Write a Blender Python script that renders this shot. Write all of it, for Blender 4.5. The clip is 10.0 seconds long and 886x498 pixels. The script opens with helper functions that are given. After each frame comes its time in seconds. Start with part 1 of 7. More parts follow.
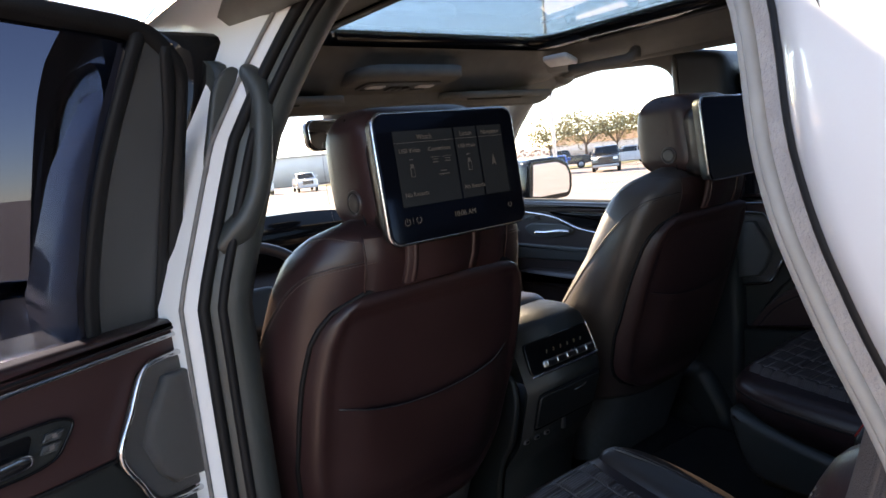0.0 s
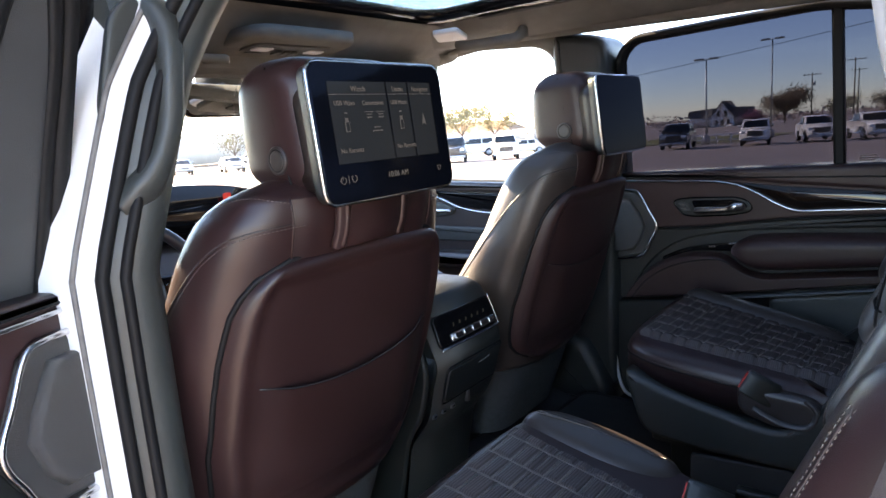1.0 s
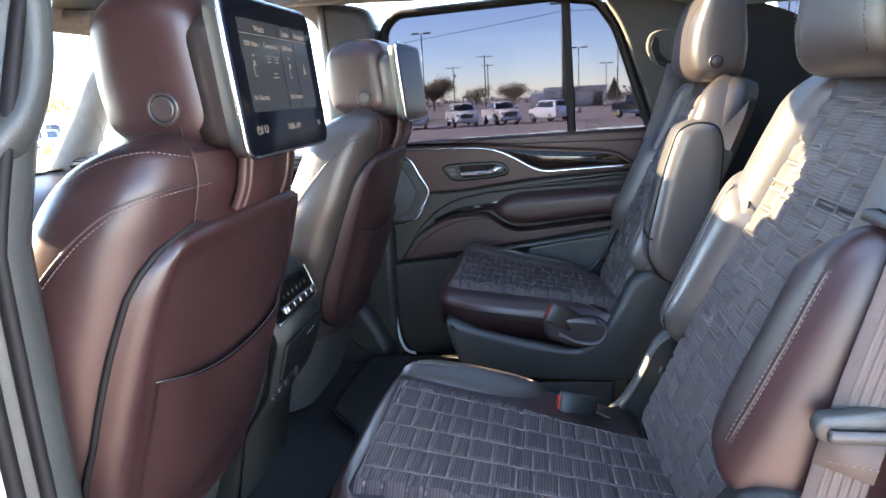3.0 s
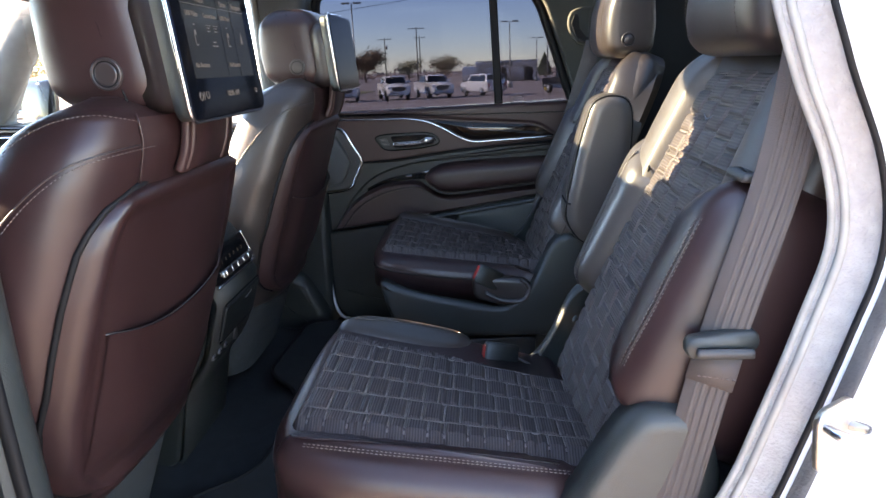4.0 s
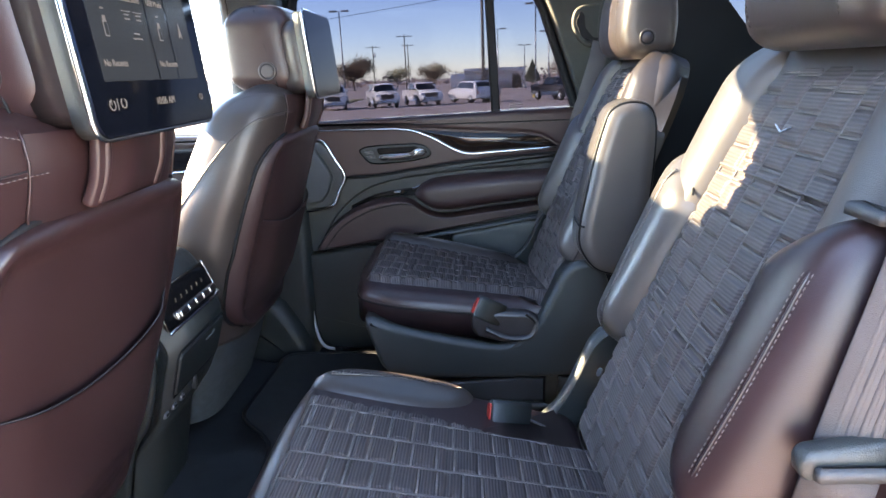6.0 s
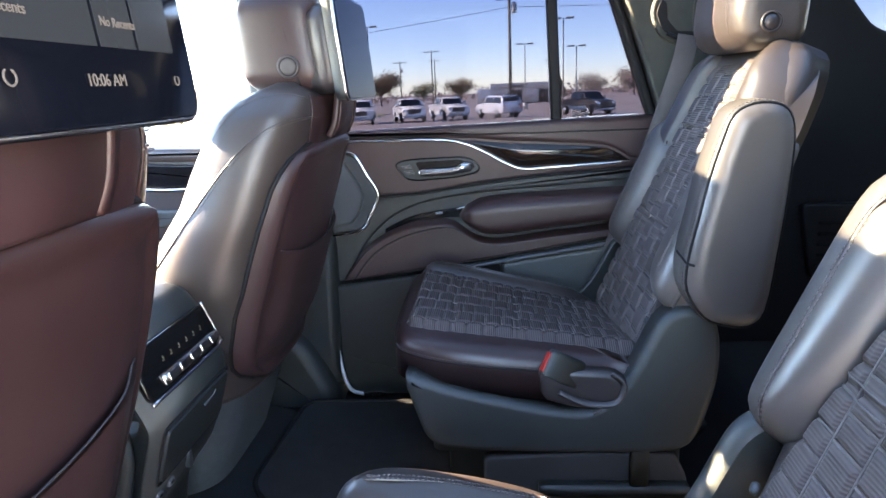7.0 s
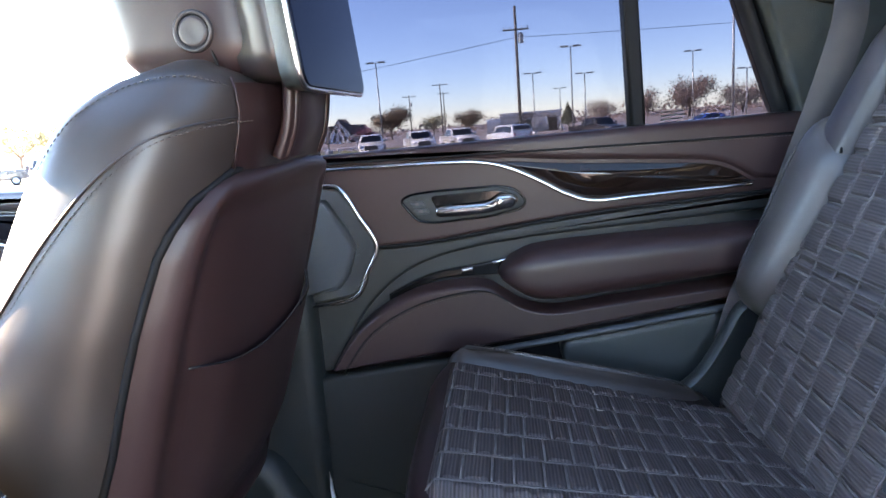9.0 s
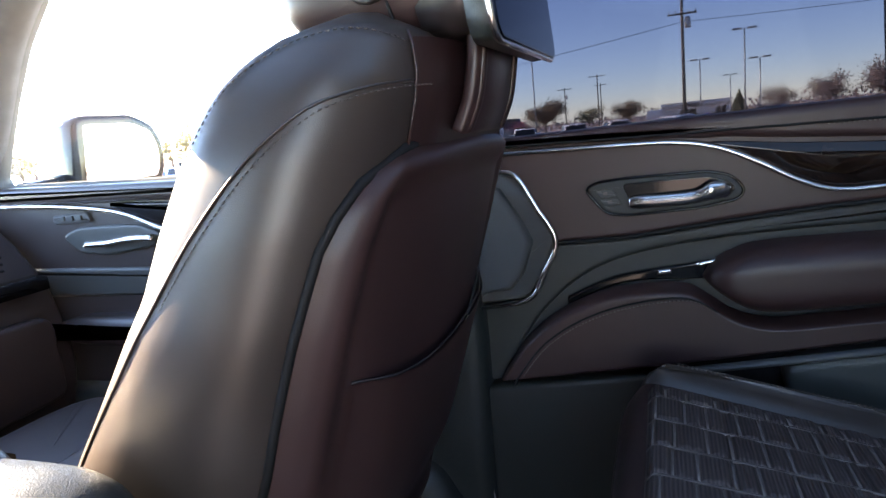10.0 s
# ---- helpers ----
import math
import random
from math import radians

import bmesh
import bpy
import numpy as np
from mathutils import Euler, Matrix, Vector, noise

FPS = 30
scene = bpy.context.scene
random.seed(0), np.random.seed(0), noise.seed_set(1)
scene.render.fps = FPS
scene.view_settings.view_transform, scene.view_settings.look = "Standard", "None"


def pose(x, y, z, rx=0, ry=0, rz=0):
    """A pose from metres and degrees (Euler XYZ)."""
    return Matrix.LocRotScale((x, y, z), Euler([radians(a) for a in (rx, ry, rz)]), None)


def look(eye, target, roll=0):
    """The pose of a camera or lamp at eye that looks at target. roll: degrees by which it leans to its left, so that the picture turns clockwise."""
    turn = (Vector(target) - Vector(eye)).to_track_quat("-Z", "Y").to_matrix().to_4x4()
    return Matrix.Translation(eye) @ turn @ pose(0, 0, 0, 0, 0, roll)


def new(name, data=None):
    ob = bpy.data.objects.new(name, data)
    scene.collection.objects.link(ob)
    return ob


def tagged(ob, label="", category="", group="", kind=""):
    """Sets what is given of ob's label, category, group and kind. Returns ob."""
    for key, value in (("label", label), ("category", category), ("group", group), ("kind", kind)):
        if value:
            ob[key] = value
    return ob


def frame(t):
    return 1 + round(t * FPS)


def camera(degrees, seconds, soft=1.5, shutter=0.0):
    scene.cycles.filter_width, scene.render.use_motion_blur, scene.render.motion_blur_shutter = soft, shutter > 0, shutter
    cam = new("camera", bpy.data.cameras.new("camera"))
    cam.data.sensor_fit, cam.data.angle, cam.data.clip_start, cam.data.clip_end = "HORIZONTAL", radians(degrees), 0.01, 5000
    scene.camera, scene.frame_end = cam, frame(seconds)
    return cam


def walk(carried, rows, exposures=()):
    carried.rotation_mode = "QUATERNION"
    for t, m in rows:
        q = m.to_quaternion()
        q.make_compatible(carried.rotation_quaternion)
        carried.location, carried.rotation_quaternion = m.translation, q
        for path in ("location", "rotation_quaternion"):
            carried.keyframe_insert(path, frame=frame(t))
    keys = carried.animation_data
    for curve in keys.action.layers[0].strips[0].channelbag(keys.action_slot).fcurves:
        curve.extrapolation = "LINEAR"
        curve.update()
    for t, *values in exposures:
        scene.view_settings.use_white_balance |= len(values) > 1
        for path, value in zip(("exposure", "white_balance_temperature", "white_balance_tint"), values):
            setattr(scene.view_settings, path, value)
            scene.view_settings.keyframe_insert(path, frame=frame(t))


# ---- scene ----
cam = camera(69.4, 10.0)
PATH = [
    (0, (-1.106, 0.205, 1.551), (0.117, 1.761, 1.259), -6.1),
    (0.5, (-1.104, 0.246, 1.535), (0.182, 1.743, 1.215), -5.2),
    (1, (-1.17, 0.328, 1.515), (0.373, 1.546, 1.151), -4.4),
    (1.5, (-1.218, 0.392, 1.494), (0.472, 1.373, 1.065), -3.9),
    (2, (-1.203, 0.466, 1.496), (0.602, 1.223, 1.085), -3.5),
    (2.2, (-1.207, 0.5, 1.503), (0.632, 1.175, 1.102), -3.6),
    (3.3, (-1.355, 0.632, 1.488), (0.561, 0.895, 0.981), -3.0),
    (3.5, (-1.376, 0.627, 1.491), (0.533, 0.89, 0.958), -3.2),
    (4, (-1.397, 0.605, 1.489), (0.519, 0.728, 0.929), -2.2),
    (4.5, (-1.396, 0.612, 1.49), (0.521, 0.666, 0.921), -1.9),
    (5, (-1.375, 0.621, 1.488), (0.542, 0.67, 0.92), -1.9),
    (5.2, (-1.361, 0.622, 1.484), (0.558, 0.661, 0.922), -2.1),
    (6.3, (-1.093, 0.63, 1.472), (0.831, 0.772, 0.945), -2.3),
    (6.5, (-1.039, 0.644, 1.459), (0.885, 0.818, 0.941), -2.2),
    (7, (-0.888, 0.702, 1.445), (1.043, 0.869, 0.951), -2.5),
    (7.5, (-0.746, 0.73, 1.437), (1.201, 0.773, 0.979), -2.3),
    (8, (-0.584, 0.725, 1.412), (1.367, 0.722, 0.973), -2.1),
    (8.5, (-0.443, 0.737, 1.391), (1.511, 0.757, 0.964), -3.0),
    (9, (-0.345, 0.774, 1.387), (1.604, 0.981, 0.989), -4.6),
    (9.5, (-0.287, 0.8, 1.381), (1.653, 1.1, 0.995), -5.2),
    (10, (-0.218, 0.845, 1.365), (1.631, 1.509, 0.993), -5.9),
]
EXPOSURES = [(0, 2.48, 9800, 16), (0.5, 3.23, 9800, 16), (1, 3.68, 9800, 16), (1.5, 3.78, 9800, 16), (2, 3.98, 9800, 16), (2.2, 4.18, 9800, 16), (3.3, 5.03, 9800, 16), (3.5, 5.03, 9800, 16), (4, 4.17, 9800, 16), (4.5, 3.81, 9800, 16), (5, 3.74, 9800, 16), (5.2, 3.96, 9800, 16), (6.3, 5.18, 9500, 16), (6.5, 5.28, 9500, 16), (7.5, 5.28, 9500, 16), (9, 5.23, 9500, 16), (9.5, 4.83, 9500, 16), (10, 4.38, 9500, 16)]
walk(cam, [(t, look(eye, target, roll)) for t, eye, target, roll in PATH], EXPOSURES)

# ---- world and sun ----
SUN_ELEV, SUN_AZ = 25.5, 4.5          # degrees; azimuth from +y towards +x
world = bpy.data.worlds.new("sky")
scene.world = world
world.use_nodes = True
wn = world.node_tree
bg = wn.nodes["Background"]
sky = wn.nodes.new("ShaderNodeTexSky")
sky.sky_type = 'NISHITA'
sky.sun_disc = False
sky.altitude = 1000.0
sky.sun_elevation = radians(SUN_ELEV)
sky.sun_rotation = radians(SUN_AZ)
sky.air_density, sky.dust_density, sky.ozone_density = 0.8, 0.0, 4.5
wn.links.new(sky.outputs[0], bg.inputs[0])
bg.inputs[1].default_value = 0.15
sun_data = bpy.data.lights.new("sun", 'SUN')
sun_data.energy, sun_data.angle, sun_data.color = 3.6, radians(0.5), (1.0, 0.94, 0.84)
sun = new("sun", sun_data)
sd = Vector((math.sin(radians(SUN_AZ)) * math.cos(radians(SUN_ELEV)), math.cos(radians(SUN_AZ)) * math.cos(radians(SUN_ELEV)), math.sin(radians(SUN_ELEV))))
sun.matrix_world = look(sd * 50, (0, 0, 0))


# ---- materials ----
def material(name, base, rough=0.5, metal=0.0, vary=0.15, scale=12.0, bump=0.0, fine=400.0, coat=0.0, spec=0.5, kind="noise", stain=0.0, rvary=0.1, emit=None, stripe=0.0):
    """A principled material with variation at two scales: broad stains or wear, and fine grain or relief."""
    m = bpy.data.materials.new(name)
    m.use_nodes = True
    n, l = m.node_tree.nodes, m.node_tree.links
    p = n["Principled BSDF"]
    tc = n.new("ShaderNodeTexCoord")
    a = n.new("ShaderNodeTexNoise")
    a.inputs["Scale"].default_value, a.inputs["Detail"].default_value = scale, 5
    l.new(tc.outputs["Object"], a.inputs["Vector"])
    ramp = n.new("ShaderNodeMapRange")
    ramp.inputs["From Min"].default_value, ramp.inputs["From Max"].default_value = 0.3, 0.7
    ramp.inputs["To Min"].default_value, ramp.inputs["To Max"].default_value = 1 - vary, 1 + vary
    l.new(a.outputs[0], ramp.inputs["Value"])
    mul = n.new("ShaderNodeVectorMath")
    mul.operation = 'SCALE'
    mul.inputs[0].default_value = base[:3]
    l.new(ramp.outputs[0], mul.inputs["Scale"])
    colour = mul
    if stripe:
        wv = n.new("ShaderNodeTexWave")
        wv.bands_direction = kind[-1].upper()
        wv.inputs["Distortion"].default_value = 0.0
        wv.inputs["Scale"].default_value = fine
        l.new(tc.outputs["Object"], wv.inputs["Vector"])
        sr = n.new("ShaderNodeMapRange")
        sr.inputs["To Min"].default_value, sr.inputs["To Max"].default_value = 1 - stripe, 1 + stripe
        l.new(wv.outputs["Fac"], sr.inputs["Value"])
        colour = n.new("ShaderNodeVectorMath")
        colour.operation = 'SCALE'
        l.new(mul.outputs[0], colour.inputs[0])
        l.new(sr.outputs[0], colour.inputs["Scale"])
    l.new(colour.outputs[0], p.inputs["Base Color"])
    if bump or rvary:
        if kind == "cells":
            f = n.new("ShaderNodeTexVoronoi")
            f.feature = 'DISTANCE_TO_EDGE'
            src = f.outputs["Distance"]
        elif kind in ("ribs_x", "ribs_z", "ribs_y"):
            f = n.new("ShaderNodeTexWave")
            f.bands_direction = kind[-1].upper()
            f.inputs["Distortion"].default_value = 0.0
            src = f.outputs["Fac"]
        else:
            f = n.new("ShaderNodeTexNoise")
            f.inputs["Detail"].default_value = 3
            src = f.outputs[0]
        f.inputs["Scale"].default_value = fine
        l.new(tc.outputs["Object"], f.inputs["Vector"])
        if bump:
            b = n.new("ShaderNodeBump")
            b.inputs["Strength"].default_value = bump
            b.inputs["Distance"].default_value = 0.002
            l.new(src, b.inputs["Height"])
            l.new(b.outputs[0], p.inputs["Normal"])
    rr = n.new("ShaderNodeMapRange")
    rr.inputs["To Min"].default_value, rr.inputs["To Max"].default_value = max(0.02, rough - rvary), min(1, rough + rvary)
    l.new(a.outputs[0], rr.inputs["Value"])
    l.new(rr.outputs[0], p.inputs["Roughness"])
    p.inputs["Metallic"].default_value = metal
    p.inputs["Specular IOR Level"].default_value = spec
    p.inputs["Coat Weight"].default_value = coat
    p.inputs["Coat Roughness"].default_value = 0.03
    if emit:
        p.inputs["Emission Color"].default_value = (*emit[:3], 1)
        p.inputs["Emission Strength"].default_value = emit[3]
    return m


def glass(name, tint, gloss=1.0):
    """Thin pane: tinted straight-through light, and Fresnel gloss."""
    m = bpy.data.materials.new(name)
    m.use_nodes = True
    n, l = m.node_tree.nodes, m.node_tree.links
    n.remove(n["Principled BSDF"])
    t, g, mix, lw = n.new("ShaderNodeBsdfTransparent"), n.new("ShaderNodeBsdfGlossy"), n.new("ShaderNodeMixShader"), n.new("ShaderNodeLayerWeight")
    t.inputs[0].default_value = (*tint, 1)
    g.inputs[0].default_value = (gloss, gloss, gloss, 1)
    g.inputs["Roughness"].default_value = 0.01
    lw.inputs[0].default_value = 0.5
    po, ma = n.new("ShaderNodeMath"), n.new("ShaderNodeMath")
    po.operation, ma.operation = 'POWER', 'MULTIPLY_ADD'
    po.inputs[1].default_value, ma.inputs[1].default_value, ma.inputs[2].default_value = 5.0, 0.9, 0.02
    l.new(lw.outputs["Facing"], po.inputs[0])
    l.new(po.outputs[0], ma.inputs[0])
    l.new(ma.outputs[0], mix.inputs[0])
    l.new(t.outputs[0], mix.inputs[1])
    l.new(g.outputs[0], mix.inputs[2])
    l.new(mix.outputs[0], n["Material Output"].inputs[0])
    return m


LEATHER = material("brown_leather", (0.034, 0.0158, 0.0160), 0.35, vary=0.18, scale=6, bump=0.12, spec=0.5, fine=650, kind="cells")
LEATHER_DOOR = material("door_leather", (0.047, 0.0225, 0.0225), 0.42, vary=0.14, scale=6, bump=0.06, spec=0.42, fine=650, kind="cells")
LEATHER_DARK = material("dark_leather", (0.036, 0.027, 0.027), 0.37, vary=0.14, scale=6, bump=0.05, spec=0.7, fine=650, kind="cells")
# paler copy of the brown leather: daylight sheen put into the colour
LEATHER_SHEEN = material("sheen_paled_leather", (0.090, 0.075, 0.069), 0.37, vary=0.12, scale=8, bump=0.10, spec=0.85, fine=650, kind="cells")
# copy of the brown leather, greyed for the sky sheen on the passenger seat
LEATHER_GREYED = material("greyed_brown_leather", (0.042, 0.030, 0.027), 0.39, vary=0.14, scale=8, bump=0.10, spec=0.8, fine=650, kind="cells")
PERFORATED = material("perforated_leather", (0.085, 0.070, 0.065), 0.42, vary=0.10, scale=8, bump=0.15, fine=420, kind="cells", spec=0.7)
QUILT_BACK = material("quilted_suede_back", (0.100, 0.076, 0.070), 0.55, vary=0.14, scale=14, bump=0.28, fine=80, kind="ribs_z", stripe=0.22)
# same suede as the back but darker: the cushion's shade is in the colour
QUILT_SEAT = material("quilted_suede_shaded", (0.064, 0.046, 0.044), 0.52, vary=0.16, scale=14, bump=0.35, fine=80, kind="ribs_y", stripe=0.4)
THREAD = material("grey_thread", (0.155, 0.13, 0.12), 0.8, vary=0.2, scale=60)
# lighter than the suede: seam edges catching light, put into the colour
QUILT_SEAM_LIT = material("lit_quilt_seam", (0.165, 0.136, 0.126), 0.8, vary=0.2, scale=60)
THREAD_WHITE = material("pale_thread", (0.11, 0.092, 0.082), 0.8, vary=0.2, scale=60)
PLASTIC = material("charcoal_plastic", (0.036, 0.0415, 0.0405), 0.40, vary=0.12, scale=9, bump=0.35, spec=0.6, fine=700)
# black trim, darker still: the third row's shade is put into the colour
TRIM_BLACK_SHADED = material("black_trim_in_shade", (0.012, 0.012, 0.013), 0.55, vary=0.15, scale=9, bump=0.3, spec=0.3, fine=700)
PLASTIC_DARK = material("dark_plastic", (0.0175, 0.0200, 0.0200), 0.42, vary=0.12, scale=9, bump=0.35, spec=0.5, fine=700)
PLASTIC_GREY = material("grey_plastic", (0.055, 0.057, 0.059), 0.5, vary=0.12, scale=9, bump=0.3, fine=700)
PIANO = material("gloss_black", (0.006, 0.006, 0.007), 0.08, vary=0.1, scale=9, spec=0.3, rvary=0.03)
WOODVEN = material("dark_wood_veneer", (0.014, 0.007, 0.005), 0.08, vary=0.55, scale=30, spec=0.45, rvary=0.03)
PRINT_AMBER = material("amber_print", (0.16, 0.12, 0.07), 0.5, vary=0.04, scale=40)
CHROME = material("satin_chrome", (0.62, 0.62, 0.63), 0.2, metal=1.0, vary=0.05, scale=20)
GRILLE = material("speaker_mesh", (0.11, 0.108, 0.108), 0.38, metal=0.75, vary=0.06, scale=20, bump=0.8, fine=650, kind="cells")
RUBBER = material("black_rubber", (0.010, 0.010, 0.011), 0.6, vary=0.15, scale=25, spec=0.2, bump=0.2, fine=300)
# cloth raised from dark grey: the strong daylight here is in its colour
SEAL_CLOTH = material("daylit_flocked_trim", (0.36, 0.34, 0.325), 0.92, vary=0.10, scale=70, bump=1.0, fine=300)
# bead paled likewise, with sunlight put into the colour
SEAL_BEAD = material("sunlit_seal_rubber", (0.30, 0.29, 0.27), 0.45, vary=0.12, scale=40, bump=0.15, fine=300)
STRIP_GREY = material("grey_jamb_rubber", (0.10, 0.096, 0.096), 0.65, vary=0.2, scale=40, spec=0.3, bump=0.6, fine=260)
# mid grey, paler than the black rubber
RUBBER_GREY = material("grey_seal", (0.15, 0.142, 0.138), 0.6, vary=0.25, scale=40, bump=0.3, fine=300)
PAINT = material("white_paint", (0.80, 0.80, 0.80), 0.22, vary=0.03, scale=5, coat=0.8, rvary=0.05)
CARPET = material("black_carpet", (0.020, 0.0215, 0.025), 0.95, vary=0.3, scale=30, bump=1.0, fine=900)
SKIRT = material("grey_carpet", (0.050, 0.058, 0.064), 0.95, vary=0.2, scale=60, bump=1.0, fine=900)
HEADLINER = material("dark_headliner", (0.15, 0.15, 0.14), 0.9, vary=0.12, scale=20, bump=0.5, fine=900)
PILLAR_CLOTH = material("pillar_cloth", (0.050, 0.052, 0.045), 0.9, vary=0.15, scale=30, bump=0.6, fine=700)
BELT = material("belt_webbing", (0.072, 0.058, 0.055), 0.6, vary=0.1, scale=30, bump=0.3, fine=900)
RED = material("red_button", (0.55, 0.03, 0.02), 0.4, vary=0.1, scale=50)
TINT = glass("privacy_glass", (0.152, 0.160, 0.194), 0.08)
# pale non-metal base: the chrome's bright reflection is put into the colour
PAINTED_SHINE = material("painted_shine_strip", (0.70, 0.71, 0.72), 0.35, vary=0.06, scale=20, spec=0.7)
SATIN = material("satin_aluminium", (0.30, 0.31, 0.32), 0.38, metal=0.8, vary=0.06, scale=20, bump=0.1, fine=300)
CLEAR = glass("clear_glass", (0.95, 0.96, 0.955))
ROOFGLASS = glass("sunroof_glass", (0.56, 0.60, 0.60))
SCREEN = material("screen_glass", (0.004, 0.005, 0.008), 0.07, vary=0.1, scale=4, spec=0.10, rvary=0.03)
SCREEN.node_tree.nodes["Principled BSDF"].inputs["Specular Tint"].default_value = (0.30, 0.50, 1.0, 1)
SCREEN_TILE = material("screen_tile", (0.010, 0.012, 0.015), 0.2, vary=0.05, scale=4, spec=0.10, emit=(0.10, 0.13, 0.17, 0.010))
SCREEN_TEXT = material("screen_text", (0.04, 0.04, 0.043), 0.3, vary=0.02, scale=4, spec=0.10, emit=(0.75, 0.75, 0.78, 0.008))
WHITE_PRINT = material("white_print", (0.75, 0.75, 0.75), 0.5, vary=0.04, scale=40)
ASPHALT = material("asphalt", (0.37, 0.295, 0.265), 0.9, vary=0.18, scale=0.35, bump=0.5, fine=60)
GRASS = material("dry_grass", (0.20, 0.19, 0.07), 0.95, vary=0.3, scale=0.8, bump=0.6, fine=25)


# ---- mesh tools ----
def thing(name, at, label="", category="", group="", kind=""):
    ob = new(name)
    ob.location = at
    ob.empty_display_size = 0.05
    return tagged(ob, label, category, group, kind)


def base_of(ob):
    p = Vector(ob.location)
    while ob.parent:
        ob = ob.parent
        p = p + Vector(ob.location)
    return p


def part(name, bm, mat, parent=None, label="", smooth=True, kind=""):
    bmesh.ops.recalc_face_normals(bm, faces=bm.faces)
    if parent is not None:
        bmesh.ops.translate(bm, verts=bm.verts, vec=-base_of(parent))
    me = bpy.data.meshes.new(name)
    bm.to_mesh(me)
    bm.free()
    me.materials.append(mat)
    if smooth:
        me.shade_smooth()
    ob = new(name, me)
    ob.parent = parent
    if label:
        ob["label"] = label
    if kind:
        ob["kind"] = kind
    return ob


def curve(pts, n=8, closed=False):
    """A smooth line through the points."""
    P = [Vector(p) for p in pts]
    N, out = len(P), []
    for i in range(N if closed else N - 1):
        g = lambda k: P[k % N] if closed else P[max(0, min(N - 1, k))]
        a, b, c, d = g(i - 1), g(i), g(i + 1), g(i + 2)
        for k in range(n):
            t = k / n
            out.append(0.5 * ((2 * b) + (c - a) * t + (2 * a - 5 * b + 4 * c - d) * t * t + (3 * b - a - 3 * c + d) * t ** 3))
    if not closed:
        out.append(P[-1])
    return out


def rounded(w, h, r, n=5):
    """A rounded rectangle about the origin."""
    out = []
    for cx, cy, a in ((w / 2 - r, h / 2 - r, 0), (r - w / 2, h / 2 - r, 90), (r - w / 2, r - h / 2, 180), (w / 2 - r, r - h / 2, 270)):
        for k in range(n + 1):
            t = radians(a + 90 * k / n)
            out.append((cx + r * math.cos(t), cy + r * math.sin(t)))
    return out


def corners(pts, r, n=4):
    """A polygon whose corners are rounded with radius about r."""
    out, N = [], len(pts)
    for i in range(N):
        p, a, b = Vector(pts[i]), Vector(pts[i - 1]), Vector(pts[(i + 1) % N])
        d1, d2 = (a - p), (b - p)
        q1, q2 = p + d1.normalized() * min(r, d1.length * 0.45), p + d2.normalized() * min(r, d2.length * 0.45)
        for k in range(n + 1):
            t = k / n
            out.append(tuple((1 - t) ** 2 * q1 + 2 * t * (1 - t) * p + t * t * q2))
    return out


def inset(pts, d):
    N = len(pts)
    area = sum(pts[i - 1][0] * pts[i][1] - pts[i][0] * pts[i - 1][1] for i in range(N))
    s = 1 if area > 0 else -1
    out = []
    for i in range(N):
        a, b, c = Vector(pts[i - 1]).to_2d(), Vector(pts[i]).to_2d(), Vector(pts[(i + 1) % N]).to_2d()
        t = (c - a)
        t = t.normalized() if t.length > 1e-9 else Vector((1, 0))
        out.append((b.x - s * t.y * d, b.y + s * t.x * d))
    return out


def add_rings(bm, rings, cap=True, closed=True):
    vs = [[bm.verts.new(p) for p in r] for r in rings]
    n = len(vs[0])
    for a, b in zip(vs, vs[1:]):
        for i in range(n if closed else n - 1):
            j = (i + 1) % n
            bm.faces.new((a[i], a[j], b[j], b[i]))
    if cap:
        bm.faces.new(vs[0])
        bm.faces.new(vs[-1])
    return bm


def loft(rings, cap=True, closed=True):
    return add_rings(bmesh.new(), rings, cap, closed)


def pad(outline, depth, r, to, crown=0.0, rb=None, bm=None, steps=4):
    """A cushion-like slab: the outline (u, v), raised by depth along w, with its front edge rounded by r and its back edge by rb. to: (u, v, w) into the world."""
    bm = bm or bmesh.new()
    rb = r * 0.3 if rb is None else rb
    rings = []
    for k in range(3):
        a = k / 2 * math.pi / 2
        rings.append([to(u, v, rb * (1 - math.sin(a))) for u, v in inset(outline, rb * (1 - math.cos(math.pi / 2 - a)))])
    for k in range(steps + 1):
        a = k / steps * math.pi / 2
        rings.append([to(u, v, depth - r + r * math.sin(a)) for u, v in inset(outline, r * (1 - math.cos(a)))])
    if not crown and r > 0.0004:
        rings.append([to(u, v, depth) for u, v in inset(outline, r + min(0.003, r * 0.5))])
    if crown:
        top = inset(outline, r)
        cu, cv = sum(p[0] for p in top) / len(top), sum(p[1] for p in top) / len(top)
        for s in (0.85, 0.65, 0.4, 0.15):
            rings.append([to(cu + (u - cu) * s, cv + (v - cv) * s, depth + crown * (1 - s * s)) for u, v in top])
    return add_rings(bm, rings)


def by(m):
    return lambda u, v, w: m @ Vector((u, v, w))


def box(c, size, r=0.01, m=None, bm=None, steps=2):
    """A box with rounded edges."""
    sx, sy, sz = size
    r = min(r, sx * 0.45, sy * 0.45, sz * 0.45)
    f = m or Matrix()
    c = Vector(c)
    return pad(rounded(sx, sy, max(r, 1e-4), 3), sz, r, lambda u, v, w: c + f @ Vector((u, v, w - sz / 2)), rb=r, bm=bm, steps=steps)


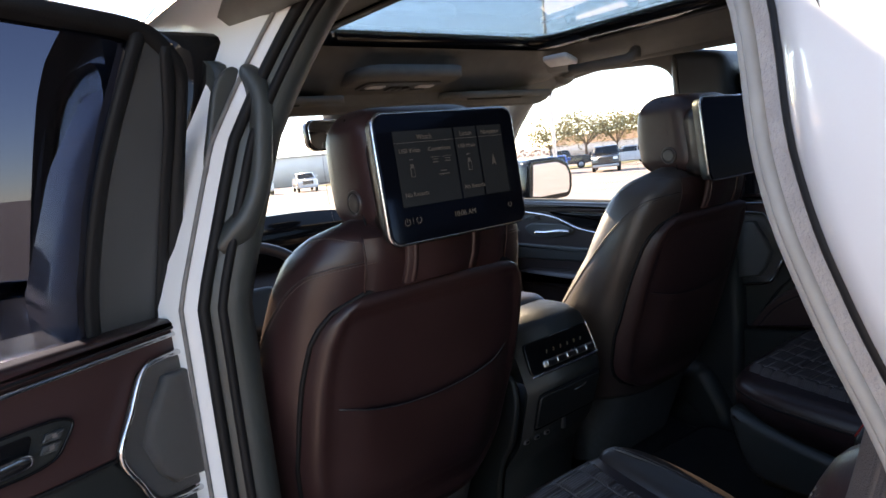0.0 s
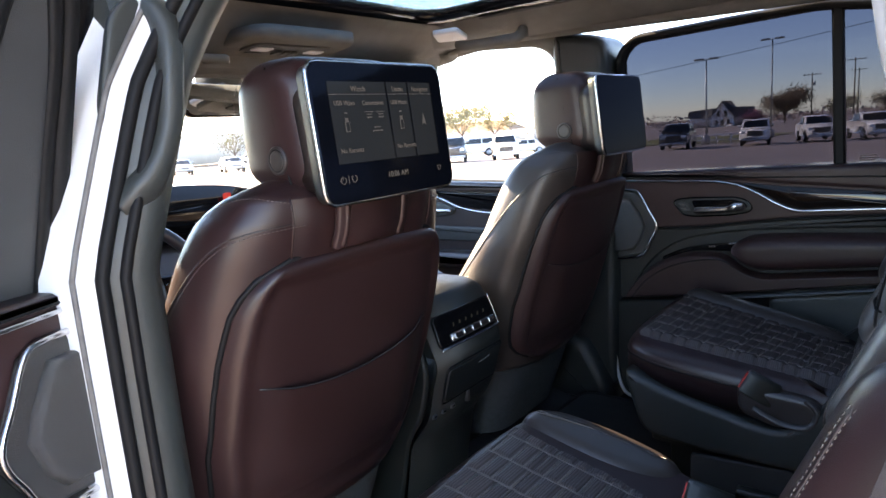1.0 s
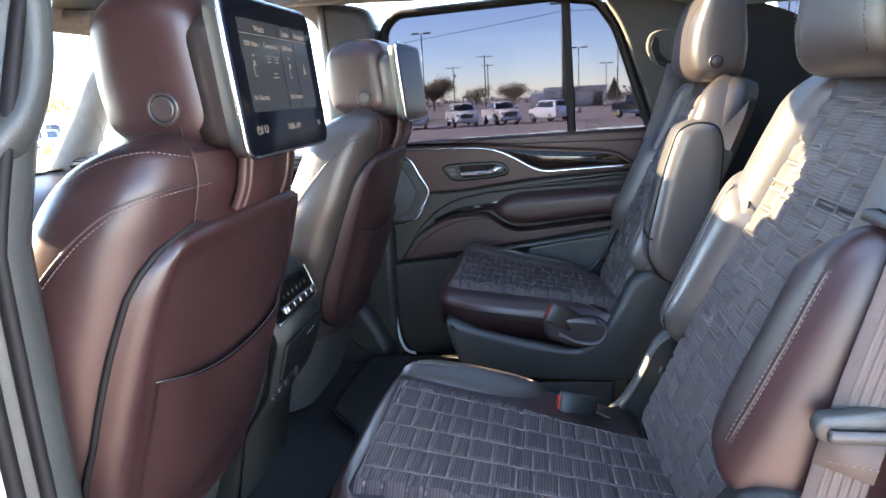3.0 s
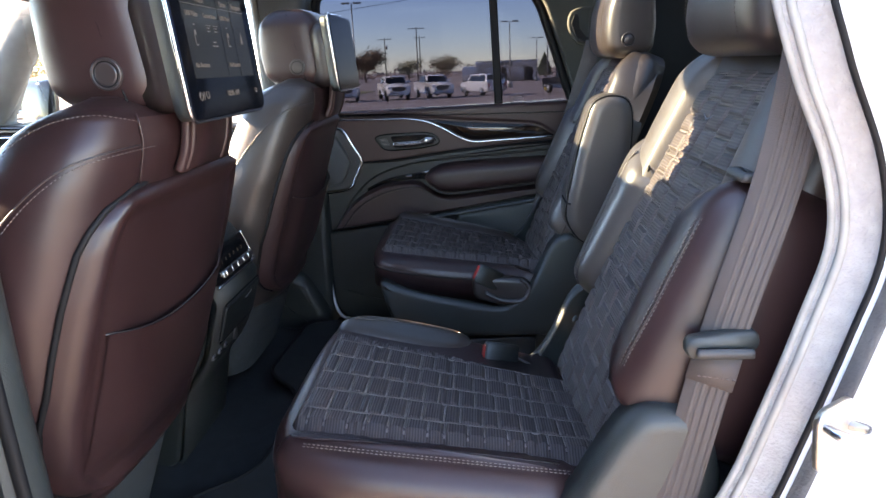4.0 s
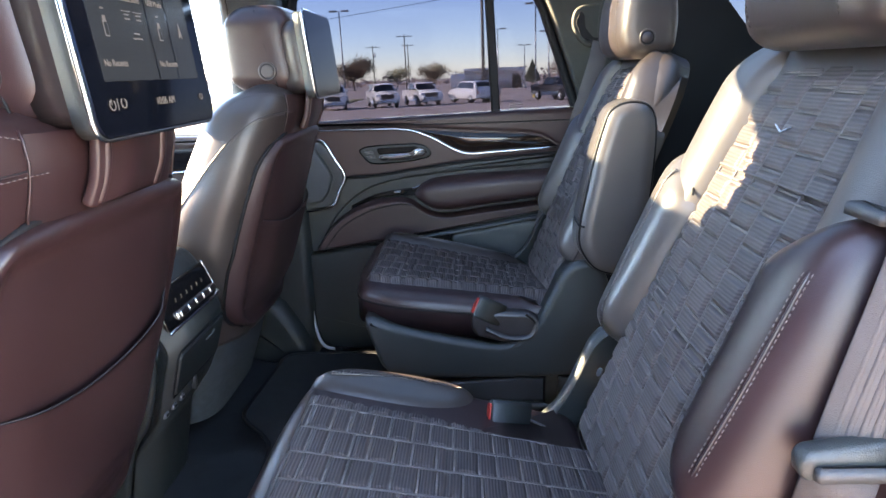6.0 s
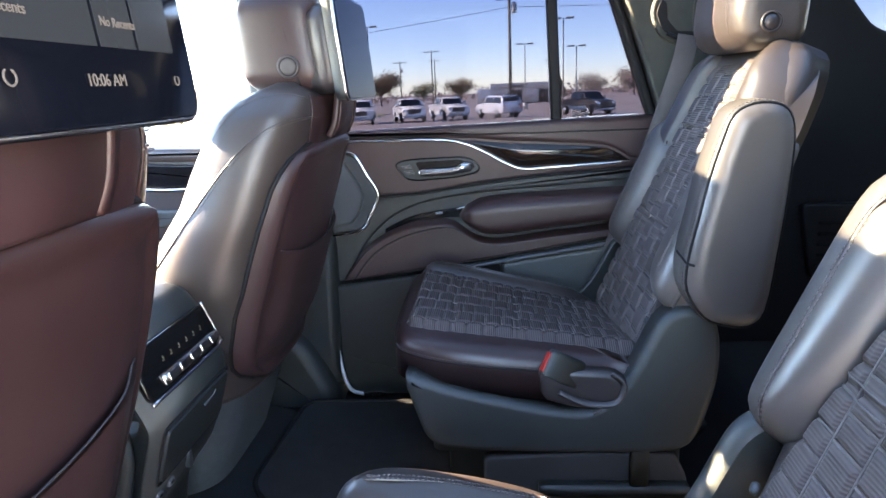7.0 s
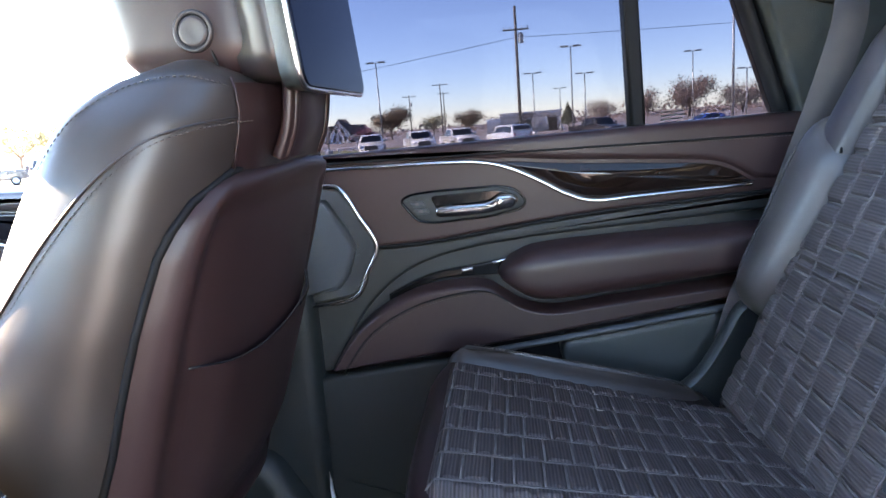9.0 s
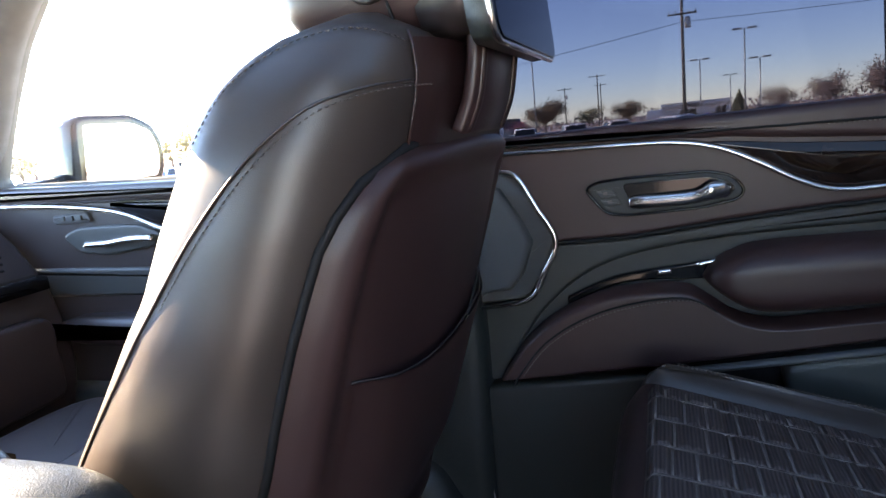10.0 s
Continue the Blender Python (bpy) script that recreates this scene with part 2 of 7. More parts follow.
def tube(path, r, n=8, closed=False, flat=1.0, bm=None, taper=None):
    path = [Vector(p) for p in path]
    N, rings = len(path), []
    ref = None
    for i, p in enumerate(path):
        a = path[(i - 1) % N] if closed else path[max(0, i - 1)]
        b = path[(i + 1) % N] if closed else path[min(N - 1, i + 1)]
        t = (b - a).normalized()
        if ref is None:
            ref = t.orthogonal().normalized()
        ref = (ref - t * ref.dot(t)).normalized()
        q = t.cross(ref)
        rr = r if taper is None else r + (taper - r) * i / (N - 1)
        rings.append([p + ref * math.cos(2 * math.pi * k / n) * rr + q * math.sin(2 * math.pi * k / n) * rr * flat for k in range(n)])
    if closed:
        rings.append(rings[0])
    return add_rings(bm or bmesh.new(), rings, cap=not closed)


def band(path, sides, width, thick, bm=None):
    """A flat strap along the path; sides: the direction across it at each point (one for all, or a list)."""
    path = [Vector(p) for p in path]
    rings = []
    for i, p in enumerate(path):
        t = (path[min(i + 1, len(path) - 1)] - path[max(i - 1, 0)]).normalized()
        s = Vector(sides[i] if isinstance(sides, list) else sides)
        s = (s - t * s.dot(t)).normalized()
        n = t.cross(s)
        w = width[i] if isinstance(width, list) else width
        h = thick / 2
        rings.append([p + s * (a * w / 2) + n * (b * h) for a, b in ((-1, -0.5), (-0.97, -1), (0.97, -1), (1, -0.5), (1, 0.5), (0.97, 1), (-0.97, 1), (-1, 0.5))])
    return add_rings(bm or bmesh.new(), rings)


def lathe(profile, m=None, n=24, bm=None):
    """Rings (radius, height) round the local z axis."""
    f = m or Matrix()
    return add_rings(bm or bmesh.new(), [[f @ Vector((r * math.cos(2 * math.pi * k / n), r * math.sin(2 * math.pi * k / n), h)) for k in range(n)] for r, h in profile])


def sheet(fn, nu, nv, bm=None):
    """A grid surface; fn takes 0..1, 0..1."""
    return add_rings(bm or bmesh.new(), [[fn(i / nu, j / nv) for i in range(nu + 1)] for j in range(nv + 1)], cap=False, closed=False)


def block(x0, x1, y0, y1, z0, z1, r, e=5.0, n=48, m=9):
    """A padded block with rounded edges; y0 and y1 are tables of (z, y)."""
    cx, w = (x0 + x1) / 2, (x1 - x0) / 2
    rings = []
    zs = [z0 + r * (1 - math.cos(math.pi / 2 * k / m)) for k in range(m + 1)] + [z0 + r + (z1 - z0 - 2 * r) * k / 8 for k in range(1, 8)] + [z1 - r * (1 - math.cos(math.pi / 2 * (m - k) / m)) for k in range(m + 1)]
    for z in zs:
        d = max(0.0, z0 + r - z, z - z1 + r)
        c = r - math.sqrt(max(0.0, r * r - d * d))
        a, b = line(y0, z) + c, line(y1, z) - c
        ring = []
        for k in range(n):
            t = 2 * math.pi * k / n
            p, q = math.cos(t), math.sin(t)
            ring.append(Vector((cx + math.copysign(abs(p) ** (2 / e), p) * (w - c), (a + b) / 2 + math.copysign(abs(q) ** (2 / e), q) * (b - a) / 2, z)))
        rings.append(ring)
    return loft(rings)


def stitches(path, length=0.0036, gap=0.0022, r=0.0005, lift=(0, 0, 0), bm=None):
    """Single stitches along a line."""
    bm = bm or bmesh.new()
    path = [Vector(p) + Vector(lift) for p in path]
    run, i = 0.0, 0
    total = sum((b - a).length for a, b in zip(path, path[1:]))
    cum = [0.0]
    for a, b in zip(path, path[1:]):
        cum.append(cum[-1] + (b - a).length)

    def at(s):
        k = 0
        while k < len(cum) - 2 and cum[k + 1] < s:
            k += 1
        d = cum[k + 1] - cum[k]
        return path[k].lerp(path[k + 1], (s - cum[k]) / d if d > 0 else 0)
    while run + length < total:
        a, b = at(run), at(run + length)
        t = (b - a).normalized()
        u = t.orthogonal().normalized() * r
        v = t.cross(u)
        add_rings(bm, [[a + u, a + v, a - u, a - v], [(a + b) / 2 + (u + v) * 1.1, (a + b) / 2 + (v - u) * 1.1, (a + b) / 2 - (u + v) * 1.1, (a + b) / 2 + (u - v) * 1.1], [b + u, b + v, b - u, b - v]])
        run += length + gap
    return bm


def letters(text, size, m, mat, parent, name="lettering", align='LEFT'):
    """Words in the built-in font as a thin mesh."""
    cu = bpy.data.curves.new(name, 'FONT')
    cu.body, cu.size, cu.align_x, cu.extrude = text, size, align, 0.0003
    tmp = bpy.data.objects.new(name, cu)
    me = bpy.data.meshes.new_from_object(tmp)
    bpy.data.objects.remove(tmp)
    bpy.data.curves.remove(cu)
    bm = bmesh.new()
    bm.from_mesh(me)
    bpy.data.meshes.remove(me)
    bmesh.ops.transform(bm, matrix=m, verts=bm.verts)
    return part(name, bm, mat, parent, smooth=False)


CX = -0.02      # the car's middle line


def smooth01(t):
    t = max(0.0, min(1.0, t))
    return t * t * (3 - 2 * t)


def line(tab, v):
    if v <= tab[0][0]:
        return tab[0][1]
    for (a, x), (b, y) in zip(tab, tab[1:]):
        if v <= b:
            return x + (y - x) * (v - a) / (b - a)
    return tab[-1][1]


# ---- ground ----
def gz(x, y):
    """The lot falls gently away on the car's right."""
    return -0.026 * max(0.0, min(x, 60.0)) - 0.012 * max(0.0, x - 60.0)


def ground():
    bm = bmesh.new()
    xs = [-1500, -300, -60, -10, 0, 4, 10, 20, 30, 40, 50, 60, 75, 95, 130, 200, 400, 900, 2200]
    ys = [-2200, -600, -200, -80, -40, -15, 0, 15, 40, 80, 200, 600, 2200]
    add_rings(bm, [[Vector((x, y, gz(x, y))) for x in xs] for y in ys], cap=False, closed=False)
    return tagged(part("ground", bm, ASPHALT), "pale worn asphalt parking lot reaching the horizon", "ground", kind="structure")


ground()


# ---- the car's shell ----
def lean(u, v):
    """How far the body side leans in at a height, less at the rear pillar."""
    f = smooth01((u - 0.45) / 0.4)
    return f * (0.34 * max(0.0, v - 1.37) + 0.25 * max(0.0, v - 1.6)) + (1 - f) * 0.12 * max(0.0, v - 1.5)


def opening(o, x, n=6):
    """The rim of the rear door opening on the car's left, o metres outside its inner seal."""
    pts = [(0.350, 1.53), (0.368, 1.62), (0.42, 1.72), (0.54, 1.80), (0.78, 1.825), (0.95, 1.83), (1.06, 1.80), (1.11, 1.70), (1.123, 1.58), (1.13, 1.40), (1.135, 1.15), (1.13, 0.85),
           (1.11, 0.70), (1.03, 0.625), (0.88, 0.605), (0.70, 0.61), (0.58, 0.66), (0.48, 0.78), (0.41, 0.92), (0.354, 1.038), (0.326, 1.127), (0.295, 1.243), (0.280, 1.316), (0.292, 1.385), (0.326, 1.462)]
    c = [(p.x, p.y) for p in curve([(a, b, 0) for a, b in pts], n, closed=True)]
    deep = 0.07 * smooth01((o - 0.02) / 0.05)
    return [Vector((x + lean(u, v) + 0.015 * smooth01((u - 0.65) / 0.35), u + deep * smooth01((u - 0.75) / 0.3), v)) for u, v in inset(c, -o)]


def rim(o, x, wide=0.011):
    """The same rim with a broader trim band along the rear pillar."""
    return [p.lerp(q, smooth01((0.66 - p.y) / 0.12)) for p, q in zip(opening(o, x), opening(o + wide, x))]


def over_roof(p):
    """Folds the outer flange of the door opening on to the roof."""
    e = max(0.0, p.z - 1.845)
    return Vector((p.x + 0.85 * e, p.y, min(p.z, 1.845) + 0.045 * (1 - math.exp(-e / 0.08))))


def body_side():
    body = thing("car_body", (CX, 0.6, 0.0), "white painted body side of a large sport utility vehicle", "car", kind="structure")
    part("jamb", loft([[over_roof(p) for p in rim(o, x)] for o, x in ((0.020, -0.832), (0.027, -0.846), (0.042, -0.866), (0.08, -0.887), (0.108, -0.908), (0.126, -0.94), (0.138, -0.975), (0.16, -0.996), (0.22, -1.005), (0.42, -1.01))], cap=False), PAINT, body, "glossy white painted door jamb")
    fore, aft = slice(20, 92), (lambda ring: ring[91:] + ring[:21])
    part("pillar_trim", loft([opening(o, x)[fore] for o, x in ((0.06, -0.752), (0.03, -0.756), (0.008, -0.764), (0.0, -0.778), (-0.002, -0.79), (0.002, -0.808), (0.020, -0.832))], cap=False, closed=False), PLASTIC, body, "charcoal pillar trim inside the door seal")
    part("pillar_trim", loft([aft(opening(o, x)) for o, x in ((0.080, -0.784), (0.040, -0.786), (0.012, -0.788), (0.003, -0.791), (0.000, -0.797), (0.003, -0.803), (0.009, -0.808), (0.015, -0.812), (0.021, -0.816), (0.026, -0.821), (0.0295, -0.827), (0.0315, -0.834))], cap=False, closed=False), SEAL_CLOTH, body, "broad flocked grey trim on the rear pillar, paled for daylight")
    for o, x in ((0.0015, -0.7985), (0.0085, -0.8075)):
        part("door_seal", tube(aft(opening(o, x)), 0.0042, 10), SEAL_BEAD, body, "grey bead of the rear door seal, paled for sunlight")
    part("door_seal", tube(opening(0.003, -0.812)[fore], 0.009, 10, flat=0.8), RUBBER, body, "black rubber door seal")
    part("door_seal", tube(opening(0.017, -0.835)[fore], 0.0085, 8), RUBBER, body, "black rubber door seal")
    part("door_seal", tube(aft(opening(0.0315, -0.831)), 0.0036, 10), RUBBER, body, "thin black bead at the rear door seal")
    part("jamb_strip", loft([[p for p, q in zip(aft(rim(o, x)), aft(opening(0.024, -0.85))) if 1.02 < q.z < 1.34] for o, x in ((0.0225, -0.840), (0.0245, -0.845), (0.0262, -0.849), (0.0285, -0.853), (0.0305, -0.8535))], cap=False, closed=False), STRIP_GREY, body, "dusty grey rubber strip along the jamb")
    part("door_seal", tube(opening(0.034, -0.858)[fore], 0.0035, 8), RUBBER_GREY, body, "thin grey weather strip")
    # striker on the rear jamb
    m = Matrix.Translation((-0.912, 0.318, 1.180)) @ Euler((radians(90), 0, radians(-62))).to_matrix().to_4x4() @ Euler((0, 0, radians(8))).to_matrix().to_4x4()
    plate = part("striker_plate", pad(rounded(0.046, 0.062, 0.012), 0.006, 0.002, by(m)), material("zinc", (0.55, 0.52, 0.46), 0.4, metal=1.0, vary=0.2, scale=90, bump=0.4, fine=500), body, "zinc striker plate")
    part("striker_loop", tube(curve([m @ Vector(p) for p in ((-0.016, 0.018, 0.004), (-0.016, 0.016, 0.022), (0, 0.012, 0.030), (0.016, 0.008, 0.022), (0.016, 0.004, 0.004))], 6), 0.0045, 8), CHROME, plate)
    # the seam and edge of the quarter panel
    part("quarter_crease", tube([p + Vector((-0.004, 0, 0)) for p in opening(0.30, -1.006)[88:140]], 0.004, 6), PAINT, body)
    # carpeted sill and step
    part("sill", box((-0.84, 0.80, 0.575), (0.24, 0.90, 0.07), 0.015), PLASTIC, body, "black plastic sill plate")
    part("running_board", box((-1.10, 0.9, 0.36), (0.20, 2.6, 0.06), 0.02), RUBBER, body)
    part("outer_roof", loft([[Vector((CX + (0.08 if w < 1.1 else 0.0) + u, v + c, z)) for u, v in rounded(w, h, r, 8)] for w, h, c, r, z in ((0.79, 1.85, 0.665, 0.08, 1.874), (1.20, 2.80, 0.36, 0.25, 1.880), (1.46, 2.98, 0.34, 0.30, 1.85), (1.54, 3.02, 0.34, 0.30, 1.80))], cap=False), PAINT, body, "white outer roof")
    return body


BODY = body_side()


def sun_shading_rails():
    """Body side rails above the doors, added out of view to shade the jamb."""
    for s in (-1, 1):
        prof = [(0.60, 1.862), (0.60, 1.876), (0.70, 1.888), (0.79, 1.884), (0.845, 1.868), (0.858, 1.845), (0.850, 1.832), (0.83, 1.832), (0.80, 1.842), (0.74, 1.855)]
        # only the front end keeps its full width, where the shadow is wanted
        tuck = [(-1.1, 0.78), (0.6, 0.80), (0.86, 0.86), (0.97, 1.0), (1.2, 1.0)]
        part("sun_shading_rail", loft([[Vector((CX + s * (0.60 + (a - 0.60) * line(tuck, y) ** 2), y, z)) for a, z in prof] for y in (-1.10, -0.6, 0.0, 0.5, 0.75, 0.86, 0.91, 0.97, 1.05, 1.19)]), PAINT, BODY, "white roof side rail, added out of view to block sun")


sun_shading_rails()


def headliner():
    rows = ((1.52, 2.92, 0.34, 0.16, 1.690), (1.46, 2.88, 0.34, 0.18, 1.735), (1.36, 2.82, 0.34, 0.20, 1.785), (1.18, 2.70, 0.36, 0.20, 1.820), (0.96, 2.06, 0.665, 0.14, 1.840), (0.87, 1.93, 0.665, 0.11, 1.846))
    ring = lambda w, h, c, r, z: [Vector((CX + (0.08 if w < 1.1 else 0.0) + u, v + c, z)) for u, v in rounded(w, h, r, 8)]

    def clear(p):
        """Keeps the headliner inside the leaning door opening on the car's left."""
        if p.x > 0.3:
            b = smooth01((p.y - 0.25) / 0.2) * smooth01((1.80 - p.y) / 0.1)
            return Vector((p.x + (min(p.x, 0.675) - p.x) * b, p.y, p.z + (max(p.z, 1.785) - p.z) * b))
        b = smooth01((p.y - 0.1) / 0.2) * smooth01((1.75 - p.y) / 0.2) if p.x < -0.3 else 0.0
        return Vector((p.x + (max(p.x, -0.640) - p.x) * b, p.y, p.z + (max(p.z, 1.805) - p.z) * b))

    def fine(pts, n=14):
        return [pts[i].lerp(pts[(i + 1) % len(pts)], k / n) if (pts[i] - pts[(i + 1) % len(pts)]).length > 0.3 else pts[i] for i in range(len(pts)) for k in range(n if (pts[i] - pts[(i + 1) % len(pts)]).length > 0.3 else 1)]
    ob = part("ceiling", loft([[clear(p) for p in fine(ring(*q))] for q in rows], cap=False), HEADLINER)
    tagged(ob, "dark grey cloth headliner with a panoramic sunroof opening", "ceiling", kind="structure")
    # the headliner sweeps down ahead of the sunroof to the windscreen header
    bm = sheet(lambda u, v: Vector((CX + 0.03 + (2 * u - 1) * 0.64, 1.60 + 0.26 * v, 1.836 - 0.088 * smooth01(v / 0.62) * (1 - 0.25 * abs(2 * u - 1) ** 3) - 0.012 * v)), 40, 16)
    tagged(part("ceiling", bm, HEADLINER), "grey cloth headliner sweeping down to the windscreen", "ceiling", kind="structure")
    sun = thing("sunroof", (CX, 0.66, 1.85), "panoramic glass sunroof with a black frame", "sunroof")
    part("frame", loft([ring(*q) for q in ((0.90, 1.96, 0.665, 0.12, 1.845), (0.88, 1.94, 0.665, 0.11, 1.838), (0.85, 1.91, 0.665, 0.10, 1.839), (0.80, 1.87, 0.665, 0.09, 1.848), (0.78, 1.85, 0.665, 0.08, 1.860), (0.78, 1.85, 0.665, 0.08, 1.873))], cap=False), PIANO, sun, "black sunroof surround")
    part("glass_panel", pad([(u, v) for u, v in rounded(0.77, 1.84, 0.07)], 0.005, 0.001, lambda u, v, w: Vector((CX + 0.08 + u, 0.665 + v, 1.862 + w))), ROOFGLASS, sun, smooth=False)
    for s in (-1, 1):
        part("guide_rail", box((CX + 0.08 + s * 0.445, 0.72, 1.836), (0.012, 1.45, 0.008), 0.003), PLASTIC_GREY, sun)
    return sun


headliner()


def floor_pan():
    f = thing("floor", (CX, 0.6, 0.58), "black carpeted cabin floor with a fitted mat", "floor", kind="structure")

    def fz(u, v):
        x, y = -0.83 + 1.64 * u, -1.15 + 3.6 * v
        z = 0.585 + 0.035 * math.exp(-((x - CX) / 0.22) ** 4) + 0.004 * noise.noise((x * 6, y * 6, 1))
        if y > 1.25:
            z += 0.05 * smooth01((y - 1.25) / 0.25)
        if y < 0.25:
            z += 0.16 * smooth01((0.25 - y) / 0.1)
        return Vector((x, y, z))
    part("carpet", sheet(fz, 60, 100), CARPET, f)
    mat_line = [(-0.74, 0.74), (-0.74, 1.20), (-0.30, 1.24), (-0.20, 1.12), (-0.02, 1.10), (0.16, 1.12), (0.28, 1.24), (0.655, 1.22), (0.655, 0.76), (0.22, 0.74), (0.10, 0.82), (-0.12, 0.82), (-0.24, 0.74)]
    mat = part("floor_mat", pad(corners(mat_line, 0.05), 0.014, 0.006, lambda u, v, w: Vector((u, v, 0.620 + w))), CARPET, f, "black rubber-edged floor mat")
    part("mat_edge", tube([Vector((u, v, 0.633)) for u, v in corners(mat_line, 0.05)], 0.006, 6, closed=True), RUBBER, mat)
    for s in (-1, 1):
        for dx in (-0.13, 0.17):
            part("seat_rail", box((CX + s * (0.44 - dx * 1.0), 0.50, 0.625), (0.05, 0.66, 0.03), 0.006), PLASTIC, f, "black seat rail")
    return f


floor_pan()


def side_wall(s):
    """Pillars, roof rail and quarter trim of one side; s is 1 on the right."""
    X = lambda x: CX + s * (x - CX)
    to = lambda x0: (lambda u, v, w: Vector((X(x0 - w), u, v)))
    w = thing("wall_right" if s > 0 else "wall_left", (X(0.8), 0.5, 0.6), "dark grey trimmed pillars and side trim of the cabin", "wall", kind="structure")
    if s > 0:
        part("pillar_b", pad(corners([(1.142, 0.62), (1.135, 1.00), (1.140, 1.35), (1.155, 1.76), (1.34, 1.80), (1.325, 1.35), (1.36, 1.00), (1.40, 0.62)], 0.05), 0.17, 0.03, to(0.91)), PLASTIC_DARK, w, "charcoal plastic pillar")
    else:
        part("pillar_b", pad(corners([(1.20, 0.62), (1.20, 1.40), (1.18, 1.72), (1.32, 1.755), (1.345, 1.35), (1.37, 1.00), (1.41, 0.62)], 0.05), 0.05, 0.02, lambda u, v, w: Vector((-0.80 + w + 0.16 * max(0, v - 1.3), u, v))), PLASTIC, w, "charcoal plastic pillar")
        part("pillar_shell", pad(corners([(1.26, 0.55), (1.26, 1.40), (1.24, 1.78), (1.36, 1.80), (1.385, 1.35), (1.40, 0.55)], 0.03), 0.16, 0.02, lambda u, v, w: Vector((-0.965 + w + 0.36 * max(0, v - 1.37), u, v))), PIANO, w, "gloss black pillar cover")
    if s > 0:
        part("sill_backing", pad(corners([(-1.15, 0.50), (2.45, 0.50), (2.45, 1.15), (0.9, 1.15), (0.26, 1.20), (-1.15, 1.20)], 0.02), 0.02, 0.005, to(0.885)), PLASTIC_DARK, w)
    # sill kick trim beside the front seat foot
    part("kick_trim", pad(corners([(1.14, 0.55), (1.16, 0.66), (1.24, 0.80), (1.45, 0.80), (1.45, 0.55)], 0.04), 0.16, 0.04, to(0.86)), PLASTIC_DARK, w)
    part("roof_rail", tube(curve([(-0.66, 0.30, 1.80), (-0.648, 0.6, 1.818), (-0.640, 0.85, 1.825), (-0.640, 1.1, 1.825), (-0.665, 1.35, 1.815), (-0.715, 1.6, 1.81), (-0.74, 1.75, 1.805)] if s < 0 else [(X(0.72), 0.20, 1.745), (X(0.745), 0.5, 1.79), (X(0.75), 0.85, 1.802), (X(0.745), 1.2, 1.812), (X(0.735), 1.5, 1.818), (X(0.72), 1.75, 1.805)], 5), 0.045, 10, flat=0.7), HEADLINER, w, "cloth roof rail")
    # pillar behind the rear door
    x0 = 0.86 if s > 0 else 0.82
    if s > 0:
        c_line = [(0.275, 0.95), (0.285, 1.345), (0.335, 1.50), (0.395, 1.66), (0.45, 1.75), (0.06, 1.76), (0.05, 1.50), (0.09, 1.20), (0.13, 0.95)]
        part("pillar_c", pad(corners(c_line, 0.03), 0.09, 0.008, to(x0)), PILLAR_CLOTH, w, "dark cloth-covered rear pillar")
    else:
        c_line = [(0.22, 0.95), (0.21, 1.345), (0.26, 1.50), (0.33, 1.66), (0.40, 1.75), (0.06, 1.76), (0.05, 1.50), (0.07, 1.20), (0.10, 0.95)]
        part("pillar_c", pad(corners(c_line, 0.03), 0.09, 0.008, to(x0)), PLASTIC, w, "charcoal rear pillar trim")
    q_line = [(0.15, 1.755), (-0.10, 1.66), (-0.20, 1.535), (-0.30, 1.505), (-0.90, 1.50), (-1.15, 1.45), (-1.15, 0.70), (-0.10, 0.70), (0.24, 0.70), (0.255, 0.97), (0.15, 1.20)]
    part("quarter_trim", pad(corners(q_line, 0.03), 0.084, 0.008, to(x0)), TRIM_BLACK_SHADED, w, "black quarter trim beside the third row, darkened for shade")
    part("quarter_header", box((X(0.80), -0.6, 1.745), (0.10, 1.2, 0.06), 0.02), PILLAR_CLOTH, w)
    # vent in the rear trim
    v = part("vent_panel", pad(corners([(-0.06, 1.12), (-0.25, 1.12), (-0.25, 0.92), (-0.10, 0.92)], 0.02), 0.02, 0.006, to(0.772)), TRIM_BLACK_SHADED, w)
    for k in range(5):
        part("vent_slat", box((X(0.748), -0.165, 0.960 + k * 0.028), (0.012, 0.12, 0.008), 0.003, Euler((0, radians(25 * s), 0)).to_matrix().to_4x4()), RUBBER, v)
    q = part("quarter_glass", pad(corners([(-0.04, 1.74), (-0.12, 1.46), (-1.12, 1.44), (-1.12, 1.74)], 0.03), 0.004, 0.001, to(0.82)), TINT, w, "dark tinted quarter window", smooth=False)
    # A pillar and front window edge
    part("pillar_a", tube(curve([(X(0.70), 1.72, 1.80), (X(0.735), 1.92, 1.765), (X(0.77), 2.10, 1.645), (X(0.80), 2.25, 1.46), (X(0.82), 2.40, 1.28)], 6), 0.045, 12, flat=1.3), HEADLINER, w, "cloth-covered windscreen pillar")
    return w


for s in (-1, 1):
    side_wall(s)


def closing_wall():
    bm = pad(corners([(-0.80, 0.6), (0.78, 0.6), (0.76, 1.5), (0.70, 1.78), (-0.72, 1.78), (-0.78, 1.5)], 0.05), 0.04, 0.01, lambda u, v, w: Vector((u, -1.18 + w, v)))
    return tagged(part("wall_rear", bm, TRIM_BLACK_SHADED), "plain dark trim at the rear of the cabin", "wall", kind="structure")


closing_wall()


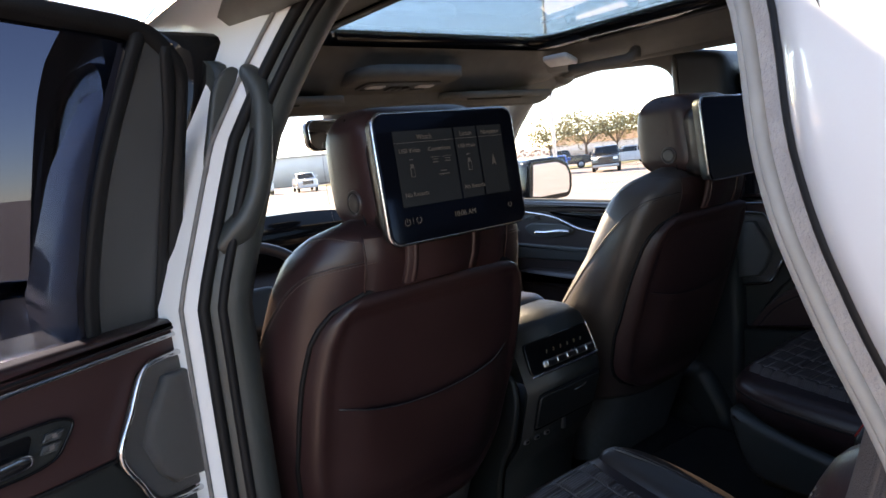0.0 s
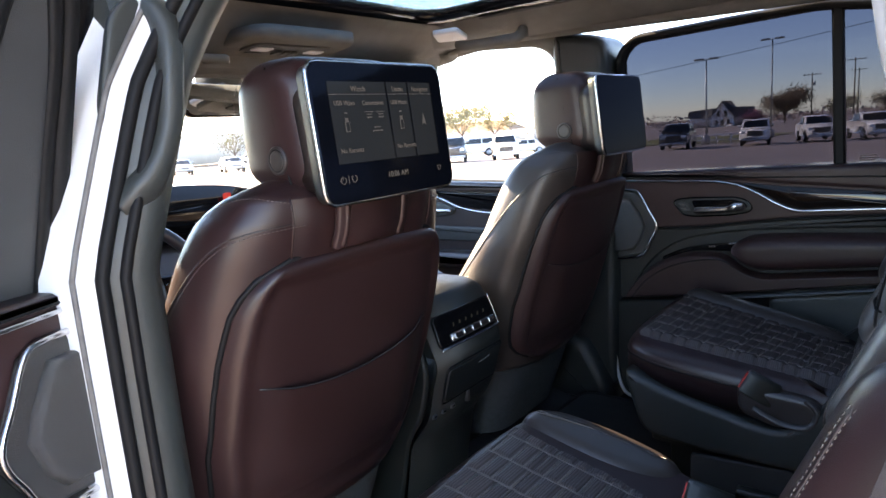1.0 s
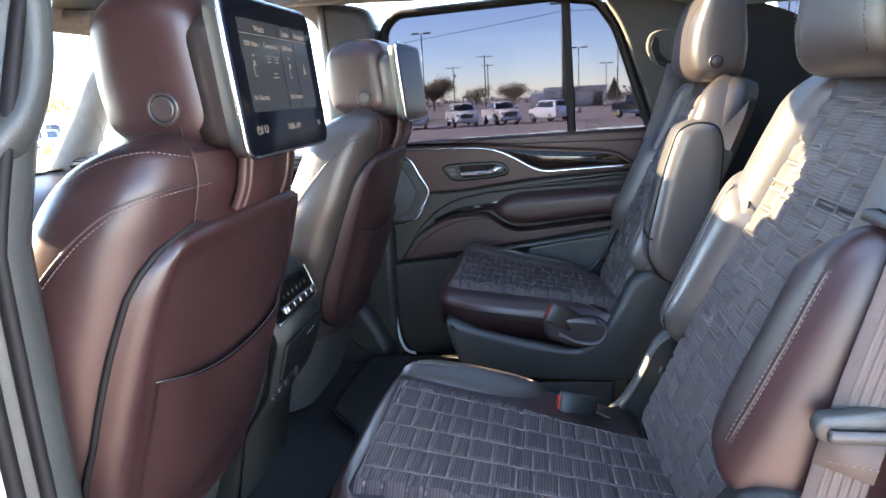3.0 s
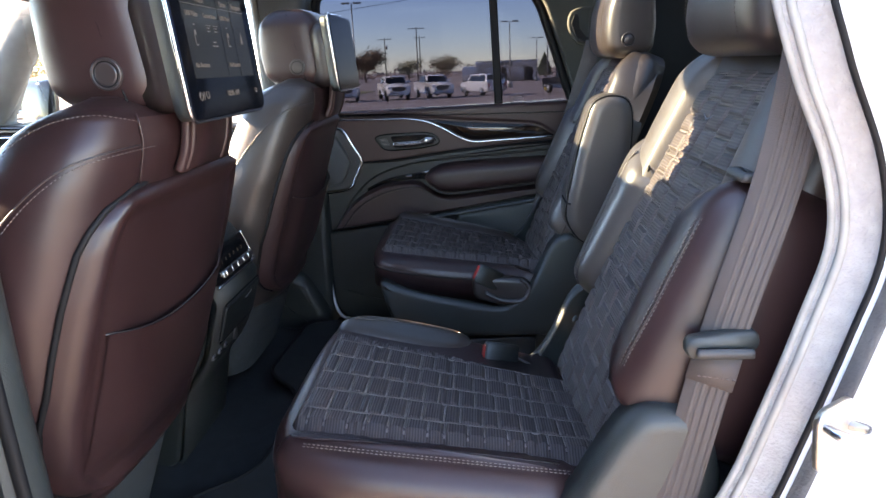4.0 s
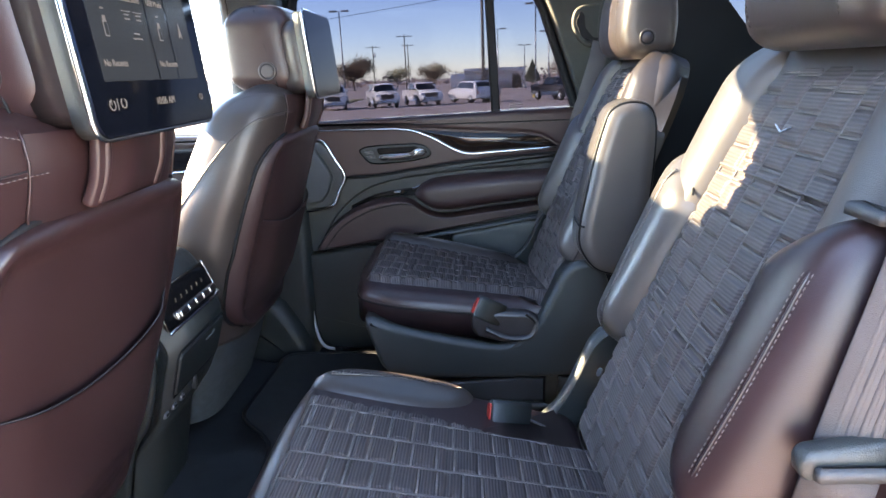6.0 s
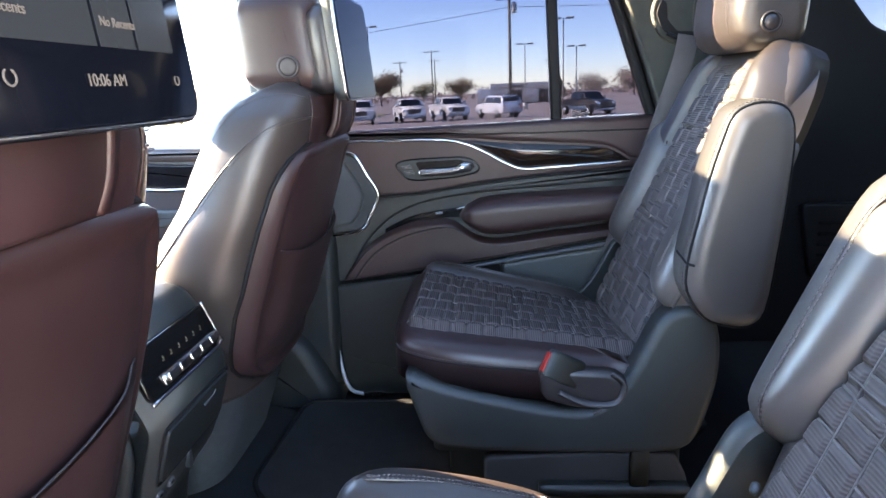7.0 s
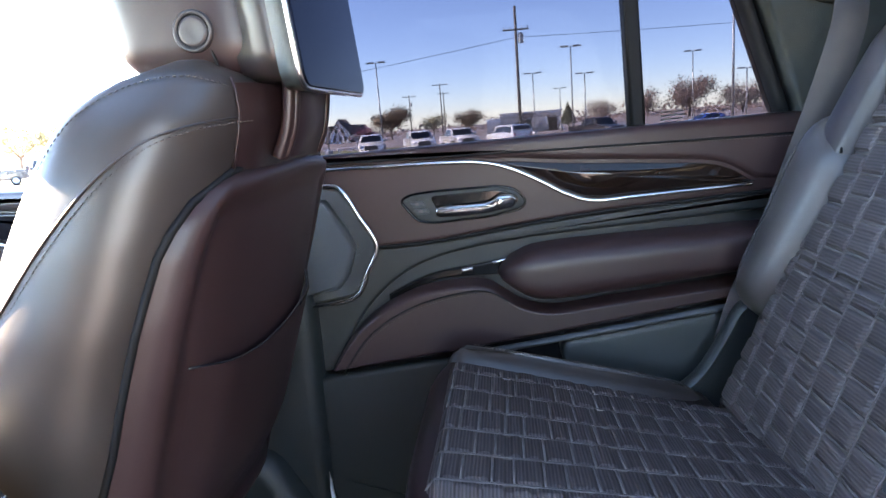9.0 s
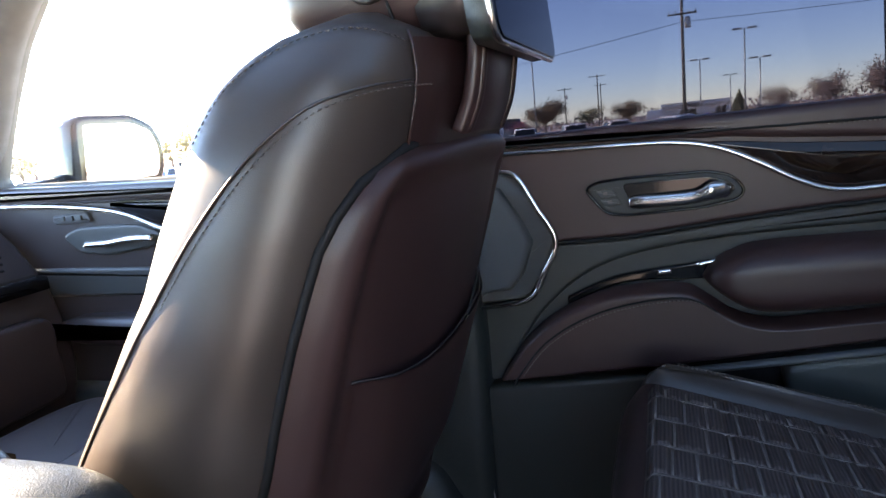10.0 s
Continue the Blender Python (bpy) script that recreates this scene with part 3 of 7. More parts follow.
# ---- doors ----
def rear_door(name, to, label, is_open):
    """A rear door in its own plane: u runs along the car (1.15 at the hinge, 0.3 at the lock), v is the height, w rises from the trim's base towards the cabin."""
    d = thing(name, to(0.72, 0.60, 0), label, "car door", kind="structure")
    P = lambda n, pts, depth, r, mat, lab="", base=0.0, crown=0.0, rc=0.0: part(n, pad(corners(pts, rc) if rc else pts, depth, r, lambda u, v, w: to(u, v, base + w), crown), mat, d, lab)
    T = lambda n, pts, r, mat, flat=1.0, lab="", par=None, k=6: part(n, tube(curve([to(*p) for p in pts], k), r, 8, flat=flat), mat, par or d, lab)
    cv = lambda pts, k=4: [(p.x, p.y) for p in curve([(a, b, 0) for a, b in pts], k)]
    # outer skin and inner base
    shell = [(1.152, 1.325), (0.27, 1.348), (0.27, 1.20), (0.33, 0.95), (0.46, 0.62), (0.55, 0.56), (1.10, 0.56), (1.152, 0.62)]
    P("outer_panel", shell, 0.18, 0.03, PAINT, "white painted outer skin", base=-0.205, rc=0.03)
    P("inner_panel", shell, 0.035, 0.01, PLASTIC_DARK, "charcoal inner trim base", base=-0.022, rc=0.03)
    # window frame, division bar and glass
    fr = [(1.168 if is_open else 1.15, 1.285), (1.168 if is_open else 1.145, 1.70), (1.10, 1.748), (0.60, 1.765), (0.46, 1.745), (0.40, 1.66), (0.280, 1.312)]
    ring_o, ring_i = corners(fr, 0.03), inset(corners(fr, 0.03), 0.016)
    part("window_frame", loft([[to(u, v, w) for u, v in ring] for ring, w in ((ring_i, -0.045), (ring_i, -0.004), (inset(corners(fr, 0.03), 0.011), 0.004), (ring_o, 0.006), (inset(corners(fr, 0.03), -0.012), -0.03), (inset(corners(fr, 0.03), -0.012), -0.045), (ring_i, -0.045))], cap=False), RUBBER, d, "black window frame")
    part("division_bar", pad([(0.527, 1.335), (0.553, 1.335), (0.571, 1.76), (0.545, 1.76)], 0.036, 0.004, lambda u, v, w: to(u, v, w - 0.038)), RUBBER, d, "black bar between the panes")
    part("glass_panel", pad([(1.135, 1.31), (1.13, 1.735), (0.558, 1.755), (0.54, 1.32)], 0.004, 0.001, lambda u, v, w: to(u, v, w - 0.032)), TINT, d, "dark tinted door glass", smooth=False)
    part("glass_panel", pad([(0.54, 1.32), (0.558, 1.755), (0.45, 1.735), (0.395, 1.65), (0.30, 1.33)], 0.004, 0.001, lambda u, v, w: to(u, v, w - 0.028)), TINT, d, "small fixed tinted pane", smooth=False)
    if not is_open:
        for k in range(4):
            part("pane_print", pad([(0.498, 1.3475 + 0.0062 * k), (0.455 + 0.006 * (k % 2), 1.3485 + 0.0062 * k), (0.455 + 0.006 * (k % 2), 1.3510 + 0.0062 * k), (0.498, 1.3500 + 0.0062 * k)], 0.0004, 0.0001, lambda u, v, w: to(u, v, w - 0.0235)), THREAD, d, smooth=False)
    if is_open:
        # broad front upright of the frame, between the glass and the pillar
        P("frame_upright", [(1.040, 1.325), (1.040, 1.40), (1.045, 1.52), (1.062, 1.62), (1.092, 1.735), (1.125, 1.74), (1.156, 1.70), (1.158, 1.325)], 0.040, 0.006, PLASTIC_GREY, "dark grey trim of the window frame's front upright", base=-0.045)
        T("run_channel", [(1.036, 1.325, -0.006), (1.036, 1.40, -0.006), (1.042, 1.52, -0.006), (1.060, 1.62, -0.006), (1.092, 1.738, -0.006)], 0.013, RUBBER, 0.6, "black glass channel")
        T("frame_seal", [(1.146, 1.335, -0.002), (1.147, 1.50, -0.002), (1.146, 1.62, -0.002), (1.132, 1.725, -0.002)], 0.014, RUBBER, 0.5, "black rubber seal")
        T("frame_seal", [(1.170, 1.335, -0.020), (1.172, 1.50, -0.020), (1.172, 1.69, -0.020)], 0.010, RUBBER, 0.8)
    # upper trim
    seam = [(0.30, 1.228), (0.364, 1.226), (0.617, 1.209), (0.774, 1.192), (0.895, 1.176), (1.012, 1.170)]
    P("upper_panel", [(1.15, 1.325), (0.285, 1.345), (0.285, 1.229)] + cv(seam)[1:] + [(1.030, 1.205), (1.063, 1.274), (1.088, 1.286), (1.15, 1.286)], 0.034, 0.006, LEATHER_DOOR, "brown leather upper trim")
    chrome = [(1.148, 1.316, 0.040), (1.084, 1.315, 0.041), (0.974, 1.314, 0.041), (0.884, 1.313, 0.041), (0.825, 1.310, 0.041), (0.772, 1.298, 0.041), (0.72, 1.273, 0.041), (0.673, 1.246, 0.041), (0.626, 1.2305, 0.041), (0.55, 1.233, 0.041), (0.365, 1.241, 0.040)]
    gtop = [(0.80, 1.307), (0.76, 1.306), (0.671, 1.297), (0.53, 1.287), (0.42, 1.276), (0.36, 1.243)]
    P("top_roll", [(1.15, 1.337), (0.70, 1.346), (0.28, 1.354), (0.28, 1.244)] + cv([(a, b + 0.004) for a, b in gtop[::-1]]) + cv([(0.825, 1.314), (0.974, 1.318), (1.15, 1.320)]), 0.044, 0.012, LEATHER_DOOR, "brown leather top roll along the window", base=-0.004)
    P("gloss_insert", cv(gtop) + cv([(0.36, 1.243), (0.55, 1.2335), (0.626, 1.231), (0.673, 1.247), (0.72, 1.275), (0.772, 1.300), (0.80, 1.306)])[1:-1], 0.036, 0.003, WOODVEN, "gloss dark wood insert", crown=0.006)
    T("chrome_strip", chrome, 0.0042, CHROME, 0.8, "satin chrome strip")
    T("piping", [(0.285, 1.3195, 0.041), (0.50, 1.320, 0.041), (0.80, 1.322, 0.041), (1.15, 1.326, 0.041)], 0.0018, RUBBER)
    T("piping", [(p[0], p[1] - 0.001, 0.034) for p in seam], 0.003, RUBBER)
    # dark channel
    P("channel", [(u, v - 0.003) for u, v in cv(seam)] + [(1.06, 1.083), (1.15, 1.068), (1.15, 0.932), (1.118, 0.936)] + cv([(1.10, 0.965), (1.045, 1.050), (0.97, 1.115), (0.875, 1.150), (0.726, 1.170), (0.534, 1.182), (0.30, 1.196)]), 0.028, 0.007, PLASTIC_DARK, "charcoal moulding")
    P("pull_pocket", cv([(1.00, 1.078), (0.92, 1.112), (0.80, 1.130), (0.755, 1.138)]) + cv([(0.755, 1.105), (0.80, 1.104), (0.91, 1.100), (1.00, 1.066)]), 0.024, 0.003, PIANO, "gloss black pull pocket")
    T("pocket_clip", [(0.862, 1.117, 0.028), (0.842, 1.119, 0.028)], 0.004, CHROME)
    T("pocket_clip", [(0.805, 1.128, 0.030), (0.768, 1.135, 0.030)], 0.0035, CHROME)
    # arm rest and lower pad
    arm_top = [(p.x, p.y) for p in curve([(0.30, 1.178, 0), (0.589, 1.168, 0), (0.719, 1.160, 0), (0.760, 1.148, 0), (0.785, 1.132, 0), (0.798, 1.112, 0)], 6)]
    arm_foot = [(p.x, p.y) for p in curve([(0.30, 1.100, 0), (0.380, 1.094, 0), (0.591, 1.070, 0), (0.690, 1.060, 0), (0.735, 1.063, 0), (0.770, 1.084, 0), (0.798, 1.108, 0)], 6)]

    def arm(a, b):
        u = 0.30 + 0.498 * a
        lo, hi = line(arm_foot, u), line(arm_top, u)
        f = 2 * b - 1
        v = (lo + hi) / 2 + (hi - lo) / 2 * math.copysign(abs(f) ** 0.8, f)
        end = min(1.0, (0.7981 - u) / 0.045)
        return to(u, v, 0.024 + 0.064 * (max(0.0, 1 - abs(f) ** 3.2) ** 0.5) * (1 - (1 - end) ** 2.5) ** 0.5)
    part("armrest", sheet(arm, 70, 30), LEATHER_DOOR, d, "padded brown leather armrest")
    foot = [(0.30, 1.060), (0.372, 1.049), (0.852, 0.972), (1.118, 0.936)]
    head = [(0.30, 1.092), (0.59, 1.060), (0.69, 1.048), (0.735, 1.052), (0.765, 1.064), (0.79, 1.082), (0.815, 1.098), (0.85, 1.103), (0.919, 1.097), (0.965, 1.083), (1.003, 1.065), (1.040, 1.040), (1.071, 1.009), (1.100, 0.970), (1.118, 0.940)]
    hd = [(p.x, p.y) for p in curve([(a, b, 0) for a, b in head], 5)]

    def cushioned(a, b):
        u = 0.30 + 0.818 * a
        lo, hi = line(foot, u), line(hd, u)
        v = lo + (hi - lo) * b
        near = min((v - lo), (hi - v), 0.6 * (1.118 - u) + 0.001)
        return to(u, v, 0.030 + 0.034 * smooth01(near / 0.012 + 0.001) ** 0.5)
    part("lower_pad", sheet(cushioned, 120, 40), LEATHER_DOOR, d, "brown leather lower pad")
    st = [(1.090, 0.943, 0.066), (1.031, 1.016, 0.066), (0.942, 1.066, 0.066), (0.83, 1.087, 0.066), (0.78, 1.064, 0.066)]
    T("pad_seam", st, 0.0016, RUBBER)
    part("stitching", stitches(curve([to(a - 0.004, b - 0.004, c) for a, b, c in st], 6)), THREAD, d, kind="stuff")
    part("stitching", stitches([to(0.30 + 0.85 * k / 20, 1.3155 + 0.0075 * k / 20, 0.0415) for k in range(9)]), THREAD, d, kind="stuff")
    P("pocket_recess", [(0.865, 0.962), (0.66, 0.994), (0.62, 0.62), (0.78, 0.62)], 0.016, 0.002, RUBBER, "dark opening of the map pocket")
    T("metal_strip", [(0.856, 0.966, 0.058), (0.60, 1.005, 0.060), (0.30, 1.052, 0.058)], 0.0065, PLASTIC_GREY, 0.7, "dull grey strip")
    # lower trim
    P("lower_panel", [(1.148, 0.928), (0.862, 0.961), (0.845, 0.900), (0.74, 0.60), (1.08, 0.60), (1.13, 0.625), (1.148, 0.70)], 0.046, 0.010, PLASTIC_DARK, "charcoal lower trim", rc=0.02)
    P("map_pocket", [(0.70, 0.985), (0.31, 1.045), (0.33, 0.95), (0.46, 0.63), (0.60, 0.63), (0.67, 0.86)], 0.056, 0.014, PLASTIC, "charcoal map pocket", rc=0.03)
    plate = T("kick_strip", [(1.151, 0.925, 0.048), (1.150, 0.80, 0.048), (1.147, 0.69, 0.048), (1.128, 0.622, 0.048), (1.093, 0.603, 0.048), (1.025, 0.602, 0.048)], 0.0055, PAINTED_SHINE, 1.0, "satin chrome edge strip")
    part("badge", pad([(1.085, 0.597), (1.024, 0.597), (1.024, 0.612), (1.088, 0.612)], 0.008, 0.001, lambda u, v, w: to(u, v, 0.048 + w)), CHROME, d, "small metal badge", smooth=False)
    for k in range(3):
        part("badge_bar", pad([(1.062 - 0.009 * k, 0.601), (1.055 - 0.009 * k, 0.601), (1.055 - 0.009 * k, 0.608), (1.062 - 0.009 * k, 0.608)], 0.001, 0.0002, lambda u, v, w: to(u, v, 0.056 + w)), RUBBER, d, smooth=False)
    # speaker
    sp = [(1.150, 1.284), (1.086, 1.283), (1.062, 1.272), (1.036, 1.225), (1.010, 1.176), (1.030, 1.128), (1.062, 1.082), (1.150, 1.070)]
    g = P("speaker_grille", sp, 0.043, 0.006, GRILLE, "silver perforated speaker grille", rc=0.012)
    part("raised_facet", pad([(1.150, 1.262), (1.092, 1.262), (1.060, 1.210), (1.045, 1.175), (1.062, 1.125), (1.085, 1.098), (1.150, 1.090)], 0.014, 0.010, lambda u, v, w: to(u, v, 0.042 + w), rb=0.0), GRILLE, g)
    T("speaker_trim", [(1.150, 1.287, 0.044), (1.088, 1.287, 0.045), (1.063, 1.277, 0.045), (1.036, 1.229, 0.046), (1.009, 1.176, 0.047), (1.030, 1.126, 0.046), (1.060, 1.080, 0.045), (1.150, 1.066, 0.044)], 0.0045, CHROME, 1.0, "chrome edge round the speaker", k=5)
    # handle
    bez = [(0.962, 1.250), (0.945, 1.260), (0.900, 1.264), (0.789, 1.266), (0.758, 1.259), (0.740, 1.238), (0.748, 1.224), (0.800, 1.214), (0.901, 1.208), (0.932, 1.212)]
    h = P("handle_bezel", bez, 0.040, 0.004, PLASTIC_DARK, "charcoal door handle surround", rc=0.012)
    part("bezel_edge", tube([to(u, v, 0.0395) for u, v in corners(bez, 0.012)], 0.0022, 6, closed=True), PIANO, h, "gloss black edge")
    part("handle_cup", pad(corners([(0.908, 1.256), (0.79, 1.259), (0.758, 1.250), (0.752, 1.236), (0.80, 1.222), (0.890, 1.217)], 0.01), 0.002, 0.001, lambda u, v, w: to(u, v, 0.040 + w)), PIANO, h, "dark recess behind the lever")
    lev = curve([to(0.898, 1.228, 0.047), to(0.86, 1.229, 0.050), to(0.81, 1.232, 0.054), to(0.785, 1.240, 0.056), to(0.757, 1.240, 0.047)], 6)
    n = len(lev) - 1
    ax, ay = (to(0, 1, 0) - to(0, 0, 0)).normalized(), (to(0, 0, 1) - to(0, 0, 0)).normalized()
    rings = []
    for i, p in enumerate(lev):
        f = i / n
        a = line([(0, 0.007), (0.1, 0.0105), (0.55, 0.0095), (0.75, 0.0135), (0.92, 0.012), (1, 0.004)], f)
        rings.append([p + ax * math.cos(2 * math.pi * k / 12) * a + ay * math.sin(2 * math.pi * k / 12) * a * 0.55 for k in range(12)])
    part("lever", loft(rings), CHROME, h, "satin chrome door lever")
    for k in (0, 1):
        c = (0.931 - 0.006 * k, 1.243 - 0.013 * k)
        b = part("lock_button", pad(corners([(c[0] + 0.014, c[1] + 0.004), (c[0] - 0.010, c[1] + 0.006), (c[0] - 0.016, c[1] - 0.004), (c[0] + 0.006, c[1] - 0.006)], 0.002), 0.004, 0.001, lambda u, v, w: to(u, v, 0.040 + w)), PLASTIC_GREY, h)
        part("button_mark", pad([(c[0] + 0.003, c[1] - 0.002), (c[0] - 0.003, c[1] - 0.002), (c[0] - 0.003, c[1] + 0.003), (c[0] + 0.003, c[1] + 0.003)], 0.0006, 0.0002, lambda u, v, w: to(u, v, 0.044 + w)), THREAD, h, smooth=False)
    return d


RIGHT_X = 0.805
rear_door("door_1", lambda u, v, w: Vector((RIGHT_X - w, u, v)), "closed rear car door with brown leather trim, wood insert and tinted window", False)
OPEN = radians(66.0)
_d, _n = Vector((-math.sin(OPEN), -math.cos(OPEN), 0)), Vector((math.cos(OPEN), -math.sin(OPEN), 0))
rear_door("door_2", lambda u, v, w: Vector((-0.853, 1.262, 0.012)) + _d * (1.152 - u) + _n * (w + 0.012 + 0.34 * max(0.0, v - 1.36)) + Vector((0, 0, v)), "rear car door standing open with brown leather trim and tinted window", True)


# ---- front seats ----
REAR = [(0.62, 1.235), (0.80, 1.205), (0.90, 1.180), (0.98, 1.145), (1.15, 1.093), (1.25, 1.065), (1.335, 1.040), (1.40, 1.018), (1.44, 1.016), (1.463, 1.055)]
FRONT = [(0.62, 1.53), (0.90, 1.55), (1.068, 1.435), (1.125, 1.390), (1.25, 1.295), (1.335, 1.254), (1.393, 1.224), (1.43, 1.188), (1.463, 1.104)]
HALF = [(0.62, 0.20), (0.80, 0.235), (0.95, 0.262), (1.10, 0.272), (1.22, 0.268), (1.30, 0.258), (1.36, 0.245), (1.41, 0.226), (1.445, 0.195), (1.463, 0.140)]


def seat_ring(cx, z, n=56):
    w, a, b = line(HALF, z), line(REAR, z), line(FRONT, z)
    out, e = [], 2.9
    for k in range(n):
        t = 2 * math.pi * k / n
        c, s = math.cos(t), math.sin(t)
        x = math.copysign(abs(c) ** (2 / e), c)
        y = math.copysign(abs(s) ** (2 / e), s)
        yy = (a + b) / 2 + y * (b - a) / 2
        if s > 0:
            yy -= 0.055 * max(0.0, 1 - (x / 0.62) ** 2) ** 1.5 * smooth01((1.42 - z) / 0.15)
        out.append(Vector((cx + x * w * (1.0 + 0.02 * y), yy, z)))
    return out


def rear_y(z, dx):
    """How far back the seat's rear surface lies at a height and offset."""
    w, a, b = line(HALF, z), line(REAR, z), line(FRONT, z)
    t = min(0.999, abs(dx) / w)
    return (a + b) / 2 - (b - a) / 2 * (1 - t ** 2.9) ** (1 / 2.9)


def side_x(z, y):
    w, a, b = line(HALF, z), line(REAR, z), line(FRONT, z)
    t = max(-0.999, min(0.999, (y - (a + b) / 2) / ((b - a) / 2)))
    return w * (1 - abs(t) ** 2.9) ** (1 / 2.9) * (1 + 0.02 * t)


def front_seat(cx, label, hide=LEATHER, dark=LEATHER):
    yarn = THREAD if hide is LEATHER else THREAD_WHITE
    s = thing("front_seat", (cx, 1.30, 0.60), label, "car seat", group="front seats")
    zs = [0.86 + 0.0107 * k for k in range(46)] + [1.355, 1.37, 1.385, 1.40, 1.412, 1.424, 1.434, 1.443, 1.451, 1.457, 1.461, 1.463]
    zs = sorted(set(z for z in zs if z <= 1.35 or z in zs[46:]))
    part("backrest", loft([seat_ring(cx, z) for z in zs]), hide, s, "brown leather backrest with side bolsters")
    # hard-edged rear shell
    PW = [(0.88, 0.13), (0.905, 0.185), (0.93, 0.212), (0.97, 0.230), (1.05, 0.240), (1.15, 0.241), (1.22, 0.238), (1.28, 0.228), (1.315, 0.212), (1.338, 0.188), (1.352, 0.150)]

    def shell(u, v):
        z = 0.88 + (1.352 - 0.88) * v
        x = (2 * u - 1) * line(PW, z)
        d = min((1 - abs(2 * u - 1)) * line(PW, z), (1 - v) * 0.47, v * 0.47 + 0.01)
        rise = 0.022 * smooth01(d / 0.018) ** 0.55 - 0.0090 * smooth01((d - 0.022) / 0.022)
        return Vector((cx + x, rear_y(z, x) + 0.004 - rise, z + 0.012 * (1 - (2 * u - 1) ** 2) * smooth01((v - 0.8) / 0.2)))
    sh = part("seatback_shell", sheet(shell, 64, 60), dark, s, "smooth brown rear shell")
    part("shell_gap", tube([Vector((cx + x * 1.004, rear_y(z, x) - 0.0005, z + (0.012 * (1 - (x / max(1e-3, line(PW, z))) ** 2) * smooth01((z - 1.26) / 0.09)))) for x, z in [(sgn * line(PW, z) * k, z) for sgn, zz, k in ((-1, [0.89 + 0.0231 * i for i in range(21)], 1.0),) for z in zz] + [(line(PW, 1.352) * (i / 6), 1.352) for i in range(-6, 7)] + [(line(PW, z), z) for z in [1.352 - 0.0231 * i for i in range(1, 21)]]], 0.0042, 8), RUBBER, sh, "dark gap round the shell")

    def pocket(u, v):
        top = 1.138 + 0.030 * (2 * u - 1) ** 2 + 0.006 * (2 * u - 1)
        z = 0.945 + (top - 0.945) * v
        x = -0.190 + 0.372 * u
        edge = smooth01(min(u, 1 - u) / 0.16) * (1 - (1 - v) ** 4)
        return Vector((cx + x, rear_y(z, x) - 0.014 - (0.0070 + 0.0035 * v ** 6) * edge, z))
    part("pocket", sheet(pocket, 40, 30), dark, s, "stretched leather map pocket")
    part("pocket_slot", tube([pocket(k / 30, 1.0) + Vector((0, 0.004, 0.0010)) for k in range(31)], 0.0014, 6), LEATHER_DARK, s)
    # carpet skirt under the shell
    part("skirt", sheet(lambda u, v: Vector((cx + (2 * u - 1) * (0.245 - 0.03 * v), 1.192 + 0.10 * v + 0.10 * abs(2 * u - 1) ** 6, 0.925 - 0.28 * v)), 24, 10), SKIRT, s, "grey carpet skirt")
    # middle panel under the head restraint
    part("centre_panel", sheet(lambda u, v: Vector((cx + (2 * u - 1) * 0.148, rear_y(1.352 + 0.085 * v, (2 * u - 1) * 0.148) - 0.0075 * min(1, 12 * min(u, 1 - u)), 1.352 + 0.085 * v)), 30, 12), LEATHER, s, "smooth panel carrying the screen arm")
    for sg in (-1, 1):
        part("panel_seam", tube([Vector((cx + sg * 0.150, rear_y(z, 0.15) - 0.002, z)) for z in (1.35, 1.37, 1.39, 1.41, 1.43, 1.442)], 0.0016, 6), LEATHER, s)
        # twin side seams with stitching
        on_side = lambda path: [Vector((cx + sg * (side_x(p.z, p.y) + 0.001), p.y, p.z)) for p in curve([(0, y, z) for y, z in path], 6)]
        pts = on_side([(1.425, 0.95), (1.380, 1.04), (1.330, 1.12), (1.275, 1.187), (1.214, 1.261), (1.145, 1.340), (1.092, 1.383), (1.058, 1.397), (1.032, 1.403), (1.023, 1.404)])
        part("seam", tube(pts, 0.0012, 6), LEATHER_DARK, s)
        part("stitching", stitches([p + Vector((sg * 0.0005, -0.005, -0.004)) for p in pts[:-2]]), yarn, s, kind="stuff")
        top = on_side([(1.205, 1.330), (1.185, 1.370), (1.152, 1.412), (1.110, 1.436), (1.065, 1.444), (1.038, 1.438), (1.024, 1.426)])
        part("stitching", stitches(top), yarn, s, kind="stuff")
    # seat cushion
    cush = corners([(cx - 0.27, 1.42), (cx + 0.27, 1.42), (cx + 0.26, 1.90), (cx + 0.18, 1.95), (cx - 0.18, 1.95), (cx - 0.26, 1.90)], 0.06)
    part("cushion", pad(cush, 0.17, 0.06, lambda u, v, w: Vector((u, v, 0.765 + w)), crown=0.005), LEATHER_DARK, s)
    part("base", box((cx, 1.62, 0.71), (0.46, 0.50, 0.18), 0.03), PLASTIC, s)
    # head restraint
    hr = part("headrest", block(cx - 0.130, cx + 0.130, [(1.43, 0.994), (1.50, 0.998), (1.63, 1.016)], [(1.43, 1.152), (1.47, 1.172), (1.52, 1.180), (1.57, 1.180), (1.63, 1.166)], 1.436, 1.634, 0.046, 4.2), LEATHER, s, "brown leather head restraint")
    for sg in (-1, 1):
        m = Matrix.Translation((cx + sg * 0.1300, 1.070, 1.490)) @ Euler((0, radians(90 * sg), 0)).to_matrix().to_4x4()
        bt = part("tilt_button", lathe([(0.0205, -0.004), (0.0205, 0.002), (0.0185, 0.004), (0.0165, 0.0025), (0.0155, 0.0015), (0.0145, 0.0025), (0.0135, 0.0034), (0.0115, 0.0036), (0.006, 0.0030), (0.001, 0.0029)], m, 32), LEATHER_DARK, hr, "round dark brown tilt button")
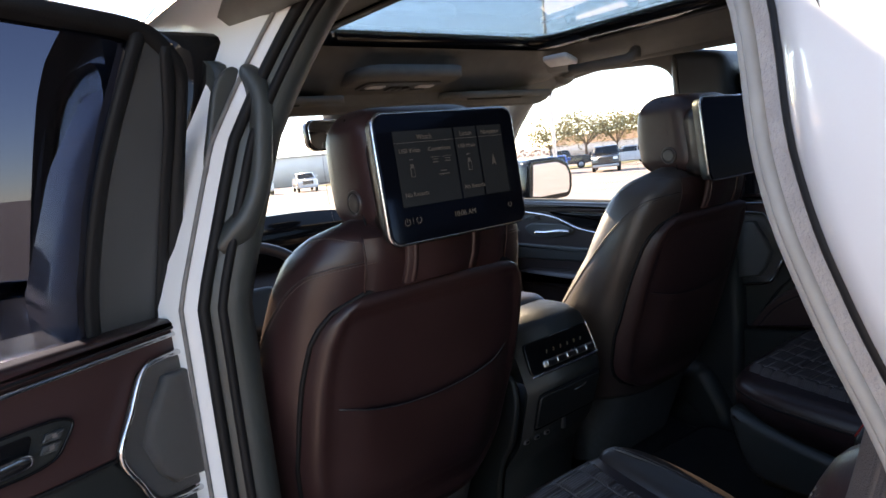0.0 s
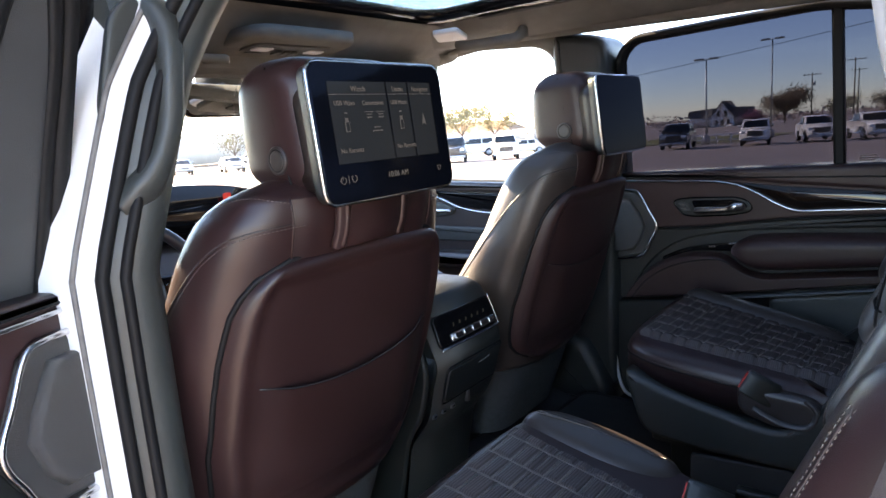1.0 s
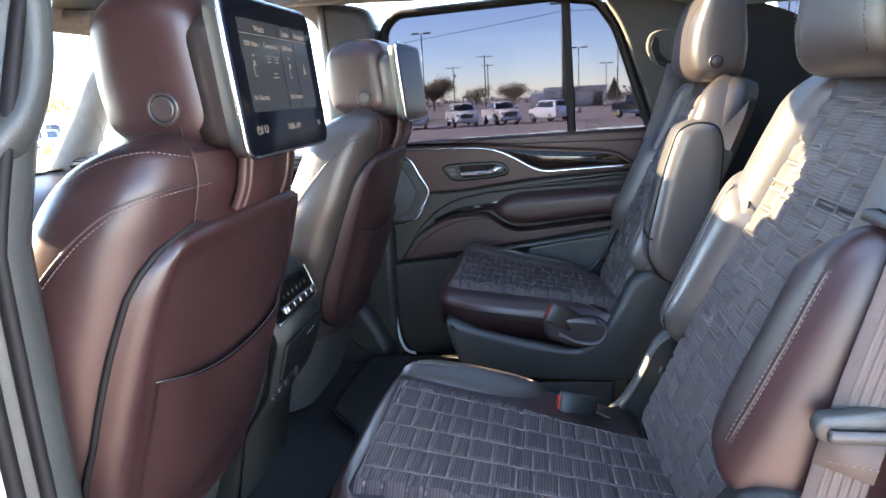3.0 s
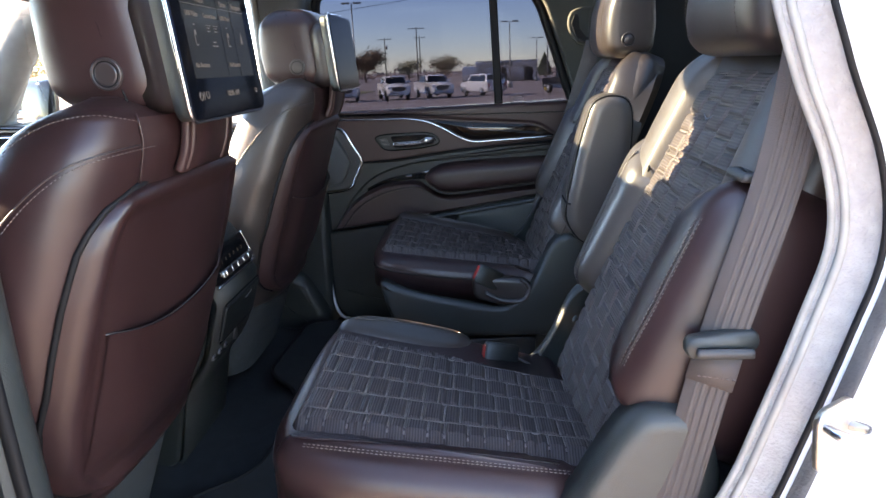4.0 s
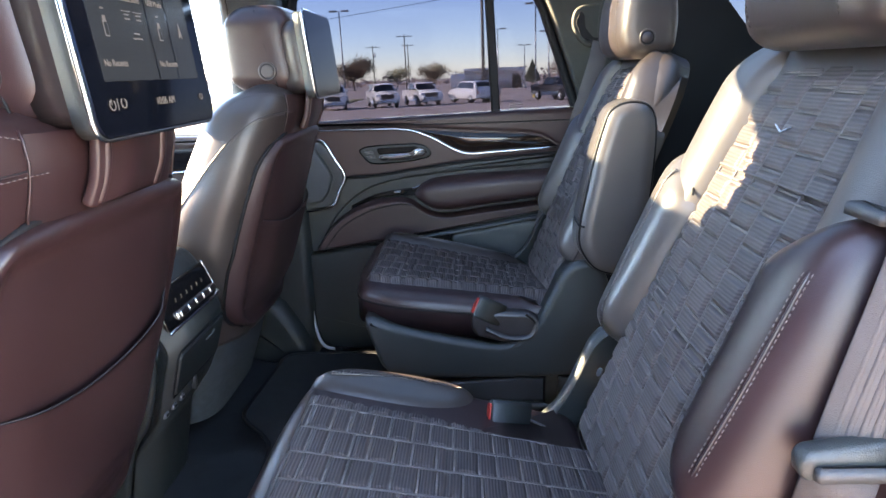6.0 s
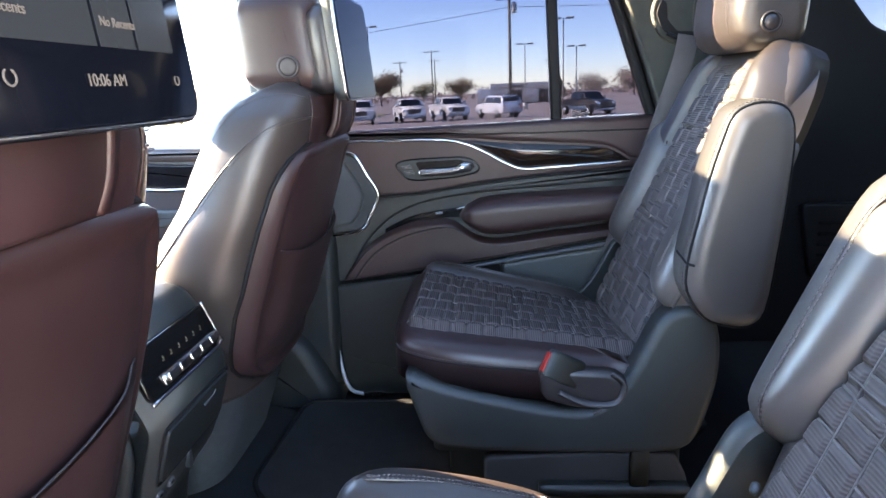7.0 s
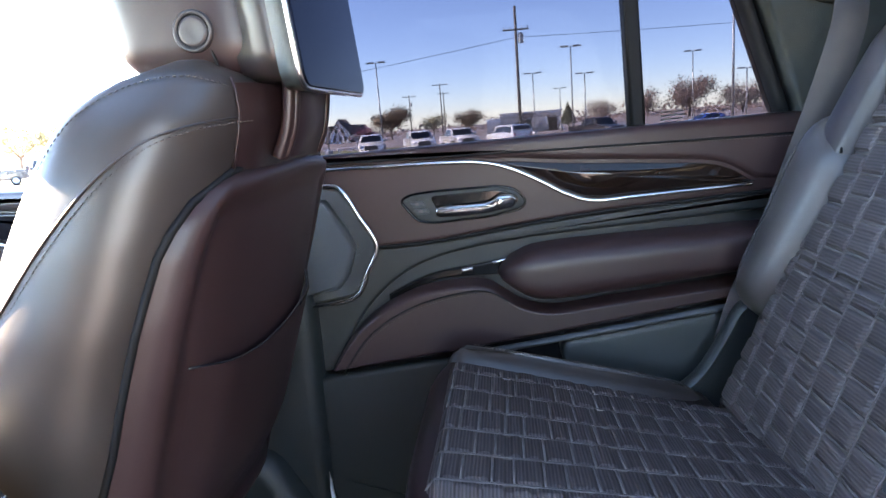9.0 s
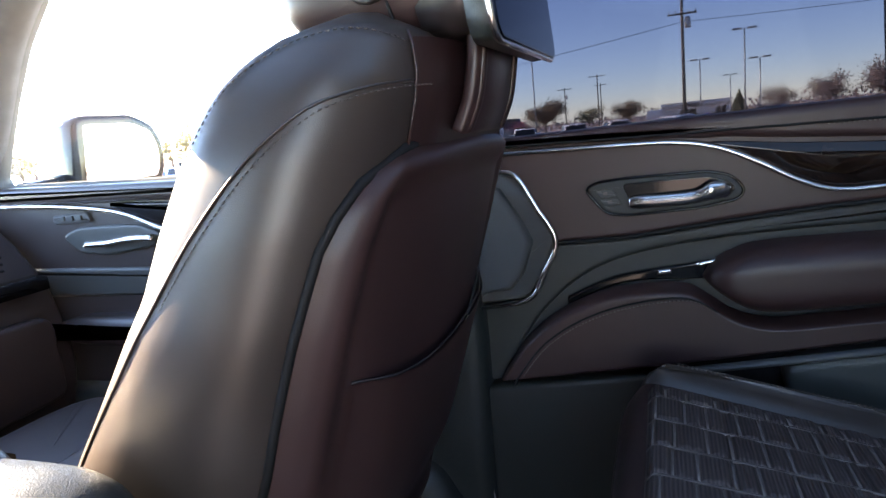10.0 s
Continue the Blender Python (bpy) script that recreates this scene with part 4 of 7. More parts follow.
        part("button_ring", lathe([(0.0165, 0.0022), (0.0162, 0.003), (0.0148, 0.003), (0.0146, 0.0022)], m, 32), RUBBER, bt)
        sm = [Vector((cx + sg * x, y, z)) for x, y, z in ((0.120, 1.163, 1.46), (0.120, 1.171, 1.50), (0.120, 1.172, 1.56), (0.119, 1.165, 1.594), (0.114, 1.145, 1.617))]
        part("stitching", stitches(curve(sm, 6)), yarn, hr, kind="stuff")
        part("seam", tube(curve([(cx + sg * 0.126, 1.050, 1.448), (cx + sg * 0.1275, 1.062, 1.50), (cx + sg * 0.1275, 1.076, 1.57), (cx + sg * 0.118, 1.09, 1.620)], 6), 0.0016, 6), RUBBER, hr)
        part("post", tube([(cx + sg * 0.07, 1.085, 1.40), (cx + sg * 0.07, 1.085, 1.46)], 0.007, 10), CHROME, hr)
    return s


FRONT_L, FRONT_R = CX - 0.44, CX + 0.44
front_seat(FRONT_L, "brown leather driver seat with a rear screen behind its headrest")
# passenger seat takes the greyer copy: sky sheen is painted into its hide
front_seat(FRONT_R, "brown leather front passenger seat beside the console", LEATHER_GREYED, LEATHER_DOOR)


# ---- rear-seat screens ----
def rear_screen(cx, face):
    t = thing("rear_screen", (cx, 0.98, 1.40), "black tablet-like video screen fixed behind a head restraint", "screen", group="rear screens")
    tilt = Matrix.Translation((cx - 0.005, 0.968, 1.522)) @ Euler((radians(90 - 5), 0, 0)).to_matrix().to_4x4()
    # local u right, v up, w towards the rear seats
    part("housing", pad(rounded(0.272, 0.186, 0.018), 0.022, 0.006, by(tilt @ Matrix.Translation((0, 0, -0.024))), rb=0.012), PLASTIC, t, "black screen housing")
    part("chrome_edge", tube([tilt @ Vector((u, v, -0.004)) for u, v in rounded(0.276, 0.190, 0.019)], 0.0030, 8, closed=True), CHROME, t, "chrome edge band")
    scr = part("screen_glass", pad(rounded(0.274, 0.188, 0.018), 0.003, 0.0015, by(tilt @ Matrix.Translation((0, 0, -0.0025)))), SCREEN, t, "glossy black screen")
    # carrier block to the head restraint and the arm below
    part("carrier", pad(rounded(0.235, 0.160, 0.03), 0.05, 0.015, by(tilt @ Matrix.Translation((0, 0.0, -0.070)))), LEATHER_DARK, t)
    arm = [(cx - 0.02, 1.016, 1.360), (cx - 0.02, 1.004, 1.385), (cx - 0.02, 0.998, 1.41), (cx - 0.02, 0.994, 1.44), (cx - 0.02, 0.994, 1.47)]
    part("arm", band(curve(arm, 5), (1, 0, 0), 0.150, 0.012), LEATHER, t, "brown support arm")
    for sg in (-1, 1):
        part("arm_rib", tube(curve([Vector(p) + Vector((sg * 0.060, -0.005, 0)) for p in arm], 4), 0.005, 8), LEATHER, t)
    R = lambda n, u0, v0, u1, v1, mat, h=0.0006, par=None: part(n, pad([(u0, v0), (u1, v0), (u1, v1), (u0, v1)], h, 0.0001, by(tilt @ Matrix.Translation((0, 0, 0.0006)))), mat, par or scr, smooth=False)
    if face:
        W = lambda txt, u, v, size, al='LEFT': letters(txt, size, tilt @ Matrix.Translation((u, v, 0.0018)), SCREEN_TEXT, scr, align=al)
        for k, (a, b) in enumerate(((-0.108, 0.004), (0.008, 0.052), (0.056, 0.108))):
            R("tile", a, -0.042, b, 0.068, SCREEN_TILE, 0.0005)
            R("tile_rule", a, 0.0505, b, 0.0512, SCREEN_TEXT, 0.0009)
        W("Watch", -0.052, 0.0545, 0.0105, 'CENTER'); W("Listen", 0.030, 0.0545, 0.0105, 'CENTER'); W("Navigator", 0.082, 0.0545, 0.0100, 'CENTER')
        W("USB Video", -0.102, 0.036, 0.0090); W("Connections", -0.048, 0.036, 0.0085); W("USB Music", 0.011, 0.036, 0.0085)
        W("No Recents", -0.102, -0.028, 0.0090); W("No Recents", 0.012, -0.028, 0.0090)
        W("10:06 AM", 0.005, -0.068, 0.0115, 'CENTER')
        for u in (-0.082, 0.030):
            R("icon", u - 0.0038, 0.0, u + 0.0038, 0.014, SCREEN_TEXT, 0.0010)
            R("icon_fill", u - 0.0028, 0.001, u + 0.0028, 0.013, SCREEN_TILE, 0.0013)
            R("icon", u - 0.0026, 0.014, u + 0.0026, 0.019, SCREEN_TEXT, 0.0010)
            R("icon", u - 0.003, 0.025, u + 0.003, 0.0265, SCREEN_TEXT, 0.0010)
        for a in (-0.046, -0.022):
            R("icon", a, 0.026, a + 0.018, 0.0266, SCREEN_TEXT, 0.0010)
            R("icon", a + 0.004, 0.018, a + 0.014, 0.0196, SCREEN_TEXT, 0.0010)
            R("icon", a + 0.004, 0.0225, a + 0.014, 0.0236, SCREEN_TEXT, 0.0010)
        R("icon", -0.030, 0.004, -0.018, 0.0055, SCREEN_TEXT, 0.001)
        R("icon", -0.034, -0.001, -0.014, 0.0005, SCREEN_TEXT, 0.001)
        arrow = [(0.082, 0.022), (0.0865, 0.004), (0.082, 0.007), (0.0775, 0.004)]
        part("icon", pad(arrow, 0.001, 0.0001, by(tilt @ Matrix.Translation((0, 0, 0.0006)))), SCREEN_TEXT, scr, smooth=False)
        ring = lambda u, v, r, w: part("icon", tube([tilt @ Vector((u + r * math.cos(a), v + r * math.sin(a), 0.0016)) for a in [radians(120 + 300 * k / 16) for k in range(17)]], w, 5), SCREEN_TEXT, scr)
        ring(-0.106, -0.064, 0.0048, 0.0006); ring(-0.085, -0.063, 0.0046, 0.0007); ring(0.103, -0.064, 0.0036, 0.0006)
        R("icon", -0.1063, -0.064, -0.1057, -0.058, SCREEN_TEXT, 0.001)
        R("icon", -0.0955, -0.069, -0.0952, -0.058, SCREEN_TEXT, 0.001)
    return t


rear_screen(FRONT_L, True)
rear_screen(FRONT_R, False)


# ---- second-row seats ----
UP = Vector((0, -0.40, 0.92)).normalized()
OUT = Vector((0, 0.92, 0.40)).normalized()
BACK0 = Vector((0, 0.405, 0.955))          # foot of the backrest's middle plane


SHARE, SHIFT = 0.58, 0.37      # a broad and a narrow ribbed block in turn, staggered from row to row


def quilt(a, b, rh, period):
    """Relief of quilted blocks: rows of height rh along a, cut into blocks; 1 on a block, 0 in a seam."""
    row = math.floor(b / rh)
    f = (a / period + row * SHIFT) % 1.0
    fb = b / rh - row
    d = min(min(f, abs(f - SHARE), 1 - f) * period, fb * rh, (1 - fb) * rh)
    return smooth01(d / 0.0075) ** 0.55 * (1.0 if f < SHARE else 0.85)


def seam_cuts(row, lo, hi, period):
    """Where the cross seams of a row lie between two ends."""
    out = []
    for k in range(int(lo / period) - 3, int(hi / period) + 4):
        for g in (0.0, SHARE):
            p = (k + g - (row * SHIFT) % 1.0) * period
            if lo < p < hi:
                out.append(p)
    return out


def dip(y, c=0.0):
    """How far the cushion has sunk at a distance from its front edge, less on the side towards the open door (c = -1)."""
    c = max(-1.0, min(1.0, c))
    return 0.004 + (0.18 + 0.06 * c) * max(0.0, 0.86 - y)


def second_seat(s, label):
    """s is 1 for the seat on the car's right. i runs from the seat's middle towards the car's middle."""
    cx = CX + s * 0.44
    X = lambda i: cx - s * i
    t = thing("second_row_seat", (cx, 0.62, 0.60), label, "car seat", group="second-row seats")
    B = lambda i, h, w: BACK0 + Vector((X(i), 0, 0)) + UP * h + OUT * w
    # cushion
    plan = [(0.252, 0.46), (0.255, 0.60), (0.262, 0.72), (0.255, 0.82), (0.215, 0.885), (0.12, 0.905), (-0.05, 0.908), (-0.16, 0.904), (-0.235, 0.870), (-0.262, 0.78), (-0.262, 0.62), (-0.256, 0.46)]
    pl = [(p.x, p.y) for p in curve([(a, b, 0) for a, b in plan], 4)]
    part("cushion", pad([(X(i), y) for i, y in pl], 0.088, 0.030, lambda u, v, w: Vector((u, v, 0.925 + w - dip(v, (u - cx) / 0.18))), crown=0.003, rb=0.02), LEATHER, t, "leather seat cushion")

    LO = -0.180
    HI = [(0.36, 0.215), (0.60, 0.208), (0.83, 0.204), (0.92, 0.18)] if s > 0 else [(0.36, 0.130), (0.50, 0.126), (0.60, 0.130), (0.68, 0.146), (0.83, 0.150), (0.87, 0.155), (0.92, 0.17)]

    def top(u, v):
        y = 0.365 + 0.530 * v
        lo, hi = LO, line(HI, y)
        i = lo + (hi - lo) * u
        z = 1.0225 - dip(y, (X(i) - cx) / 0.18) - 0.006 * math.cos(i / 0.2 * 1.2) + 0.003
        over = max(0.0, y - 0.862) / 0.033
        z -= 0.020 * over ** 2
        y2 = y - 0.006 * over
        q = quilt(y, i + 0.3, 0.058, 0.056) * min(1.0, min(abs(y - 0.535), abs(y - 0.665), abs(y - 0.79)) / 0.006)
        e = min(1, 14 * min(u, 1 - u)) * min(1, 20 * min(v, 1 - v))
        return Vector((X(i), y2, z - 0.015 * (1 - e) + 0.0050 * q * e))
    part("quilted_insert", sheet(top, 260, 330), QUILT_SEAT, t, "dark quilted suede seat insert, shade put into its tone")
    seams = bmesh.new()
    up = Vector((0, 0, 0.0016))
    at = lambda i, y: ((i - LO) / (line(HI, y) - LO), (y - 0.365) / 0.530)
    for row in range(0, 12):
        i0, i1 = row * 0.058 - 0.3, (row + 1) * 0.058 - 0.3
        run = [top(*at(i0, y)) + up for y in [0.39 + 0.0085 * k for k in range(59)] if 0.03 < at(i0, y)[0] < 0.97]
        if len(run) > 4:
            band(run, (1, 0, 0), 0.0032, 0.0022, bm=seams)
        for y in seam_cuts(row, 0.39, 0.885, 0.056):
            ends = [top(*at(i, y)) + up for i in (i0 + 0.002, i0 + 0.02, i0 + 0.038, i1 - 0.002) if 0.03 < at(i, y)[0] < 0.97]
            if len(ends) > 2:
                band(ends, (0, 1, 0), 0.0028, 0.0022, bm=seams)
    part("quilt_seams", seams, QUILT_SEAM_LIT, t, "quilt seams between the blocks, edge light put into their pale colour", kind="stuff")
    for name_i, bolster in enumerate(([(-0.176, 0.50), (-0.174, 0.80), (-0.180, 0.868), (-0.205, 0.888), (-0.240, 0.868), (-0.263, 0.80), (-0.266, 0.70), (-0.264, 0.60), (-0.258, 0.50)],
                                      [(0.205, 0.630), (0.176, 0.662), (0.156, 0.72), (0.152, 0.80), (0.160, 0.872), (0.200, 0.890), (0.244, 0.846), (0.262, 0.78), (0.268, 0.71), (0.262, 0.650), (0.240, 0.624)])):
        if name_i == 1 and s > 0:
            continue
        bl = [(X(p.x), p.y) for p in curve([(a, b, 0) for a, b in bolster], 3, closed=True)]
        part("cushion_bolster", pad(bl, 0.106, 0.042, lambda u, v, w: Vector((u, v, 0.925 + w - dip(v, (u - cx) / 0.18))), crown=0.005, rb=0.01), LEATHER if s < 0 and name_i == 0 else LEATHER_GREYED, t, "raised leather cushion bolster")
    # stitched lines on the cushion's leather
    edge = [(0.214, 0.665), (0.212, 0.70), (0.207, 0.76), (0.195, 0.82), (0.180, 0.850)]
    for o in (0.0, 0.006):
        part("stitching", stitches([Vector((X(i + o), y, (1.0365 if s < 0 else 1.0395) - dip(y, (X(i) - cx) / 0.18))) for i, y in [(p.x, p.y) for p in curve([(a, b, 0) for a, b in (edge if s < 0 else [(-0.212, 0.56), (-0.212, 0.66), (-0.208, 0.76), (-0.205, 0.845)])], 6)]]), THREAD, t, kind="stuff")
    if s < 0:
        for o in (0.0, 0.006):
            part("stitching", stitches([Vector((X(-0.236 - o), y, 1.0365 - dip(y, -1.0))) for y in [0.50 + 0.02 * k for k in range(18)]]), THREAD, t, kind="stuff")
    band_line = [p for p in inset(pl, -0.0006) if s > 0 or p[0] < 0.05]
    part("stitching", stitches([Vector((X(i), y, 0.985 - dip(y, (X(i) - cx) / 0.18))) for i, y in band_line]), THREAD, t, kind="stuff")
    part("piping", tube([Vector((X(i), y, 0.980 - dip(y, (X(i) - cx) / 0.18))) for i, y in inset(pl, 0.0005)], 0.002, 6), RUBBER, t)
    # backrest body
    hw = [(-0.08, 0.19), (0.0, 0.205), (0.10, 0.222), (0.20, 0.238), (0.34, 0.240), (0.44, 0.229), (0.50, 0.216), (0.535, 0.200), (0.560, 0.178), (0.575, 0.152), (0.583, 0.120)]
    if s < 0:
        hw = [(-0.08, 0.19), (0.0, 0.205), (0.10, 0.222), (0.20, 0.240), (0.34, 0.258), (0.44, 0.257), (0.50, 0.252), (0.545, 0.240), (0.572, 0.218), (0.588, 0.188), (0.597, 0.140)]
    out = [(line(hw, h), h) for h in [-0.08 + 0.02 * k for k in range(31)] + [0.53, 0.54, 0.55, 0.56, 0.567, 0.573, 0.578, 0.583] + ([0.589, 0.594, 0.597] if s < 0 else [])]
    out = out + [(-a, h) for a, h in out[::-1]]
    part("backrest", pad(out, 0.075, 0.036, lambda u, v, w: B(u, v, w - 0.030), rb=0.03, steps=9), LEATHER_GREYED, t, "leather backrest")

    ROW_B, PER_B, COL = 0.0525, 0.070, 0.2965

    def insert(u, v):
        h = -0.065 + 0.630 * v
        a = line([(0, 0.205), (0.16, 0.180), (0.28, 0.150), (0.40, 0.142), (0.50, 0.130), (0.57, 0.115)], h)
        i = (2 * u - 1) * a
        e = min(1, 16 * min(u, 1 - u)) * min(1, 26 * min(v, 1 - v))
        crease = min(1.0, min(abs(h - 0.200), abs(h - 0.395)) / 0.007)
        q = quilt(h + 0.2, i + COL, ROW_B, PER_B)
        w = 0.047 + 0.014 * math.sin(math.pi * min(1, h / 0.55)) * (1 - (i / 0.24) ** 2)
        if h > 0.50:
            w -= 0.030 * ((h - 0.50) / 0.065) ** 2
        return B(i, h, w - 0.012 * (1 - e) + (0.0058 * q - 0.0035 * (1 - smooth01(crease))) * e)
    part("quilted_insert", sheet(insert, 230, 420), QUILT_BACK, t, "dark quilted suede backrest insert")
    seams = bmesh.new()
    wide = lambda h: line([(0, 0.205), (0.16, 0.180), (0.28, 0.150), (0.40, 0.142), (0.50, 0.130), (0.57, 0.115)], h)
    at = lambda i, h: ((i / wide(h) + 1) / 2, (h + 0.065) / 0.630)
    for row in range(0, 12):
        i0, i1 = row * ROW_B - COL, (row + 1) * ROW_B - COL
        run = [insert(*at(i0, h)) + OUT * 0.0016 for h in [-0.05 + 0.01 * k for k in range(60)] if 0.03 < at(i0, h)[0] < 0.97 and min(abs(h - 0.200), abs(h - 0.395)) > 0.012]
        if len(run) > 4:
            band(run, (1, 0, 0), 0.0032, 0.0022, bm=seams)
        for p in seam_cuts(row, 0.15, 0.74, PER_B):
            h = p - 0.2
            ends = [insert(*at(i, h)) + OUT * 0.0016 for i in (i0 + 0.001, i0 + 0.018, i0 + 0.034, i1 - 0.001) if 0.03 < at(i, h)[0] < 0.97]
            if len(ends) > 2:
                band(ends, UP, 0.0030, 0.0022, bm=seams)
    part("quilt_seams", seams, QUILT_SEAM_LIT, t, "quilt seams between the blocks, edge light put into their pale colour", kind="stuff")
    for h in (0.193, 0.207, 0.389, 0.401):
        part("cross_seam", tube([insert(k / 24, (h + 0.065) / 0.630) + OUT * 0.0016 for k in range(1, 24)], 0.0013, 6), QUILT_SEAM_LIT, t)
    for sg in (-1, 1):
        # side bolster: pointed top, rounded foot
        wing = [(0.168, 0.125), (0.150, 0.19), (0.140, 0.28), (0.136, 0.340), (0.165, 0.378), (0.218, 0.418), (0.254, 0.408), (0.265, 0.34), (0.267, 0.24), (0.266, 0.15), (0.258, 0.098), (0.228, 0.086), (0.192, 0.098)]
        outer = s < 0 and sg < 0
        base = -0.020 if s > 0 and sg > 0 else -0.070
        rise = (0.112 if outer else 0.090) - base
        shift = 0.012 if outer else -0.026 if s < 0 else 0.0
        wg = [(sg * p.x * (0.945 if s > 0 and sg < 0 else 1.04 if outer else 1.0), p.y) for p in curve([(a, b, 0) for a, b in wing], 4, closed=True)]
        spine = lambda u, v: (sg * 0.205, max(0.165, min(0.325, v)))

        def lie(i, h, up):
            """A point on the domed bolster's surface."""
            e = min(0.99, math.hypot((i - 0.205) / (0.072 if outer else 0.062), max(0.0, 0.165 - h) / 0.078 + max(0.0, h - 0.325) / 0.09))
            return B(sg * i, h, base + rise * (1 - e ** 3.4) ** (1 / 3.4) + up)
        dome = []
        for k in range(13):
            e = math.cos(math.pi / 2 * k / 12) ** 0.7 if k < 12 else 0.02
            dome.append([B(c[0] + (u - c[0]) * e, c[1] + (v - c[1]) * e, base + rise * (1 - e ** 3.4) ** (1 / 3.4)) for u, v in wg for c in [spine(u, v)]])
        # all but the near outer bolster wear the leather with painted-in sheen
        part("side_bolster", loft(dome), LEATHER if outer else LEATHER_SHEEN, t, "rounded leather side bolster")
        rim = curve([(0.252, 0.410, 0), (0.2640, 0.34, 0), (0.2670, 0.24, 0), (0.2670, 0.15, 0), (0.2595, 0.098, 0)], 8)
        part("bolster_seam", tube([B(sg * p.x, p.y, 0.046) for p in rim], 0.0020, 6), LEATHER_DARK, t)
        part("stitching", stitches([B(sg * (p.x - 0.0012), p.y, 0.053) for p in rim]), THREAD_WHITE, t, kind="stuff")
        part("stitching", stitches([lie(a + shift, b, 0.0006) for a, b in [(p.x, p.y) for p in curve([(0.228, 0.112, 0), (0.231, 0.20, 0), (0.231, 0.28, 0), (0.229, 0.345, 0), (0.222, 0.372, 0)], 6)]]), THREAD, t, kind="stuff")
        part("stitching", stitches([lie(a + shift, b, 0.0006) for a, b in [(p.x, p.y) for p in curve([(0.221, 0.112, 0), (0.224, 0.20, 0), (0.224, 0.28, 0), (0.222, 0.345, 0)], 6)]]), THREAD, t, kind="stuff")
        part("bolster_ridge", tube([lie(a + shift, b, -0.0006) for a, b in [(p.x, p.y) for p in curve([(0.2245, 0.110, 0), (0.2275, 0.20, 0), (0.2275, 0.28, 0), (0.2255, 0.345, 0), (0.219, 0.372, 0)], 6)]], 0.0016, 6), LEATHER_DARK, t)
        part("shoulder_seam", tube(curve([B(sg * 0.146, 0.349, 0.064), B(sg * 0.172, 0.384, 0.068), B(sg * 0.215, 0.417, 0.062), B(sg * 0.246, 0.416, 0.040)], 6), 0.0018, 6), RUBBER, t, "dark seam under the shoulder panel")
        # perforated shoulder; the far seat's is darker, with shade put into its colour
        def shoulder(u, v):
            h = 0.20 + 0.375 * v
            a, b = wide(h) - 0.006, line(hw, h) + 0.008 - 0.010 * smooth01((h - 0.45) / 0.125)
            f = u
            w = 0.060 - 0.088 * f ** 8.0 + 0.018 * math.sin(math.pi * min(1.0, f * 1.1)) ** 0.8 - 0.022 * (1 - smooth01(f / 0.10)) - 0.034 * max(0.0, (h - 0.50) / 0.075) ** 2
            return B(sg * (a + (b - a) * f), h, max(w, -0.014))
        part("shoulder", sheet(shoulder, 20, 40), PERFORATED if s < 0 else LEATHER_GREYED, t, "leather shoulder panel")
    # maker's mark as a small chevron
    for sg in (-1, 1):
        part("emblem", pad([(sg * 0.000, 0.452), (sg * 0.019, 0.4595), (sg * 0.019, 0.4615), (0.0, 0.4545)], 0.002, 0.0005, lambda u, v, w: B(u, v, 0.0655 + w)), CHROME, t, "small chevron emblem", smooth=False)
    # head restraint
    hr = part("headrest", block(cx - 0.138, cx + 0.138, [(1.46, 0.168), (1.56, 0.158), (1.69, 0.172)], [(1.48, 0.284), (1.54, 0.296), (1.60, 0.290), (1.69, 0.262)], 1.482, 1.690, 0.034), LEATHER_GREYED, t, "leather head restraint")
    for sg in (-1, 1):
        m = Matrix.Translation((cx + sg * 0.1385, 0.236, 1.526)) @ Euler((0, radians(90 * sg), 0)).to_matrix().to_4x4()
        bt = part("fold_button", lathe([(0.0175, -0.004), (0.0175, 0.002), (0.0155, 0.004), (0.0138, 0.0025), (0.0128, 0.0015), (0.0120, 0.0028), (0.0110, 0.004), (0.001, 0.0045)], m, 28), LEATHER_DARK, hr, "round dark fold button")
        part("button_ring", lathe([(0.0138, 0.0022), (0.0136, 0.003), (0.0126, 0.003), (0.0124, 0.0022)], m, 28), RUBBER, bt)
        part("stitching", stitches(curve([(cx + sg * 0.094, 0.2885, 1.51), (cx + sg * 0.096, 0.2960, 1.55), (cx + sg * 0.096, 0.2885, 1.62), (cx + sg * 0.092, 0.25, 1.688)], 6)), THREAD_WHITE, hr, kind="stuff")
        part("post", tube([(cx + sg * 0.065, 0.215, 1.43), (cx + sg * 0.065, 0.215, 1.50)], 0.007, 10), CHROME, hr)
    # fold-up armrest on the inboard side
    if s > 0:
        arm = [(0.285, 1.404), (0.320, 1.405), (0.350, 1.388), (0.366, 1.345), (0.381, 1.290), (0.394, 1.225), (0.406, 1.160), (0.405, 1.110), (0.376, 1.064), (0.340, 1.048), (0.300, 1.046), (0.274, 1.074), (0.262, 1.170), (0.254, 1.270), (0.252, 1.350), (0.262, 1.388)]
        al = [(p.x, p.y) for p in curve([(a, b, 0) for a, b in arm], 3, closed=True)]
        # the armrest takes the same sheen-paled leather
        ar = part("armrest", pad(al, 0.076, 0.030, lambda u, v, w: Vector((X(0.246 + w), u, v)), rb=0.020, steps=8), LEATHER_SHEEN, t, "folded-up leather armrest")
        for wo in (0.012, 0.062):
            part("seam", tube([Vector((X(0.246 + wo), u, v)) for u, v in inset(al, 0.003 if wo < 0.05 else 0.005)], 0.0026, 6, closed=True), RUBBER, ar)
            part("stitching", stitches([Vector((X(0.246 + wo - 0.006), u, v)) for u, v in inset(al, 0.0006 if wo > 0.05 else 0.0010)]), THREAD_WHITE, ar, kind="stuff")
